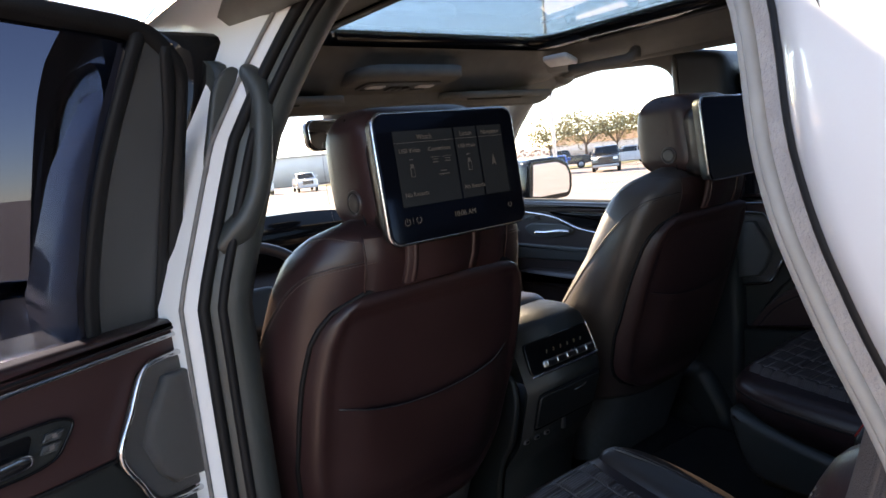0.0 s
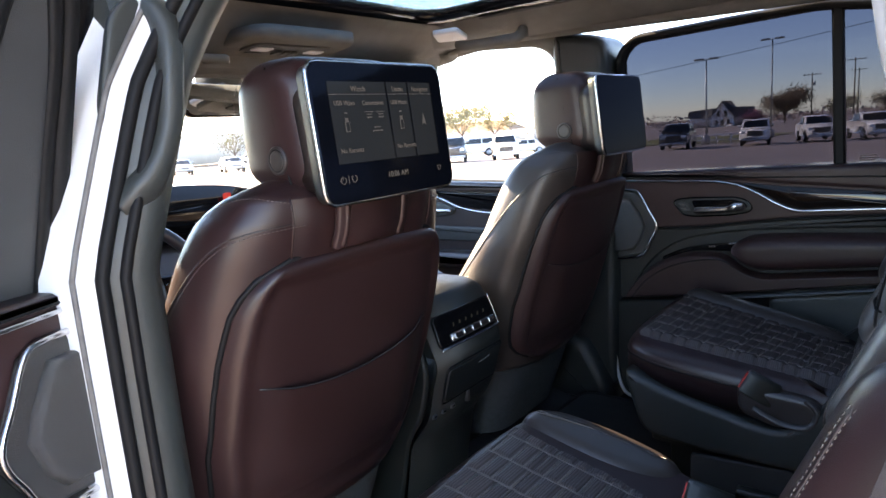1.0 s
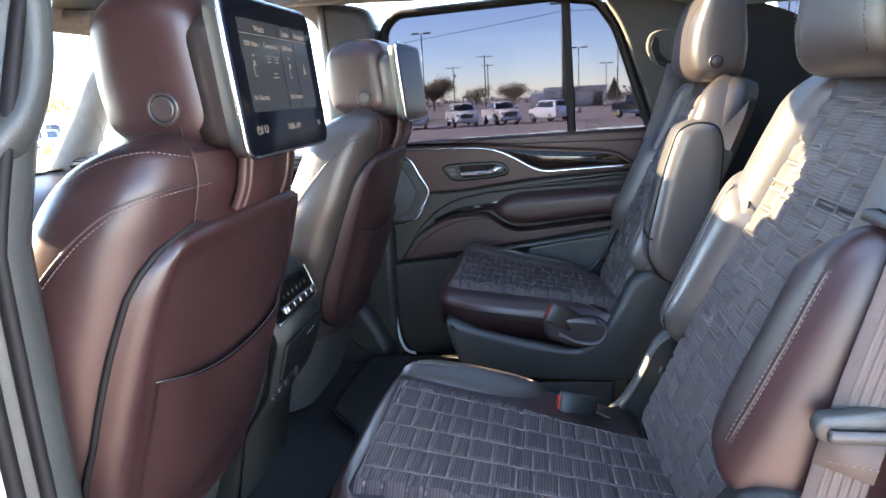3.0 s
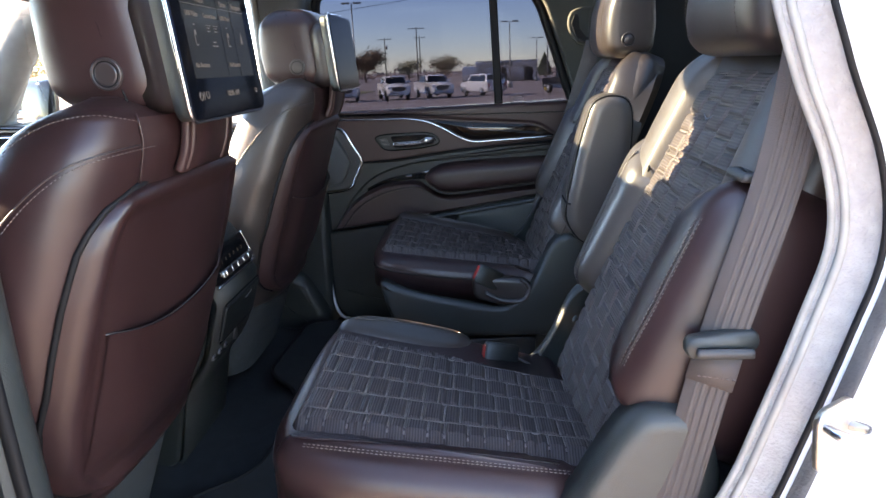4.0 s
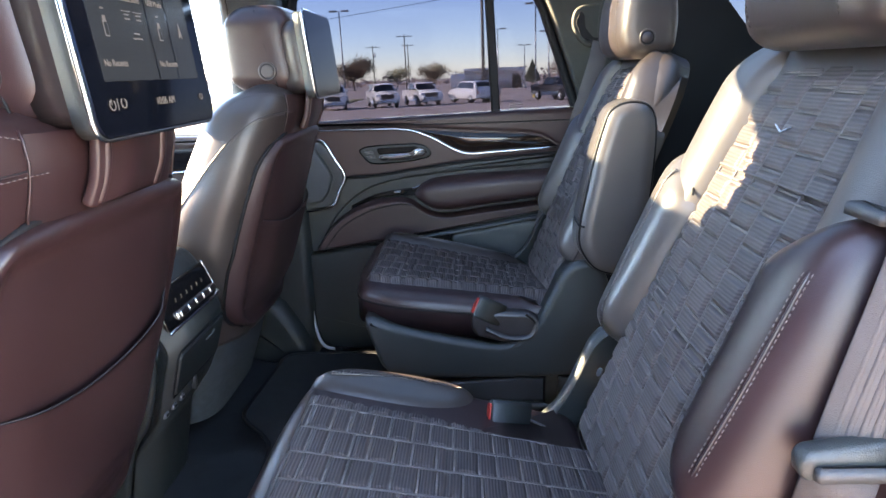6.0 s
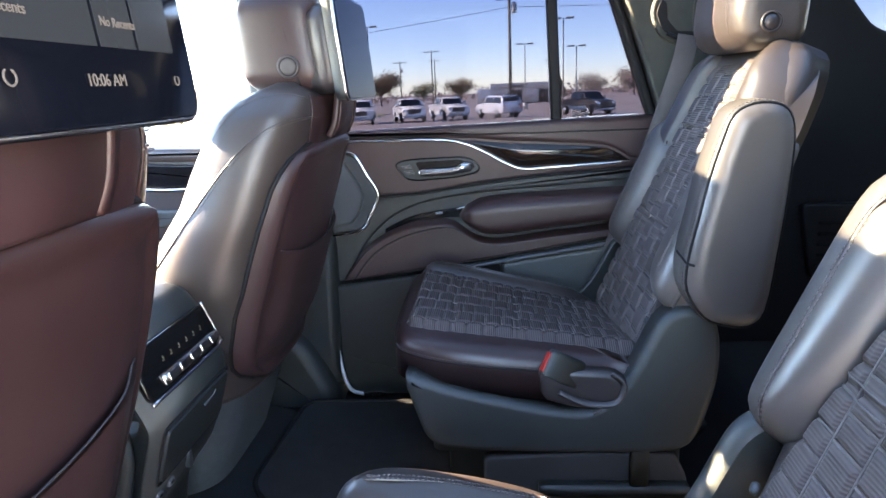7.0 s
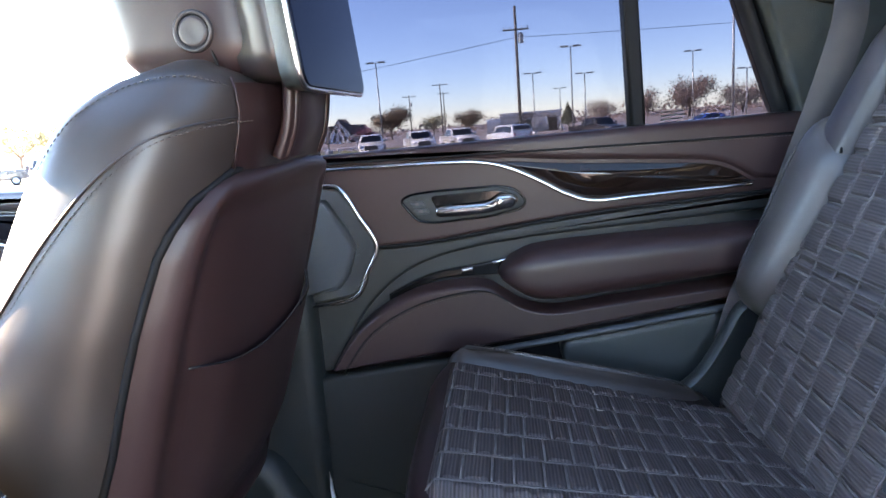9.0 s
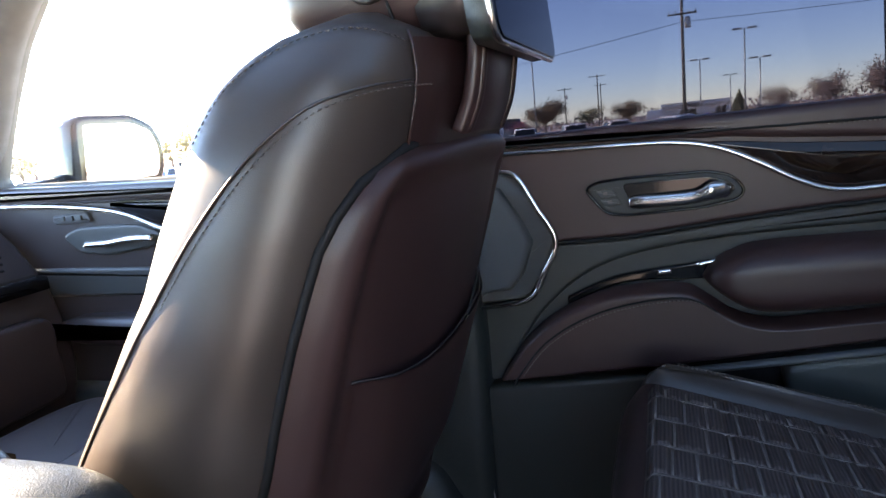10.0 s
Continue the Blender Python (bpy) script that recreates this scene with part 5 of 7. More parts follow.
        part("armrest_joint", tube([Vector((X(0.246 + k), y, 1.165 - 0.008 * (k > 0.04))) for k, y in ((0.004, 0.400), (0.02, 0.407), (0.04, 0.408), (0.065, 0.404), (0.078, 0.396))], 0.002, 6), RUBBER, ar)
    # moulded base
    side = [(0.868, 0.952), (0.80, 0.930), (0.70, 0.905), (0.60, 0.885), (0.545, 0.885), (0.505, 0.912), (0.475, 0.955), (0.450, 1.010), (0.430, 1.048), (0.400, 1.068), (0.365, 1.066), (0.338, 1.040), (0.330, 0.980), (0.336, 0.915), (0.358, 0.840), (0.385, 0.808), (0.45, 0.800), (0.62, 0.800), (0.77, 0.806), (0.828, 0.822), (0.850, 0.87)]
    sl = [(p.x, p.y) for p in curve([(a, b, 0) for a, b in side], 3, closed=True)]
    part("base_shell", pad(sl, 0.055, 0.014, lambda u, v, w: Vector((X(0.228 + w), u, v)), rb=0.004, steps=6), PLASTIC, t, "charcoal moulded seat base")
    side2 = [(0.868, 0.952), (0.70, 0.925), (0.58, 0.925), (0.515, 0.965), (0.470, 1.045), (0.435, 1.095), (0.40, 1.105), (0.36, 1.095), (0.338, 1.040), (0.330, 0.980), (0.336, 0.915), (0.358, 0.840), (0.385, 0.808), (0.45, 0.800), (0.62, 0.800), (0.77, 0.806), (0.828, 0.822)]
    if s > 0:
        side2 = [(0.868, 0.940), (0.70, 0.910), (0.55, 0.905), (0.485, 0.935), (0.442, 1.000), (0.415, 1.052), (0.390, 1.062), (0.36, 1.055)] + side2[8:]
    part("base_shell", pad([(p.x, p.y) for p in curve([(a, b, 0) for a, b in side2], 3, closed=True)], 0.055, 0.022, lambda u, v, w: Vector((X(-0.240 - w), u, v)), rb=0.004), PLASTIC, t, "charcoal moulded seat base")
    part("base_core", box((cx, 0.61, 0.815), (0.48, 0.44, 0.07), 0.02), PLASTIC, t)
    for i in (-0.15, 0.15):
        for y in (0.40, 0.76):
            part("leg", box((X(i), y, 0.725), (0.05, 0.09, 0.19), 0.01), PLASTIC, t)
    part("under_tray", box((cx, 0.58, 0.70), (0.30, 0.42, 0.05), 0.012), PLASTIC, t)
    part("latch_cover", box((X(0.268), 0.455, 0.775), (0.016, 0.034, 0.09), 0.007), PLASTIC, t)
    part("side_tray", pad(corners([(0.735, 0.775), (0.55, 0.786), (0.39, 0.786), (0.365, 0.735), (0.365, 0.66), (0.735, 0.66)], 0.015), 0.020, 0.006, lambda u, v, w: Vector((X(0.235 + w), u, v))), PLASTIC_GREY, t, "grey moulded tray under the seat")
    part("tray_ledge", box((X(0.265), 0.50, 0.722), (0.030, 0.27, 0.018), 0.006), PLASTIC, t)
    part("rail_cover", box((X(0.285), 0.54, 0.672), (0.050, 0.46, 0.020), 0.004), PIANO, t, "gloss black rail cover")
    # recline hook and side button
    part("side_button", lathe([(0.0075, 0), (0.0075, 0.003), (0.005, 0.0045), (0.001, 0.005)], Matrix.Translation(B(0.190, 0.045, 0.050)) @ Matrix.Rotation(radians(-66), 4, 'X'), 14), PLASTIC_GREY, t)
    return t


second_seat(1, "brown leather second-row seat with quilted suede, beside the closed door")
second_seat(-1, "brown leather second-row seat with quilted suede, beside the open door")


# ---- centre console ----
def console():
    c = thing("centre_console", (CX, 1.30, 0.60), "charcoal centre console with rear climate controls and ports", "console")
    w = 0.138
    side = [(1.30, 0.62), (1.262, 0.80), (1.216, 0.858), (1.202, 0.880), (1.182, 0.955), (1.167, 1.000), (1.167, 1.018), (1.181, 1.050), (1.203, 1.112), (1.224, 1.140), (1.26, 1.152), (1.32, 1.153), (1.70, 1.140), (1.95, 1.10), (1.95, 0.62)]
    part("body", pad(corners(side, 0.015), 2 * w, 0.035, lambda u, v, q: Vector((CX - w + q, u, v)), rb=0.035), PLASTIC_DARK, c, "charcoal console body")
    part("lid", pad(corners([(1.325, 1.128), (1.332, 1.152), (1.36, 1.164), (1.62, 1.164), (1.64, 1.13)], 0.012), 2 * w - 0.02, 0.016, lambda u, v, q: Vector((CX - w + 0.01 + q, u, v)), rb=0.016), LEATHER_DARK, c, "dark leather armrest lid")
    # sloped control face
    a, b = Vector((CX, 1.1810, 1.049)), Vector((CX, 1.2025, 1.112))
    v = (b - a).normalized()
    n = Vector((0, -v.z, v.y))
    f = lambda u, q, h: a + Vector((u, 0, 0)) + v * q + n * h
    pan = part("control_panel", pad(corners([(-0.108, -0.010), (0.100, -0.010), (0.112, 0.004), (0.106, 0.064), (-0.112, 0.064), (-0.114, 0.0)], 0.012), 0.008, 0.003, f), PIANO, c, "gloss black rear climate panel")
    part("chrome_edge", tube(curve([f(-0.112, -0.012, 0.006), f(0.098, -0.012, 0.006), f(0.114, 0.002, 0.006), f(0.109, 0.066, 0.006)], 8), 0.0032, 8), CHROME, c, "chrome edge of the climate panel")
    bar = part("toggle_rail", pad(rounded(0.178, 0.018, 0.004), 0.004, 0.002, lambda u, q, h: f(0.018 + u, 0.006 + q, 0.007 + h)), CHROME, pan, "satin chrome toggle row")
    for k in range(5):
        part("toggle", pad(rounded(0.030, 0.014, 0.003), 0.007, 0.002, lambda u, q, h, k=k: f(-0.050 + 0.034 * k + u, 0.007 + q, 0.010 + h)), CHROME, bar)
    for k in range(6):
        for j in range(2):
            part("symbol", pad(rounded(0.0045 - 0.0015 * j, 0.0020 + 0.0025 * j, 0.0008), 0.0006, 0.0002, lambda u, q, h, k=k, j=j: f(-0.050 + 0.024 * k + u + 0.002 * j, 0.030 + 0.004 * j + q, 0.008 + h)), PRINT_AMBER, pan, smooth=False)
    # drawer front and ports below
    part("drawer", pad(corners([(CX - 0.098, 0.908), (CX + 0.108, 0.908), (CX + 0.114, 0.992), (CX - 0.098, 0.992)], 0.012), 0.008, 0.004, lambda u, q, h: Vector((u, 1.1985 - 0.30 * (q - 0.9) - h, q))), PLASTIC_DARK, c, "charcoal drawer front")
    part("drawer_gap", tube([Vector((u, 1.1965 - 0.30 * (q - 0.9), q)) for u, q in corners([(CX - 0.102, 0.904), (CX + 0.112, 0.904), (CX + 0.118, 0.996), (CX - 0.102, 0.996)], 0.012)], 0.0024, 6, closed=True), RUBBER, c)
    part("drawer_pull", tube([Vector((CX + 0.02, 1.1675, 0.972)), Vector((CX + 0.055, 1.1670, 0.974)), Vector((CX + 0.058, 1.1660, 0.980))], 0.0016, 6), PLASTIC_GREY, c)
    for k in range(3):
        pt = part("port", pad(rounded(0.016, 0.011, 0.003), 0.006, 0.002, lambda u, q, h, k=k: Vector((CX - 0.122 + 0.034 * k + u, 1.203 - h, 0.884 + q))), SATIN, c, "small charging port")
        part("port_slot", pad(rounded(0.009, 0.004, 0.001), 0.0012, 0.0004, lambda u, q, h, k=k: Vector((CX - 0.122 + 0.034 * k + u, 1.1972 - h, 0.884 + q))), RUBBER, pt, smooth=False)
    part("port_flap", box((CX + 0.004, 1.199, 0.892), (0.012, 0.010, 0.036), 0.003), SATIN, c)
    part("flank", pad(corners([(1.31, 0.62), (1.262, 0.82), (1.218, 0.88), (1.190, 0.98), (1.200, 1.05), (1.60, 1.05), (1.60, 0.62)], 0.03), 0.012, 0.008, lambda u, q, h: Vector((CX - w - h, u, q))), PLASTIC_DARK, c)
    return c


console()


# ---- belts and buckles ----
def buckle(x, y, z, lean, roll, label):
    b = thing("belt_buckle", (x, y, z), label, "seat belt", group="belt buckles")
    m = Matrix.Translation((x, y, z)) @ Euler((radians(lean), radians(8), radians(12))).to_matrix().to_4x4() @ Matrix.Rotation(radians(roll), 4, 'Z')
    part("body", pad(rounded(0.026, 0.050, 0.007), 0.064, 0.006, by(m), rb=0.006), PLASTIC, b, "black plastic buckle body")
    part("release", pad(rounded(0.016, 0.036, 0.003), 0.004, 0.001, by(m @ Matrix.Translation((0, 0, 0.0625)))), RED, b, "red release button")
    p = curve([m @ Vector((0, 0, 0.0)), m @ Vector((0, 0.01, -0.03)), m @ Vector((0.0, 0.03, -0.06)), m @ Vector((0.0, 0.05, -0.05))], 5)
    part("strap", band(p, m.to_3x3() @ Vector((1, 0, 0)), 0.030, 0.004), BELT, b, "grey webbing stub")
    return b


buckle(CX + 0.44 - 0.265, 0.565, 0.945, -62, 0, "black belt buckle with a red button in the seat's side pocket")
buckle(CX - 0.44 + 0.190, 0.545, 0.938, -76, 15, "black belt buckle with a red button beside the cushion")


def buckle_pocket():
    p = thing("buckle_pouch", (CX + 0.15, 0.55, 0.92), "dark leather pouch holding the belt buckle", "pouch")
    part("pouch", pad(corners([(0.63, 0.905), (0.635, 0.965), (0.50, 0.955), (0.475, 0.93), (0.495, 0.895), (0.56, 0.885)], 0.02), 0.026, 0.010, lambda u, v, w: Vector((CX + 0.185 - w, u, v))), LEATHER_DARK, p)
    part("loop", tube(curve([(CX + 0.152, 0.60, 0.925), (CX + 0.148, 0.555, 0.905), (CX + 0.148, 0.505, 0.905), (CX + 0.152, 0.490, 0.935), (CX + 0.158, 0.510, 0.955)], 6), 0.006, 8, flat=0.5), LEATHER_DARK, p, "looped dark strap")
    return p


buckle_pocket()


def near_belt():
    b = thing("seat_belt", (-0.76, 0.36, 1.0), "grey-brown seat belt hanging beside the second-row seat", "seat belt", group="seat belts")
    path = curve([(-0.735, 0.270, 1.66), (-0.742, 0.290, 1.49), (-0.746, 0.309, 1.36), (-0.752, 0.350, 1.20), (-0.758, 0.381, 1.05), (-0.768, 0.407, 0.92), (-0.785, 0.428, 0.72)], 8)
    part("webbing", band(path, (0.45, 1.0, 0.05), 0.046, 0.0018), BELT, b, "grey-brown belt webbing")
    for o in (-0.019, -0.0115, -0.004, 0.004, 0.0115, 0.019):
        part("webbing_rib", band([p + Vector((-0.0010 + 0.42 * o, 0.9 * o, 0)) for p in path], (0.45, 1, 0.05), 0.0042, 0.0005), BELT, b)
    m = Matrix.Translation((-0.754, 0.354, 1.192)) @ Euler((radians(-8), 0, 0)).to_matrix().to_4x4()
    sl = lambda u, v, w: m @ Vector((w - 0.012, u, v))
    ton = part("tongue", loft([[sl(u, v, w) for u, v in ring] for ring, w in ((rounded(0.072, 0.022, 0.010), 0.0), (rounded(0.076, 0.026, 0.011), 0.004), (rounded(0.076, 0.026, 0.011), 0.014), (rounded(0.072, 0.022, 0.010), 0.018))]), PLASTIC, b, "black plastic belt tongue")
    part("tongue_bar", box(m @ Vector((-0.016, 0, -0.006)), (0.010, 0.060, 0.010), 0.004), PLASTIC_GREY, ton)
    part("sleeve", band([p + Vector((-0.002, 0, 0)) for p in path if 1.125 < p.z < 1.185], (0.45, 1.0, 0.05), 0.049, 0.006), BELT, b, "stitched webbing sleeve")
    part("stitching", stitches([Vector((-0.764 + 0.009 * k, 0.361 + 0.020 * k, 1.166 - 0.001 * k)) for k in (-1, 0, 1)], lift=(0, 0, -0.012)), THREAD, b, kind="stuff")
    part("guide", box((-0.700, 0.325, 1.362), (0.05, 0.018, 0.010), 0.004), PLASTIC_GREY, b, "grey belt guide loop")
    return b


near_belt()


def far_belt():
    b = thing("seat_belt", (0.62, 0.25, 1.3), "pale grey seat belt running down beside the far seat", "seat belt", group="seat belts")
    path = curve([(0.712, 0.248, 1.535), (0.678, 0.266, 1.48), (0.668, 0.292, 1.40), (0.677, 0.328, 1.28), (0.690, 0.365, 1.16), (0.705, 0.402, 1.05), (0.715, 0.43, 0.93)], 8)
    part("webbing", band(path, (0.25, 1.0, 0.3), 0.046, 0.0018), BELT, b, "pale grey webbing")
    m = lambda u, v, w: Vector((0.772 - w, u, v))
    an = part("anchor_cover", pad(corners([(0.325, 1.585), (0.318, 1.625), (0.290, 1.640), (0.215, 1.640), (0.165, 1.600), (0.165, 1.545), (0.200, 1.520), (0.255, 1.515), (0.300, 1.535)], 0.02), 0.014, 0.006, m), PILLAR_CLOTH, b, "dark grey belt outlet cover")
    part("slot", pad(corners([(0.312, 1.590), (0.300, 1.622), (0.288, 1.612), (0.285, 1.575), (0.262, 1.548), (0.215, 1.545), (0.212, 1.532), (0.262, 1.530), (0.295, 1.550)], 0.006), 0.004, 0.001, lambda u, v, w: m(u, v, 0.0135 + w)), RUBBER, an, "dark curved belt slot")
    part("guide", tube([m(0.285, 1.543, 0.016), m(0.265, 1.533, 0.024), m(0.225, 1.531, 0.024), m(0.205, 1.533, 0.016)], 0.005, 8), RUBBER, an, "black belt guide")
    part("pin", tube([m(0.207, 1.529, 0.030), m(0.198, 1.535, 0.030)], 0.005, 8), CHROME, an)
    return b


far_belt()


def grab_handle(at, axis, length, drop, label, mat=PLASTIC):
    g = thing("grab_handle", at, label, "handle", group="grab handles")
    a, ax, dr = Vector(at), Vector(axis).normalized(), Vector(drop)
    p = curve([a - ax * length / 2, a - ax * length * 0.46 + dr * 0.8, a - ax * length * 0.30 + dr, a + ax * length * 0.30 + dr, a + ax * length * 0.46 + dr * 0.8, a + ax * length / 2], 6)
    part("grip", tube(p, 0.016, 14), mat, g, "padded grip")
    for e in (-1, 1):
        part("mount", box(a + ax * e * length / 2, (0.034, 0.028, 0.036), 0.012), mat, g)
    return g




def pillar_handle():
    """A broad moulded pull handle on the driver's side pillar."""
    g = thing("grab_handle", (-0.765, 1.15, 1.56), "charcoal moulded pull handle on the pillar", "handle", group="grab handles")
    path = curve([(-0.700, 1.160, 1.706), (-0.694, 1.142, 1.690), (-0.695, 1.132, 1.650), (-0.704, 1.128, 1.60), (-0.714, 1.128, 1.55), (-0.731, 1.130, 1.508), (-0.753, 1.136, 1.474), (-0.782, 1.150, 1.448)], 6)
    n = len(path) - 1
    rings = []
    for i, p in enumerate(path):
        t = (path[min(i + 1, n)] - path[max(i - 1, 0)]).normalized()
        side = Vector((1, 0, 0)) - t * t.x
        side.normalize()
        back = t.cross(side)
        f = i / n
        a, b = line([(0, 0.010), (0.12, 0.0155), (0.7, 0.0165), (0.88, 0.021), (1, 0.012)], f), line([(0, 0.012), (0.2, 0.020), (0.8, 0.021), (1, 0.014)], f)
        rings.append([p + side * math.copysign(abs(math.cos(k)) ** 0.75, math.cos(k)) * a + back * math.copysign(abs(math.sin(k)) ** 0.75, math.sin(k)) * b for k in [2 * math.pi * j / 20 for j in range(20)]])
    part("grip", loft(rings), PLASTIC, g, "padded charcoal grip")
    part("backing", pad(corners([(-0.790, 1.44), (-0.757, 1.435), (-0.735, 1.50), (-0.725, 1.60), (-0.695, 1.705), (-0.715, 1.720), (-0.745, 1.69), (-0.775, 1.58)], 0.02), 0.012, 0.005, lambda u, v, w: Vector((u, 1.182 - w, v))), PLASTIC, g, "recessed backing plate")
    part("grip_seam", tube([p + Vector((0.0165, -0.006, 0)) for p in path[6:-6]], 0.0012, 6), RUBBER, g)
    return g


pillar_handle()
grab_handle((0.60, 1.47, 1.792), (0.05, 1.0, 0.02), 0.24, (-0.024, 0, -0.020), "folded grey grab handle over the front window", HEADLINER)


def coat_lamp():
    l = thing("reading_lamp", (0.46, 1.53, 1.765), "pale grey reading lamp on the headliner", "lamp")
    part("lens", pad(corners([(-0.05, -0.03), (0.04, -0.035), (0.06, 0.02), (-0.045, 0.035)], 0.012), 0.014, 0.005, lambda u, v, w: Vector((0.465 + v, 1.53 + u, 1.802 - 0.3 * v - w))), WHITE_PRINT, l, "pale lens")
    return l


coat_lamp()


# ---- front of the cabin ----
def dashboard():
    d = thing("dashboard", (CX, 2.3, 0.7), "dark leather dashboard with a curved display", "dashboard")
    side = [(2.15, 0.70), (2.08, 0.95), (2.12, 1.12), (2.22, 1.24), (2.36, 1.295), (2.75, 1.275), (2.95, 1.20), (2.95, 0.70)]
    part("body", pad(corners(side, 0.05), 1.62, 0.02, lambda u, v, w: Vector((CX - 0.81 + w, u, v)), rb=0.02), LEATHER_DARK, d, "dark dashboard body")
    part("glove_panel", pad(corners([(0.12, 0.86), (0.74, 0.88), (0.74, 1.06), (0.14, 1.08)], 0.03), 0.02, 0.008, lambda u, v, w: Vector((u, 2.085 + 0.15 * abs(v - 0.97) - w, v))), LEATHER_DARK, d)
    part("trim", box((CX + 0.42, 2.11, 1.130), (0.72, 0.05, 0.03), 0.008), PIANO, d, "gloss dashboard strip")
    for k in range(3):
        part("vent_slat", box((CX + 0.56, 2.135, 1.170 + 0.014 * k), (0.30, 0.04, 0.005), 0.002), RUBBER, d)

    def disp(u, v):
        x = -0.80 + 0.94 * u
        return Vector((x, 2.14 + 0.05 * math.sin(math.pi * u), 1.235 + 0.165 * v * (1 - 0.25 * (2 * u - 1) ** 4) + 0.0))
    back = part("display_pod", loft([[disp(u / 30, 0) + Vector((0, 0.03 * k, -0.004 * k)) for u in range(31)] + [disp(u / 30, 1.06) + Vector((0, 0.03 * k, 0)) for u in range(30, -1, -1)] for k in (0, 1, 2)]), PIANO, d, "curved black display")
    for x, z, w, h, mt in ((-0.06, 1.345, 0.05, 0.006, SCREEN_TEXT), (-0.07, 1.328, 0.07, 0.006, SCREEN_TEXT), (-0.06, 1.310, 0.04, 0.006, SCREEN_TEXT), (-0.19, 1.345, 0.05, 0.005, SCREEN_TEXT), (-0.33, 1.285, 0.10, 0.006, SCREEN_TEXT), (-0.06, 1.272, 0.012, 0.008, SCREEN_TEXT), (-0.03, 1.272, 0.012, 0.008, SCREEN_TEXT), (0.0, 1.272, 0.012, 0.008, SCREEN_TEXT), (0.03, 1.272, 0.012, 0.008, SCREEN_TEXT)):
        part("display_bar", pad([(x - w / 2, z), (x + w / 2, z), (x + w / 2, z + h), (x - w / 2, z + h)], 0.001, 0.0002, lambda u, v, q: Vector((u, disp((u + 0.80) / 0.94, 0.5).y - 0.001 - q, v))), mt, back, smooth=False)
    red = material("warning_lamp", (0.2, 0.01, 0.01), 0.4, emit=(1.0, 0.06, 0.03, 0.03))
    part("warning_mark", pad(rounded(0.030, 0.026, 0.007), 0.001, 0.0002, lambda u, v, q: Vector((0.035 + u, 2.150 - q, 1.357 + v))), red, back, "small red warning light", smooth=False)
    part("cowl", sheet(lambda u, v: Vector((CX - 0.80 + 1.6 * u, 2.36 + 0.45 * v, 1.300 - 0.02 * v)), 8, 4), PLASTIC, d)
    return d


dashboard()


def steering_wheel():
    s = thing("steering_wheel", (FRONT_L, 1.83, 1.20), "dark leather steering wheel with metal spokes", "steering wheel")
    m = Matrix.Translation((FRONT_L, 1.83, 1.19)) @ Euler((radians(62), 0, 0)).to_matrix().to_4x4()
    part("rim", tube([m @ Vector((0.185 * math.cos(a), 0.185 * math.sin(a), 0)) for a in [2 * math.pi * k / 48 for k in range(48)]], 0.016, 12, closed=True), LEATHER_DARK, s, "dark leather rim")
    part("hub", pad(rounded(0.15, 0.13, 0.05), 0.05, 0.02, by(m @ Matrix.Translation((0, 0, -0.035)))), PLASTIC, s, "hub pad")
    for a in (180, 0, 270):
        d = m.to_3x3() @ Vector((math.cos(radians(a)), math.sin(radians(a)), 0))
        part("spoke", band([m.translation + d * 0.05, m.translation + d * 0.12, m.translation + d * 0.18], m.to_3x3() @ Vector((-math.sin(radians(a)), math.cos(radians(a)), 0)), [0.06, 0.035, 0.045], 0.014), CHROME if a == 270 else PIANO, s, "spoke")
    part("column", tube([m @ Vector((0, 0, -0.03)), m @ Vector((0, 0, -0.32))], 0.05, 14), PLASTIC, s)
    return s


steering_wheel()


def windscreen():
    w = thing("window_1", (CX, 2.3, 1.3), "clear laminated windscreen", "window", kind="structure")
    part("pane", sheet(lambda u, v: Vector((CX + (2 * u - 1) * (0.78 - 0.10 * v), 2.86 - 1.02 * v + 0.10 * (1 - (2 * u - 1) ** 2) * (1 - 0.5 * v), 1.28 + 0.485 * v)), 12, 8), CLEAR, w, smooth=True)
    part("header_frit", box((CX, 1.835, 1.742), (1.30, 0.09, 0.090), 0.02), HEADLINER, w)
    return w


windscreen()


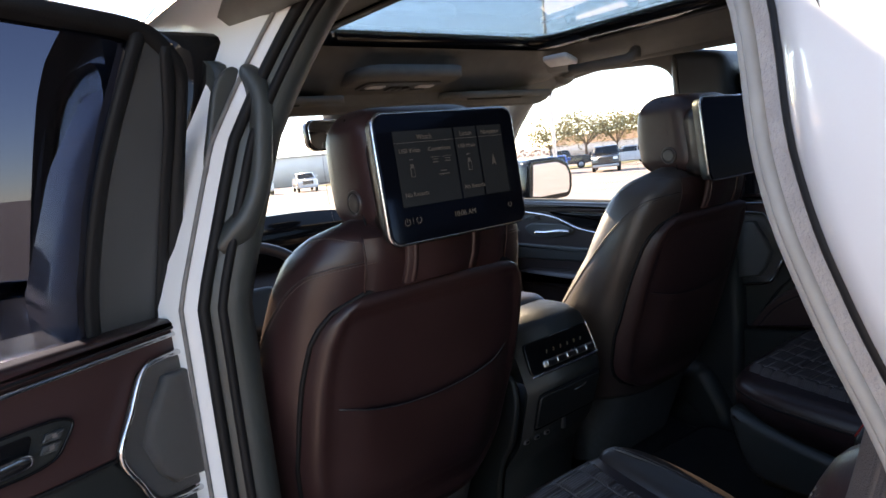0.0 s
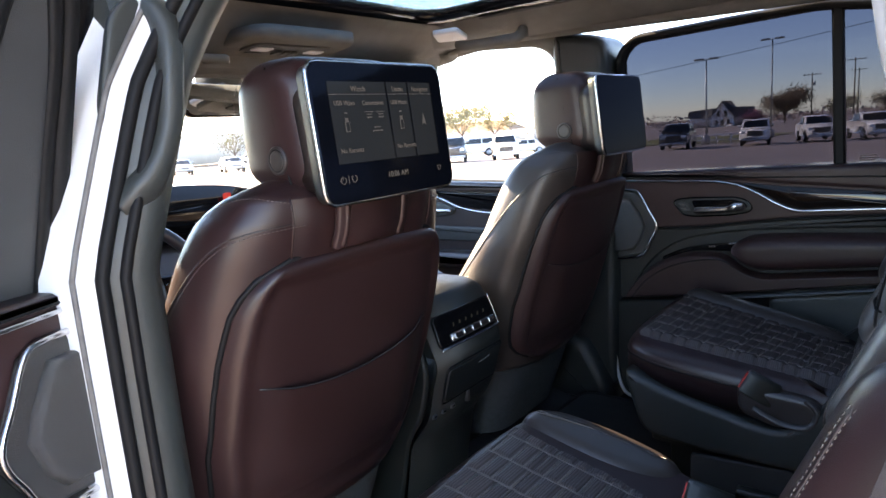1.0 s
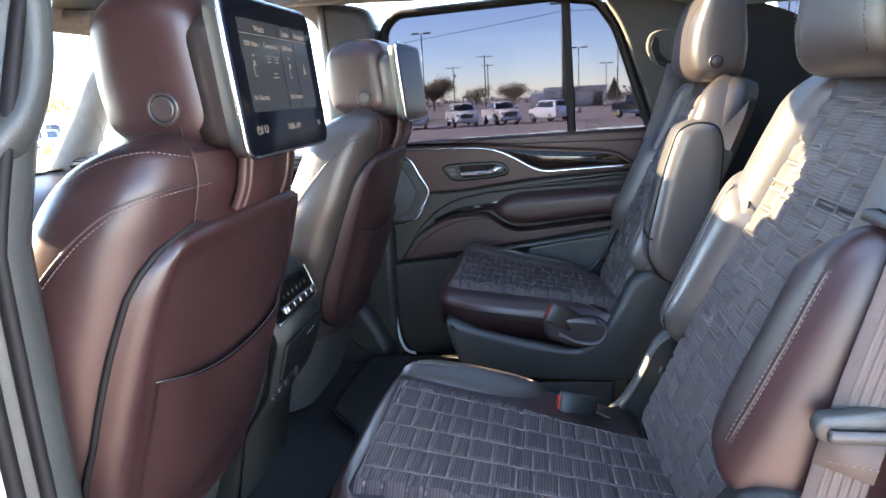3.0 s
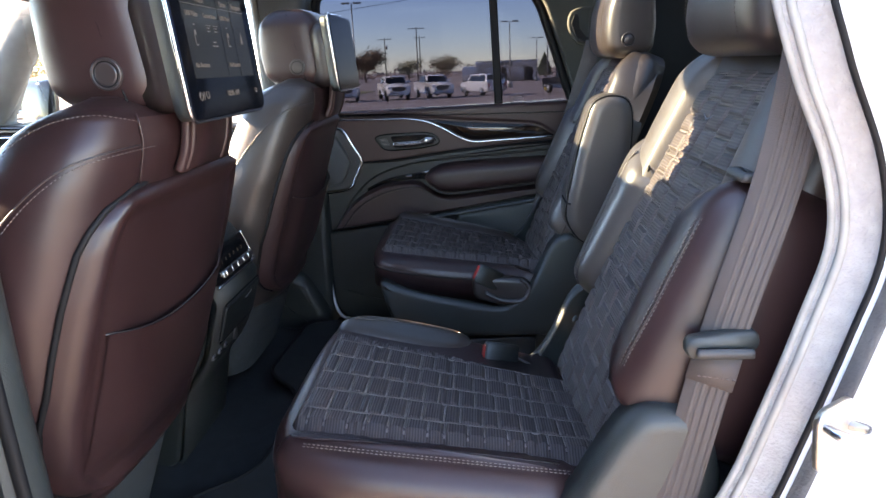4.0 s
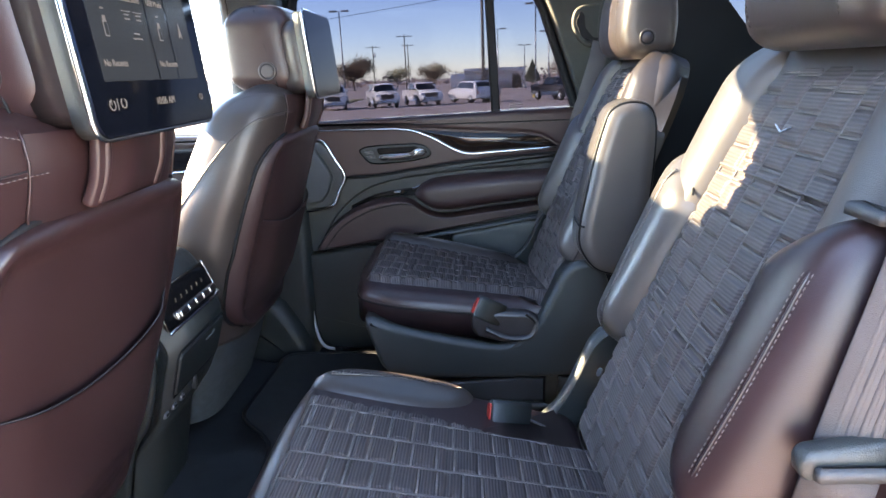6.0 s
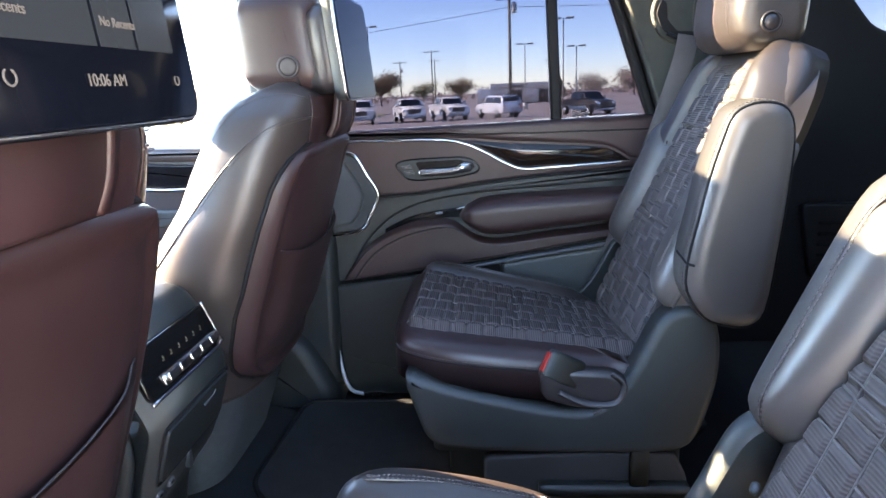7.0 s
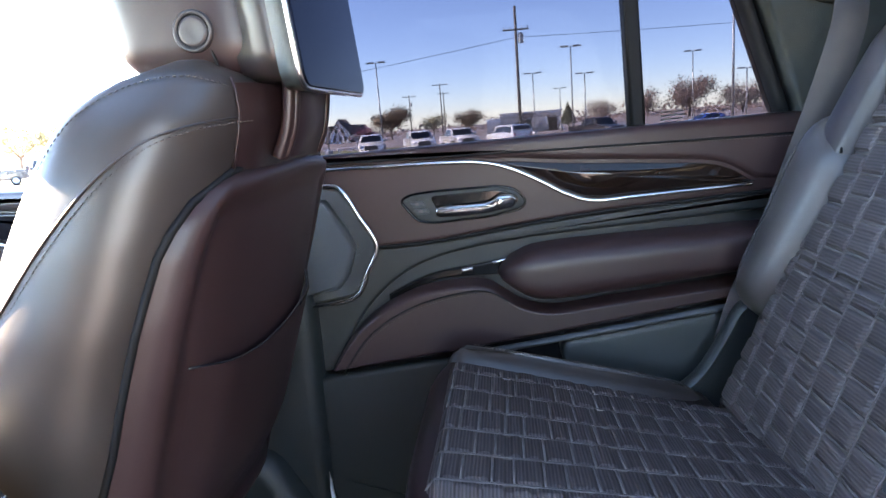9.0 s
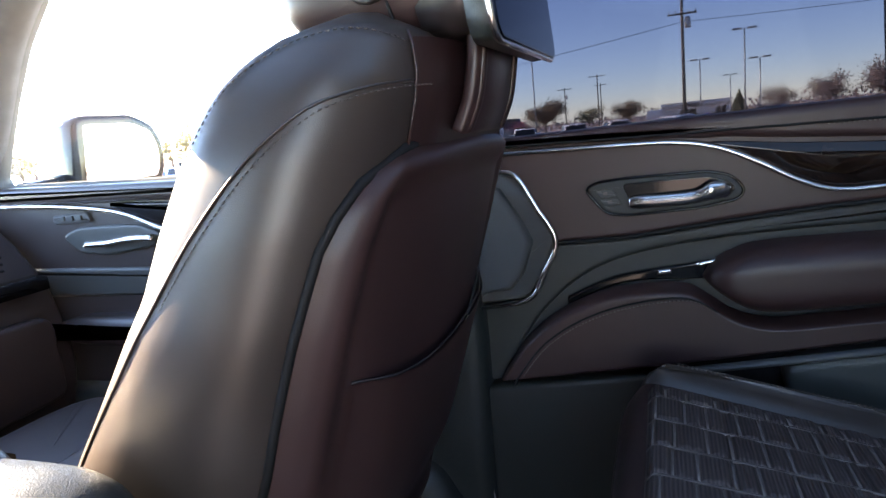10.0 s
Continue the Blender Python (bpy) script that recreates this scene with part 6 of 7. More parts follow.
def front_door(s):
    X = lambda x: CX + s * (x - CX)
    to = lambda u, v, w: Vector((X(0.835 - w), u, v))
    d = thing("door_3" if s > 0 else "door_4", (X(0.83), 1.8, 0.6), "closed front car door with dark leather trim and clear window", "car door", kind="structure")
    part("outer_panel", pad(corners([(1.33, 1.30), (2.45, 1.30), (2.50, 0.56), (1.40, 0.56)], 0.05), 0.16, 0.03, lambda u, v, w: to(u, v, w - 0.165)), PAINT, d, "white outer skin")
    part("trim", pad(corners([(1.33, 1.30), (2.42, 1.325), (2.45, 0.60), (1.42, 0.60)], 0.03), 0.03, 0.01, to), LEATHER_DARK, d, "dark leather inner trim")
    part("sill_roll", pad(corners([(1.33, 1.27), (1.33, 1.305), (2.42, 1.335), (2.42, 1.295)], 0.008), 0.05, 0.012, to), LEATHER_DARK, d, "dark top roll")
    part("chrome_strip", tube(curve([to(2.30, 1.290, 0.046), to(2.15, 1.288, 0.046), to(1.99, 1.276, 0.046), to(1.88, 1.258, 0.046), to(1.76, 1.216, 0.046), to(1.60, 1.20, 0.046), to(1.36, 1.21, 0.046)], 6), 0.005, 8), CHROME, d, "satin chrome strip")
    part("gloss_insert", pad(corners([(1.93, 1.283), (1.86, 1.250), (1.76, 1.222), (1.60, 1.205), (1.40, 1.215), (1.45, 1.262)], 0.02), 0.042, 0.004, to), PIANO, d, "gloss insert")
    part("channel", pad(corners([(2.30, 1.15), (1.36, 1.14), (1.36, 1.10), (1.80, 1.085), (2.25, 1.08)], 0.02), 0.036, 0.008, to), PLASTIC, d)
    bez = part("handle_bezel", pad(corners([(2.07, 1.218), (2.02, 1.236), (1.86, 1.236), (1.80, 1.214), (1.82, 1.190), (1.95, 1.172), (2.03, 1.180)], 0.02), 0.040, 0.005, to), PLASTIC, d, "charcoal handle surround")
    part("lever", tube(curve([to(2.00, 1.200, 0.046), to(1.93, 1.203, 0.052), to(1.87, 1.210, 0.056), to(1.82, 1.208, 0.046)], 6), 0.0085, 10, flat=0.6), CHROME, bez, "satin chrome lever")
    mem = part("memory_switch", pad(corners([(2.085, 1.243), (2.09, 1.262), (1.99, 1.268), (1.98, 1.246)], 0.008), 0.038, 0.004, to), PLASTIC_GREY, d, "seat memory switches")
    for k in range(3):
        part("switch_key", pad(rounded(0.018, 0.010, 0.002), 0.004, 0.001, lambda u, v, w, k=k: to(2.06 - 0.024 * k + u, 1.256 + v, 0.038 + w)), PLASTIC, mem)
    part("armrest", pad(corners([(1.45, 1.06), (2.05, 1.045), (2.15, 1.02), (2.05, 0.985), (1.45, 0.99)], 0.025), 0.085, 0.025, to), LEATHER_DARK, d, "padded armrest")
    part("pocket", pad(corners([(1.50, 0.90), (2.30, 0.88), (2.30, 0.66), (1.55, 0.64)], 0.05), 0.06, 0.02, to), PLASTIC, d)
    line_ = corners([(1.345, 1.31), (1.338, 1.69), (1.36, 1.738), (1.42, 1.765), (1.65, 1.782), (1.85, 1.762), (1.975, 1.712), (2.08, 1.615), (2.17, 1.50), (2.28, 1.335)], 0.03)
    fr = lambda ring, w: [to(u, v, w + 0.12 * max(0, v - 1.32)) for u, v in ring]
    part("window_frame", loft([fr(line_, -0.03), fr(line_, 0.010), fr(inset(line_, -0.012), 0.018), fr(inset(line_, -0.075), 0.018), fr(inset(line_, -0.08), -0.04)], cap=False), HEADLINER, d, "dark window surround")
    part("glass_panel", pad(inset(line_, -0.01), 0.004, 0.001, lambda u, v, w: to(u, v, w - 0.015 + 0.12 * max(0, v - 1.32))), CLEAR, d, "clear door glass", smooth=False)
    return d


for s in (-1, 1):
    front_door(s)


def side_mirror(s):
    X = lambda x: CX + s * (x - CX)
    m = thing("side_mirror", (X(1.0), 2.2, 1.35), "black and white door mirror with a rounded housing", "mirror", group="door mirrors")
    out = corners([(0.99, 1.300), (1.005, 1.470), (1.03, 1.485), (1.18, 1.485), (1.245, 1.455), (1.27, 1.40), (1.265, 1.330), (1.24, 1.292), (1.06, 1.288)], 0.02)
    to = lambda u, v, w: Vector((X(u), 2.21 + 0.10 * (u - 1.0) * -1 - w, v))
    part("housing", pad(out, 0.13, 0.012, lambda u, v, w: to(u, v, w - 0.13), rb=0.05), PIANO, m, "gloss black housing")
    part("mirror_glass", pad(inset(out, 0.024), 0.003, 0.001, lambda u, v, w: to(u, v, w - 0.001)), material("mirror_silver", (0.85, 0.87, 0.88), 0.02, metal=1.0, vary=0.01, rvary=0.01), m, "reflecting glass", smooth=False)
    part("foot", tube([(X(0.86), 2.25, 1.30), (X(1.02), 2.27, 1.32)], 0.03, 10), PIANO, m)
    return m


for s in (-1, 1):
    side_mirror(s)


def overhead():
    o = thing("overhead_console", (CX, 1.85, 1.75), "grey overhead console with lamps and switches", "console")
    to = lambda u, v, w: Vector((CX + u, v, 1.792 - w - 0.08 * (v - 1.62)))
    part("body", pad(corners([(-0.17, 1.60), (0.17, 1.60), (0.19, 1.72), (0.16, 1.86), (-0.16, 1.86), (-0.19, 1.72)], 0.06), 0.030, 0.012, to), HEADLINER, o, "grey moulded housing")
    p = part("switch_panel", pad(corners([(-0.13, 1.66), (0.13, 1.66), (0.13, 1.78), (-0.13, 1.78)], 0.03), 0.006, 0.003, lambda u, v, w: to(u, v, w + 0.029)), PLASTIC_GREY, o)
    for u in (-0.085, 0.085):
        part("lamp_lens", pad(rounded(0.055, 0.034, 0.008), 0.004, 0.001, lambda a, b, w, u=u: to(u + a, 1.70 + b, 0.034 + w)), WHITE_PRINT, p, "pale reading lamp lens")
        part("lamp_switch", pad(rounded(0.05, 0.022, 0.006), 0.004, 0.001, lambda a, b, w, u=u: to(u + a, 1.745 + b, 0.034 + w)), PLASTIC, p)
    for u in (-0.025, 0.0, 0.025):
        part("switch", pad(rounded(0.02, 0.035, 0.006), 0.007, 0.002, lambda a, b, w, u=u: to(u + a, 1.72 + b, 0.034 + w)), PLASTIC, p)
    for s in (-1, 1):
        v = thing("sun_visor", (CX + s * 0.40, 1.76, 1.745), "grey cloth sun visor folded up", "sun visor", group="sun visors")
        m = Matrix.Translation((CX + s * 0.40, 1.74, 1.735)) @ Euler((radians(6), 0, 0)).to_matrix().to_4x4()
        part("panel", pad(rounded(0.40, 0.17, 0.03), 0.020, 0.008, by(m @ Matrix.Translation((0, 0, -0.02))), rb=0.008), HEADLINER, v)
        part("mirror_cover", pad(rounded(0.17, 0.09, 0.012), 0.005, 0.002, lambda u, v_, w, m=m: m @ Vector((u, v_, -0.02 - w))), PILLAR_CLOTH, v)
        part("hinge_rod", tube([m @ Vector((-0.19, 0.088, -0.01)), m @ Vector((0.19, 0.088, -0.01))], 0.005, 8), PLASTIC, v)
    r = thing("rear_view_mirror", (CX, 1.95, 1.66), "frameless interior rear-view mirror on a short stalk", "mirror")
    m = Matrix.Translation((CX - 0.07, 1.93, 1.645)) @ Euler((radians(84), 0, radians(12))).to_matrix().to_4x4()
    part("case", pad(rounded(0.27, 0.092, 0.03), 0.022, 0.008, by(m @ Matrix.Translation((0, 0, -0.02)))), PIANO, r, "black mirror case")
    part("mirror_glass", pad(rounded(0.262, 0.084, 0.028), 0.002, 0.0006, by(m @ Matrix.Translation((0, 0, 0.002)))), bpy.data.materials["mirror_silver"], r, "reflecting glass", smooth=False)
    part("stalk", tube(curve([(CX - 0.05, 1.95, 1.66), (CX - 0.02, 1.99, 1.70), (CX, 1.99, 1.745)], 4), 0.015, 10), PLASTIC, r)
    part("sensor_box", box((CX, 2.02, 1.715), (0.13, 0.10, 0.09), 0.03), PLASTIC, r)
    return o


overhead()


# ---- outside: parked vehicles ----
def car_paint(name, c, rough=0.25):
    return material(name, c, rough, vary=0.05, scale=1.5, coat=0.7, rvary=0.05)


CAR_WHITE, CAR_BLACK = car_paint("car_white", (0.75, 0.75, 0.75)), car_paint("car_black", (0.02, 0.022, 0.028))
CAR_BLUE, CAR_RED, CAR_SILVER, CAR_MAROON = car_paint("car_blue", (0.02, 0.10, 0.45)), car_paint("car_red", (0.40, 0.03, 0.03)), car_paint("car_silver", (0.42, 0.44, 0.47)), car_paint("car_maroon", (0.10, 0.02, 0.025))
CAR_GLASS = material("car_glass", (0.012, 0.014, 0.016), 0.06, vary=0.05, scale=2, rvary=0.02)
LAMP = material("lamp_lens", (0.75, 0.78, 0.80), 0.1, vary=0.05, scale=9)
TAIL = material("tail_lens", (0.40, 0.02, 0.02), 0.15, vary=0.05, scale=9)
PROFILE = {
    "pickup": (2.0, [(-2.9, 0.55), (-2.95, 0.75), (-2.95, 1.18), (-2.85, 1.30), (-0.95, 1.32), (-0.90, 1.35), (-0.72, 1.86), (-0.55, 1.93), (0.55, 1.93), (0.72, 1.88), (1.35, 1.36), (1.50, 1.30), (2.70, 1.22), (2.90, 1.10), (2.95, 0.70), (2.85, 0.50), (2.40, 0.45), (-2.4, 0.45)], (-0.80, 0.60, 1.36, 1.84), 1.30),
    "suv": (1.95, [(-2.45, 0.5), (-2.5, 0.75), (-2.45, 1.15), (-2.35, 1.40), (-2.15, 1.80), (-2.0, 1.90), (0.35, 1.90), (0.55, 1.85), (1.15, 1.30), (1.30, 1.24), (2.30, 1.12), (2.48, 0.95), (2.5, 0.65), (2.4, 0.42), (2.0, 0.40), (-2.1, 0.40)], (-2.10, 0.45, 1.30, 1.78), 1.22),
    "sedan": (1.82, [(-2.3, 0.45), (-2.35, 0.75), (-2.25, 1.02), (-1.70, 1.06), (-1.05, 1.40), (-0.75, 1.46), (0.20, 1.46), (0.45, 1.40), (1.15, 1.00), (2.10, 0.86), (2.33, 0.70), (2.3, 0.40), (1.9, 0.32), (-1.9, 0.32)], (-1.10, 0.50, 1.02, 1.38), 0.98),
}


def vehicle(kind, at, heading, paint, label):
    """A parked vehicle; heading: degrees by which its nose turns left from +x."""
    W, prof, (g0, g1, zb, zt), hood = PROFILE[kind]
    v = thing("parked_" + {"pickup": "pickup_truck", "suv": "suv", "sedan": "sedan"}[kind], at, label, {"pickup": "pickup truck", "suv": "suv", "sedan": "car"}[kind], group="parked vehicles")
    m = Matrix.Translation(at) @ Matrix.Rotation(radians(heading), 4, 'Z')
    hw = W / 2

    def to(u, z, w):
        return m @ Vector((u, (w - hw) * (1 - 0.16 * max(0.0, z - hood) / 0.7), z))
    part("body", pad(corners(prof, 0.09), W, 0.10, to, rb=0.10), paint, v, "painted body")
    # glass: sides, front, rear
    for s in (-1, 1):
        seg = [(g0, (g0 + g1) / 2 - 0.03), ((g0 + g1) / 2 + 0.03, g1)]
        for a, b in seg:
            q = [(a + 0.05, zb), (b - (0.0 if b < g1 else -0.30), zb), (b - (0.0 if b < g1 else 0.02), zt), (a + (0.18 if a == g0 else 0.05), zt)]
            part("side_window", pad(corners(q, 0.05), 0.012, 0.004, lambda u, z, w, s=s: m @ Vector((u, s * (hw * (1 - 0.16 * max(0, z - hood) / 0.7) + 0.004 + w), z))), CAR_GLASS, v, smooth=False)
    tops = {"pickup": ((0.76, 1.84), (1.33, 1.38)), "suv": ((0.59, 1.81), (1.13, 1.33)), "sedan": ((0.49, 1.375), (1.10, 1.03))}[kind]
    backs = {"pickup": ((-0.735, 1.82), (-0.885, 1.40)), "suv": ((-2.18, 1.78), (-2.34, 1.44)), "sedan": ((-1.09, 1.375), (-1.62, 1.10))}[kind]
    for n, (a, b), sg in (("windscreen", tops, 1), ("rear_window", backs, -1)):
        wa, wb = hw * 0.74, hw * 0.84
        nrm = Vector((abs(b[1] - a[1]), 0, abs(b[0] - a[0]))).normalized()
        nrm.x *= sg
        bm = bmesh.new()
        add_rings(bm, [[m @ (Vector((x, y, z)) + nrm * h) for x, y, z in ((a[0], -wa, a[1]), (a[0], wa, a[1]), (b[0], wb, b[1]), (b[0], -wb, b[1]))] for h in (0.0, 0.025)])
        part(n, bm, CAR_GLASS, v, smooth=False)
    # wheels
    wr = 0.40 if kind != "sedan" else 0.33
    wb_ = {"pickup": 1.85, "suv": 1.48, "sedan": 1.40}[kind]
    for sx in (-1, 1):
        for sy in (-1, 1):
            mm = m @ Matrix.Translation((sx * wb_, sy * (hw - 0.10), wr)) @ Matrix.Rotation(radians(90), 4, 'X')
            wh = part("wheel", lathe([(wr * 0.5, -0.12), (wr * 0.93, -0.12), (wr, -0.08), (wr, 0.08), (wr * 0.93, 0.12), (wr * 0.5, 0.12)], mm, 20), RUBBER, v)
            part("rim", lathe([(wr * 0.62, -0.125), (wr * 0.58, -0.10), (wr * 0.2, -0.115), (wr * 0.2, 0.115), (wr * 0.58, 0.10), (wr * 0.62, 0.125)], mm, 16), CAR_SILVER, wh)
    nose, tail = max(p[0] for p in prof), min(p[0] for p in prof)
    zl = hood - 0.26
    part("grille", pad(rounded(W * 0.52, 0.36 if kind != "sedan" else 0.16, 0.05), 0.05, 0.01, lambda u, z, w: m @ Vector((nose - 0.02 + w, u, zl - 0.08 + z))), CAR_BLACK, v, "dark grille")
    part("bumper", box(m @ Vector((nose - 0.02, 0, 0.52)), (0.14, W * 0.94, 0.20), 0.05, m.to_3x3().to_4x4()), CAR_SILVER if kind == "pickup" else paint, v)
    for s in (-1, 1):
        part("headlight", pad(rounded(0.34, 0.20, 0.05), 0.04, 0.01, lambda u, z, w, s=s: m @ Vector((nose - 0.05 + w, s * (hw - 0.28) + u, zl + z))), LAMP, v, "clear headlight")
        part("tail_lamp", pad(rounded(0.18, 0.36, 0.04), 0.04, 0.01, lambda u, z, w, s=s: m @ Vector((tail + 0.04 - w, s * (hw - 0.16) + u, hood - 0.22 + z))), TAIL, v, "red tail lamp")
        part("door_mirror", box(m @ Vector(((1.15 if kind != "sedan" else 0.75), s * (hw + 0.12), hood + 0.16)), (0.12, 0.22, 0.20), 0.04, m.to_3x3().to_4x4()), paint, v)
    part("plate", pad(rounded(0.32, 0.16, 0.01), 0.02, 0.004, lambda u, z, w: m @ Vector((tail + 0.01 - w, u, 0.80 + z))), CAR_SILVER, v, smooth=False)
    return v


def spot(x, y):
    return (x, y, gz(x, y))


for kind, x, y, hd, paint, label in (
        ("pickup", 53.0, 11.7, 190, CAR_WHITE, "white pickup truck parked facing the lot"),
        ("pickup", 54.5, 7.9, 196, CAR_WHITE, "white crew-cab pickup with a dark grille"),
        ("pickup", 56.0, 4.6, 200, CAR_WHITE, "white pickup truck with a large grille"),
        ("suv", 57.5, 0.3, 30, CAR_WHITE, "white suv parked with its tail showing"),
        ("pickup", 56.0, -7.2, 205, CAR_BLACK, "dark grey pickup truck standing alone"),
        ("pickup", 50.0, 16.6, 190, CAR_BLACK, "black truck partly behind the others"),
        ("sedan", 70.0, -20.5, 100, CAR_BLUE, "dark blue sedan far off by the trees"),
        ("pickup", 40.0, 31.0, 215, CAR_BLACK, "dark pickup facing the lot"),
        ("suv", 42.5, 27.8, 215, CAR_WHITE, "white suv beside a dark pickup"),
        ("sedan", 38.3, 34.6, 220, CAR_BLUE, "bright blue sports car"),
        ("sedan", 37.5, 38.4, 225, CAR_WHITE, "white sedan in the row"),
        ("pickup", 46.5, 52.0, 120, CAR_MAROON, "dark maroon pickup in the back row"),
        ("pickup", 50.0, 44.0, 130, CAR_BLACK, "black pickup in the back row"),
        ("suv", 53.5, 38.5, 130, CAR_SILVER, "silver suv in the back row"),
        ("sedan", 56.0, 34.0, 130, CAR_SILVER, "silver sedan in the back row"),
        ("suv", 75.0, 40.0, 170, CAR_BLACK, "black suv on the far grass verge"),
        ("pickup", 21.0, 62.0, 250, CAR_BLACK, "black pickup near the front row"),
        ("suv", 25.5, 62.5, 250, CAR_WHITE, "white suv in the front row"),
        ("pickup", 29.5, 61.0, 250, CAR_WHITE, "white pickup in the front row"),
        ("pickup", 27.0, 76.0, 200, CAR_RED, "red pickup in the far row"),
        ("sedan", 33.0, 59.0, 245, CAR_SILVER, "silver sedan in the front row"),
        ("sedan", 36.0, 55.0, 245, CAR_WHITE, "white sedan in the front row"),
        ("sedan", 39.0, 51.0, 240, CAR_SILVER, "silver sedan beside the verge"),
        ("suv", 44.0, 62.0, 200, CAR_WHITE, "white suv behind the front row")):
    vehicle(kind, spot(x, y), hd, paint, label)


# ---- outside: trees, poles, buildings ----
BARK = material("bark", (0.13, 0.10, 0.085), 0.9, vary=0.3, scale=6, bump=0.6, fine=40)
LEAF_OLIVE = material("leaf_olive", (0.20, 0.165, 0.070), 0.8, vary=0.4, scale=1.2)
LEAF_RUST = material("leaf_rust", (0.19, 0.125, 0.075), 0.8, vary=0.4, scale=1.2)
LEAF_DARK = material("leaf_dark", (0.085, 0.100, 0.062), 0.8, vary=0.4, scale=1.2)
LEAF_PINK = material("blossom_pink", (0.38, 0.14, 0.20), 0.8, vary=0.3, scale=1.2)
TWIG = material("bare_twig", (0.24, 0.17, 0.15), 0.9, vary=0.3, scale=2)


def tree(x, y, height, width, leaf, label, seed, dense=900, conic=False):
    rnd = random.Random(seed)
    b = Vector(spot(x, y))
    t = thing("tree", b, label, "tree", group="trees")
    trunk = bmesh.new()
    tips = []
    fork = b + Vector((0, 0, height * 0.28))
    tube(curve([b - Vector((0, 0, 0.3)), b + Vector((rnd.uniform(-.1, .1), 0, height * 0.15)), fork], 3), height * 0.035, 7, bm=trunk, taper=height * 0.024)
    for k in range(7):
        a = 2 * math.pi * k / 7 + rnd.uniform(-0.4, 0.4)
        r = width * 0.5 * rnd.uniform(0.55, 0.95)
        e = fork + Vector((math.cos(a) * r, math.sin(a) * r, height * rnd.uniform(0.22, 0.62)))
        mid = fork.lerp(e, 0.5) + Vector((0, 0, height * 0.06))
        tube(curve([fork, mid, e], 3), height * 0.015, 5, bm=trunk, taper=height * 0.004)
        tips += [e, mid]
        for j in range(3):
            q = mid.lerp(e, rnd.uniform(0.2, 0.9)) + Vector((rnd.uniform(-1, 1), rnd.uniform(-1, 1), rnd.uniform(0.1, 1))) * width * 0.16
            tube([mid.lerp(e, 0.5), q], height * 0.006, 4, bm=trunk, taper=height * 0.002)
            tips.append(q)
    part("trunk", trunk, BARK, t, "branching trunk")
    crown = bmesh.new()
    for k in range(int(dense * 2.6)):
        if conic:
            f = rnd.random() ** 0.7
            a, r = rnd.uniform(0, 6.283), width * 0.5 * (1 - f) * rnd.uniform(0.5, 1.05)
            c = b + Vector((math.cos(a) * r, math.sin(a) * r, height * (0.08 + 0.92 * f)))
        else:
            c = rnd.choice(tips) + Vector((rnd.gauss(0, 1), rnd.gauss(0, 1), rnd.gauss(-0.10, 0.9))) * width * 0.100
        s = height * rnd.uniform(0.018, 0.038)
        u = Vector((rnd.gauss(0, 1), rnd.gauss(0, 1), rnd.gauss(0, 1))).normalized() * s
        v = u.orthogonal().normalized() * s * rnd.uniform(0.4, 0.8)
        n = u.cross(v).normalized() * s * 0.2
        vs = [crown.verts.new(p) for p in (c - u, c + v, c + u, c - v)]
        crown.faces.new(vs)
    part("crown", crown, leaf, t, "loose crown of small leaves", smooth=False, kind="stuff")
    return t


for x, y, h, w, leaf, n, label, conic in (
        (160, 28.3, 7.4, 9.0, LEAF_RUST, 2200, "round russet tree behind the trucks", False), (160, 17.7, 5.0, 6.4, LEAF_OLIVE, 800, "thin olive tree beyond the lot", False),
        (160, 8.6, 5.2, 6.4, LEAF_RUST, 1700, "russet tree beside the office building", False), (160, -15.2, 5.6, 4.4, LEAF_DARK, 1700, "dark upright evergreen beside the building", True),
        (168, 36.5, 3.9, 5.0, LEAF_PINK, 1000, "pink blossoming shrub by the house", False),
        (80, 72, 7.6, 9.0, LEAF_OLIVE, 800, "thinly leaved tree behind the parked row", False), (88, 71, 8.2, 9.5, LEAF_OLIVE, 900, "spreading thinly leaved tree", False),
        (94, 69, 7.8, 9.0, LEAF_OLIVE, 900, "spreading olive tree behind parked cars", False), (100, 66, 7.0, 9.0, LEAF_OLIVE, 800, "spreading olive tree by low roofs", False),
        (74, 96, 6.4, 8.0, LEAF_OLIVE, 520, "sparse tree ahead of the car", False), (86, 108, 6.5, 8.0, LEAF_OLIVE, 520, "sparse tree ahead of the car", False), (62, 92, 6.0, 7.0, LEAF_OLIVE, 420, "sparse tree ahead of the car", False),
        (165, -24, 5.0, 8.0, TWIG, 1200, "bare purplish winter tree", False), (165, -34, 6.6, 9.0, TWIG, 1500, "bare purplish winter tree", False), (165, -45, 8.2, 11.0, TWIG, 1900, "bare purplish winter tree", False), (166, -58, 6.4, 11.0, TWIG, 1700, "bare purplish winter tree", False), (168, -70, 5.6, 11.0, TWIG, 1500, "bare purplish winter tree", False)):
    tree(x, y, h, w, leaf, label, int(x * 7 + y * 3), n, conic)


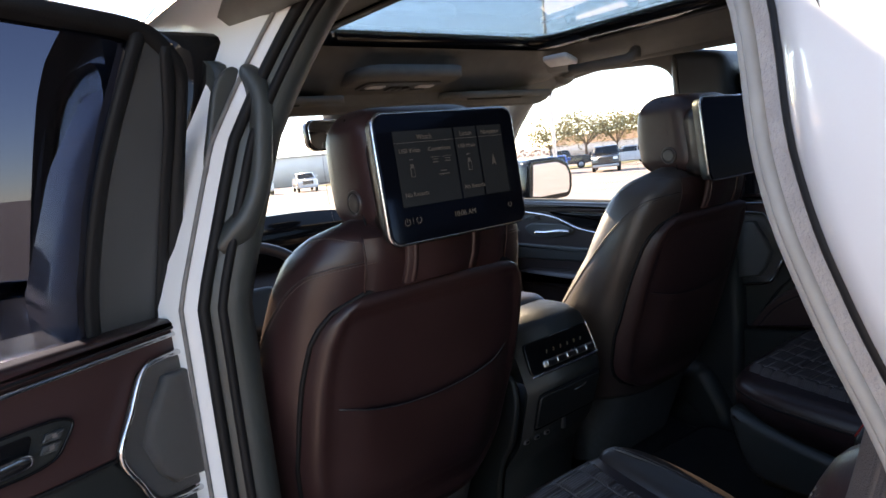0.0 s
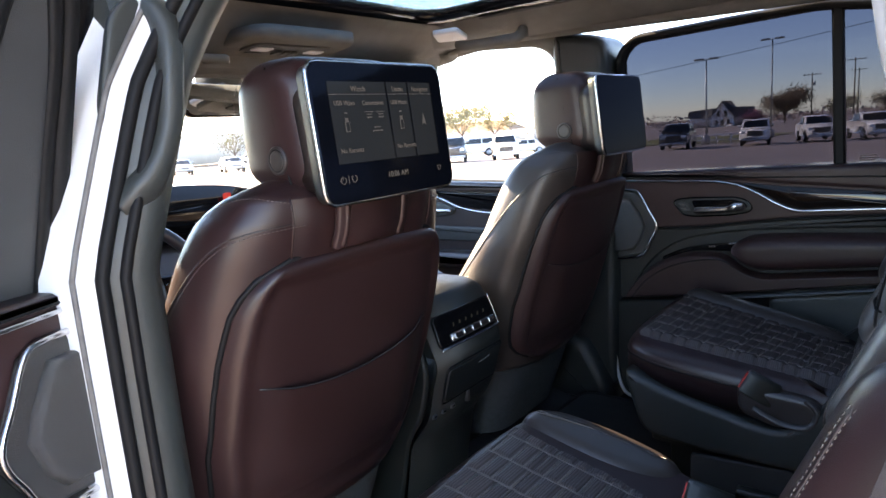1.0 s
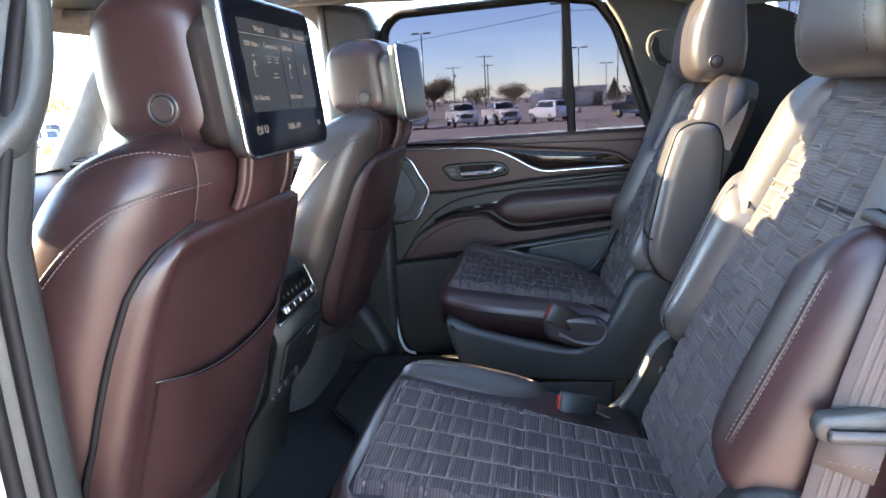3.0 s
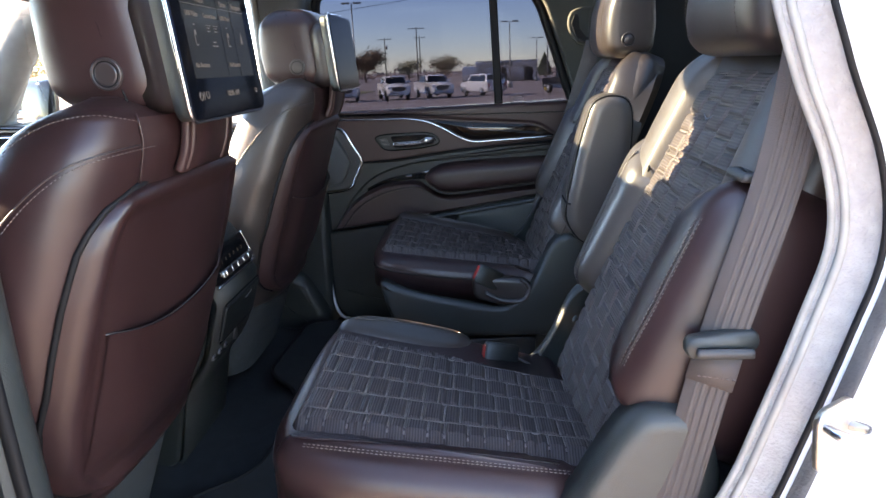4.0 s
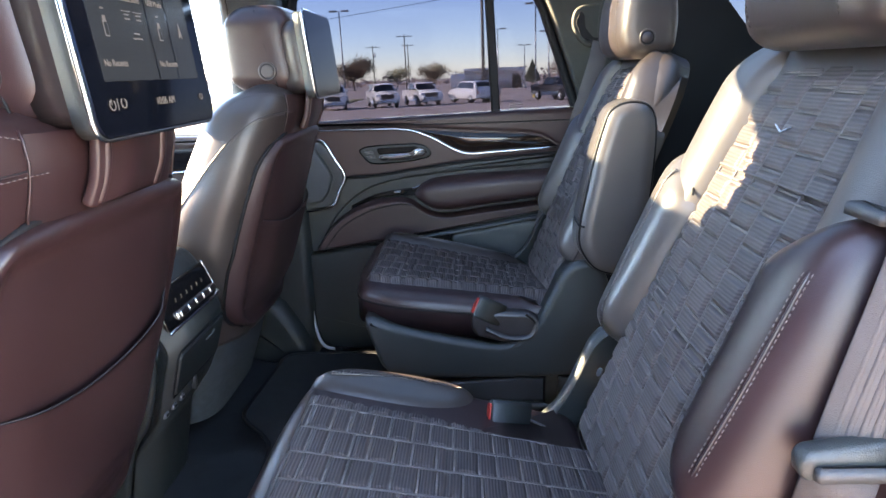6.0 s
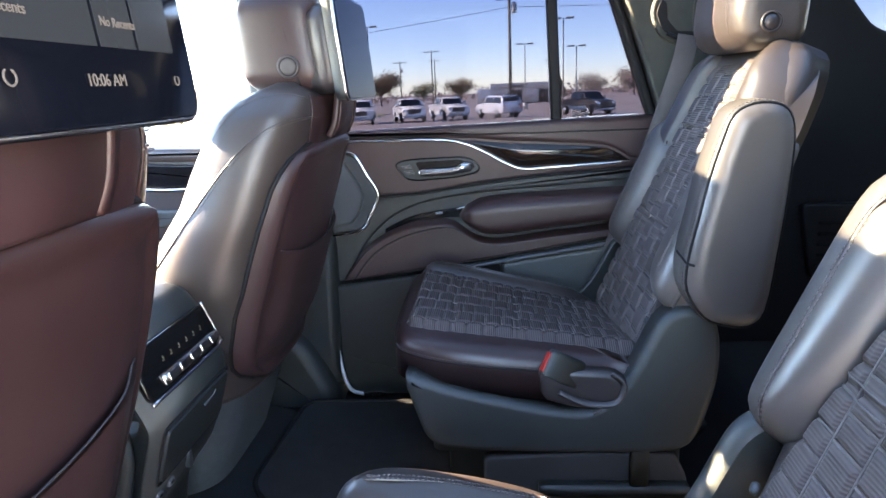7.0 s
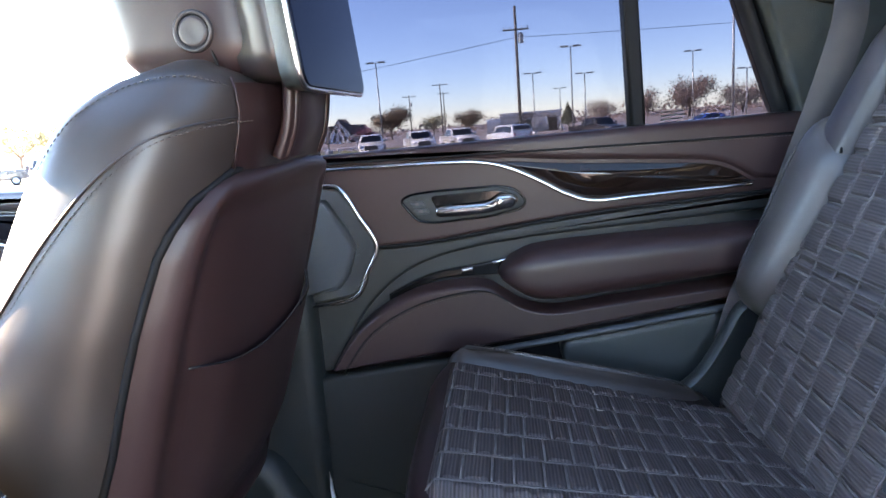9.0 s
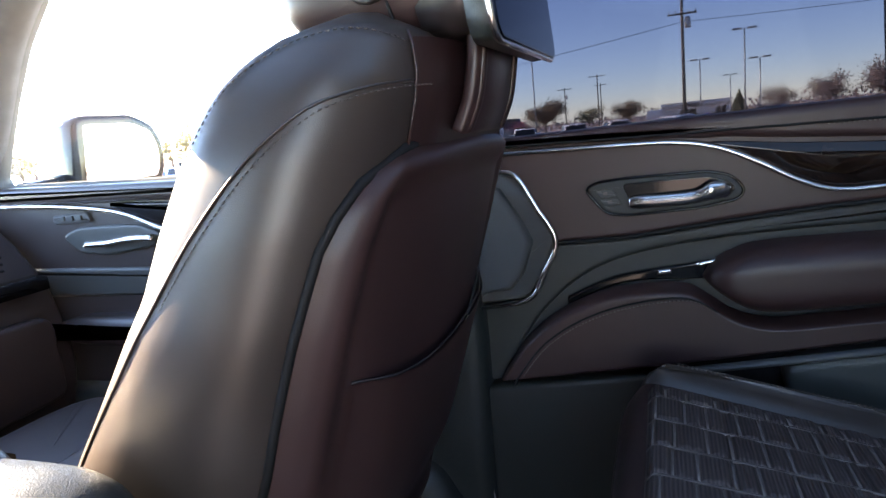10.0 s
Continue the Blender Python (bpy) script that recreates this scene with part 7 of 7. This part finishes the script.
def far_woods():
    rnd = random.Random(5)
    bm = bmesh.new()
    for k in range(9000):
        a = rnd.uniform(-2.0, 1.4)
        d = rnd.uniform(230, 300)
        x, y = d * math.cos(a), d * math.sin(a)
        if x < 40:
            continue
        c = Vector((x, y, gz(x, y) + rnd.random() ** 1.5 * (4.2 + 2.5 * noise.noise((a * 9, 0, 0)))))
        s = rnd.uniform(0.4, 0.9)
        u = Vector((rnd.gauss(0, 1), rnd.gauss(0, 1), rnd.gauss(0, 1))).normalized() * s
        v = u.orthogonal().normalized() * s * 0.7
        bm.faces.new([bm.verts.new(p) for p in (c - u, c + v, c + u, c - v)])
    return tagged(part("far_woods", bm, TWIG, smooth=False), "low hazy line of bare woods on the horizon", "woods", kind="stuff")


far_woods()
POLE_WOOD = material("weathered_pole", (0.16, 0.125, 0.10), 0.85, vary=0.25, scale=3, bump=0.5, fine=30)
STEEL = material("galvanised_steel", (0.38, 0.38, 0.37), 0.45, metal=0.6, vary=0.1, scale=3)
YELLOW = material("yellow_paint", (0.60, 0.42, 0.06), 0.5, vary=0.15, scale=3)


def utility_pole(x, y, h, arms, label, can=False, r=0.16):
    b = Vector(spot(x, y))
    p = thing("utility_pole", b, label, "utility pole", group="utility poles")
    part("pole", tube([b - Vector((0, 0, 0.5)), b + Vector((0, 0, h))], r, 10, taper=r * 0.7), POLE_WOOD, p, "weathered wooden pole")
    for k, (z, w) in enumerate(arms):
        arm = part("crossarm", box(b + Vector((-0.15, 0, z)), (0.12, w, 0.14), 0.02), POLE_WOOD, p, "wooden crossarm")
        for j in (-0.9, -0.45, 0.45, 0.9):
            part("insulator", tube([b + Vector((-0.15, j * w / 2, z + 0.07)), b + Vector((-0.15, j * w / 2, z + 0.30))], 0.05, 6), STEEL, arm)
    if can:
        part("transformer", lathe([(0.24, 0), (0.26, 0.1), (0.26, 0.7), (0.20, 0.85), (0.05, 0.95)], Matrix.Translation(b + Vector((-0.1, -0.42, h * 0.74))), 14), STEEL, p, "grey transformer can")
    return p


utility_pole(60, -0.9, 12.2, ((10.2, 2.3),), "tall wooden utility pole with crossarm and transformer", True, 0.17)
utility_pole(150, 14.5, 12.0, ((11.6, 3.6),), "wooden utility pole with one crossarm", False)
utility_pole(160, 23.2, 10.4, ((10.0, 3.4),), "wooden utility pole with transformer", True)
utility_pole(170, 15.6, 11.0, ((10.6, 3.0),), "distant wooden utility pole")


def light_pole(x, y, h, label, foot=False, r=0.09, mat=STEEL):
    b = Vector(spot(x, y))
    p = thing("light_pole", b, label, "street lamp", group="light poles")
    part("pole", tube([b - Vector((0, 0, 0.3)), b + Vector((0, 0, h))], r, 8, taper=r * 0.7), mat, p, "slim steel pole")
    for s in (-1, 1):
        part("lamp_head", box(b + Vector((0, s * 0.62, h)), (0.42, 0.80, 0.16), 0.04), STEEL, p, "flat lamp head")
    part("foot", lathe([(0.32, -0.3), (0.32, 0.75), (0.28, 0.8), (0.1, 0.8)], Matrix.Translation(b), 14), YELLOW if foot else STEEL, p, "concrete foot")
    return p


light_pole(70, 13.9, 9.5, "tall parking lot lamp with twin heads")
light_pole(66, -6.3, 9.0, "tall parking lot lamp with a yellow foot", True)
light_pole(80, -3.2, 7.7, "parking lot lamp with twin heads")
light_pole(75, -8.7, 6.9, "parking lot lamp with twin heads")
light_pole(110, -9.0, 7.0, "distant parking lot lamp")
light_pole(58, -19.0, 12.5, "tall pale parking lot lamp", False, 0.13)
light_pole(75, -26.2, 6.0, "distant parking lot lamp")
light_pole(84, -23.0, 9.0, "distant parking lot lamp")
light_pole(60, 17.3, 7.5, "slim lamp pole near the house")
light_pole(34, 30.9, 12.5, "white lamp pole with a yellow foot among parked cars", True, 0.14, WHITE_PRINT)


def wires():
    w = thing("overhead_wire", (60, 0, 8), "thin sagging overhead wires", "cable")
    for (a, b, sag) in (((60, -0.9, 8.0), (64, 40, 4.2), 0.3), ((60, -0.9, 8.0), (66, -60, 8.6), 0.5)):
        a, b = Vector(a), Vector(b)
        part("wire", tube([a.lerp(b, k / 16) - Vector((0, 0, sag * 4 * (k / 16) * (1 - k / 16))) for k in range(17)], 0.022, 5), RUBBER, w)
    return w


wires()
OFFICE = material("office_wall", (0.80, 0.78, 0.75), 0.8, vary=0.08, scale=0.6, bump=0.2, fine=20)
OFFICE_DARK = material("office_fascia", (0.68, 0.66, 0.64), 0.8, vary=0.1, scale=0.6)
ROOF_GREY = material("shingle_grey", (0.13, 0.125, 0.13), 0.9, vary=0.2, scale=1.5, bump=0.5, fine=14)


def office():
    x, z = 120.0, gz(120, 0) - 0.1
    o = thing("office_building", (x + 4, -3.3, z), "low pale office building with dark windows and a fascia sign", "building")
    part("wall", box((x + 5, -4.4, z + 1.8), (10, 11.0, 3.6), 0.05), OFFICE, o, "pale rendered wall")
    part("wing", box((x + 3, 2.3, z + 1.45), (9, 2.6, 2.9), 0.05), WHITE_PRINT, o, "white front wing")
    part("fascia", box((x - 0.15, -4.4, z + 3.2), (0.4, 11.2, 0.9), 0.04), OFFICE_DARK, o, "grey fascia band")
    part("roof", box((x + 5, -4.4, z + 3.72), (10.6, 11.4, 0.16), 0.03), OFFICE_DARK, o)
    for k in range(7):
        part("sign_bar", box((x - 0.40, -2.3 - 0.50 * k, z + 3.25), (0.08, 0.34, 0.50), 0.02), CAR_BLACK, o, "dark sign letter shape", smooth=False)
    for y, w, h in ((-3.2, 2.6, 2.3), (-8.4, 1.6, 2.4), (-0.4, 0.7, 1.8)):
        wd = part("window", box((x - 0.02, y, z + 0.15 + h / 2), (0.12, w, h), 0.03), CAR_GLASS, o, "dark shop window", smooth=False)
        part("mullion", box((x - 0.10, y, z + 0.15 + h / 2), (0.06, 0.07, h), 0.01), OFFICE_DARK, wd)
    part("notice", box((x - 0.06, -6.3, z + 1.4), (0.08, 0.5, 0.5), 0.02), CAR_BLUE, o)
    part("door", box((x - 1.50, 3.2, z + 1.0), (0.1, 0.9, 2.0), 0.02), OFFICE_DARK, o)
    return o


office()


def house():
    x, y, z = 168.0, 43.5, gz(168, 27)
    h = thing("house", (x, y, z), "white gabled house with a grey roof", "house")
    out = [(-2.6, 0), (2.6, 0), (2.6, 2.6), (0, 6.0), (-2.6, 2.6)]
    part("wall", pad(out, 8.0, 0.03, lambda u, v, w: Vector((x + w, y + u, z + v))), WHITE_PRINT, h, "white gable wall")
    for s in (-1, 1):
        part("roof", pad([(0, 6.25), (s * 3.1, 2.2), (s * 3.0, 2.0), (0, 5.95)], 8.8, 0.03, lambda u, v, w: Vector((x - 0.4 + w, y + u, z + v))), ROOF_GREY, h, "grey shingle roof slope")
    part("side_wing", box((x + 4, y + 5.2, z + 1.3), (7, 5.4, 2.6), 0.05), WHITE_PRINT, h)
    part("wing_roof", pad([(2.4, 2.5), (8.4, 2.5), (8.0, 4.2), (2.4, 4.6)], 7.6, 0.05, lambda u, v, w: Vector((x + w, y + u, z + v))), ROOF_GREY, h)
    part("wing_roof", pad([(-6.0, 2.4), (-2.3, 2.4), (-2.3, 4.6), (-5.6, 4.4)], 7.6, 0.05, lambda u, v, w: Vector((x + 0.5 + w, y + u, z + v))), ROOF_GREY, h)
    part("porch_wall", box((x + 4, y - 4.0, z + 1.2), (6, 3.6, 2.4), 0.05), OFFICE_DARK, h)
    for u, v in ((-0.8, 3.2), (0.8, 3.2), (-1.4, 1.1), (0, 1.1), (1.4, 1.1)):
        part("window", box((x - 0.05, y + u, z + v), (0.14, 0.6, 1.2), 0.02), CAR_GLASS, h, smooth=False)
    return h


house()


def low_sheds():
    for x, y, w, hd in ((130, 96, 34, 0.0), (136, 66, 20, 0.0)):
        z = gz(x, y)
        b = thing("low_building", (x, y, z), "low far building with a tan hipped roof", "building", group="far buildings")
        part("wall", box((x, y, z + 1.5), (8, w, 3.0), 0.05), OFFICE, b)
        part("roof", loft([[Vector((x + a * 4.6, y + c * (w / 2 + 0.6), z + 3.0)) for a, c in ((-1, -1), (1, -1), (1, 1), (-1, 1))], [Vector((x + a * 0.4, y + c * (w / 2 - 3.5), z + 5.2)) for a, c in ((-1, -1), (1, -1), (1, 1), (-1, 1))]]), material("tan_roof", (0.32, 0.20, 0.13), 0.9, vary=0.15, scale=1.5), b, smooth=False)
    z = gz(50, 110)
    b = thing("warehouse", (52, 112, z), "long pale warehouse beyond the lot", "building")
    part("wall", box((52, 112, z + 2.5), (60, 12, 5.0), 0.05), OFFICE, b)
    part("roof", box((52, 112, z + 5.1), (61, 13, 0.3), 0.05), OFFICE_DARK, b)


low_sheds()


def verges():
    for k, (x0, y0, x1, y1) in enumerate(((62, 14, 84, 50), (42, 42, 60, 90), (84, -45, 96, -10))):
        bm = sheet(lambda u, v: Vector((x0 + (x1 - x0) * u, y0 + (y1 - y0) * v, gz(x0 + (x1 - x0) * u, 0) + 0.05)), 12, 4)
        tagged(part("verge", bm, GRASS if k < 2 else ASPHALT), "strip of dry yellowish grass beside the lot", "grass", kind="structure")


verges()


def barrier():
    b = thing("low_fence", (57, 14.6, gz(57, 0)), "low pale rail fence at the lot's edge", "fence")
    for k in range(6):
        p = part("post", tube([spot(58, 13.5 + k * 1.2), Vector(spot(58, 13.5 + k * 1.2)) + Vector((0, 0, 1.0))], 0.06, 6), WHITE_PRINT, b)
    for z in (0.4, 0.85):
        part("rail", tube([Vector(spot(58, 13.3)) + Vector((0, 0, z)), Vector(spot(58, 19.7)) + Vector((0, 0, z))], 0.05, 6), WHITE_PRINT, b)
    return b


barrier()
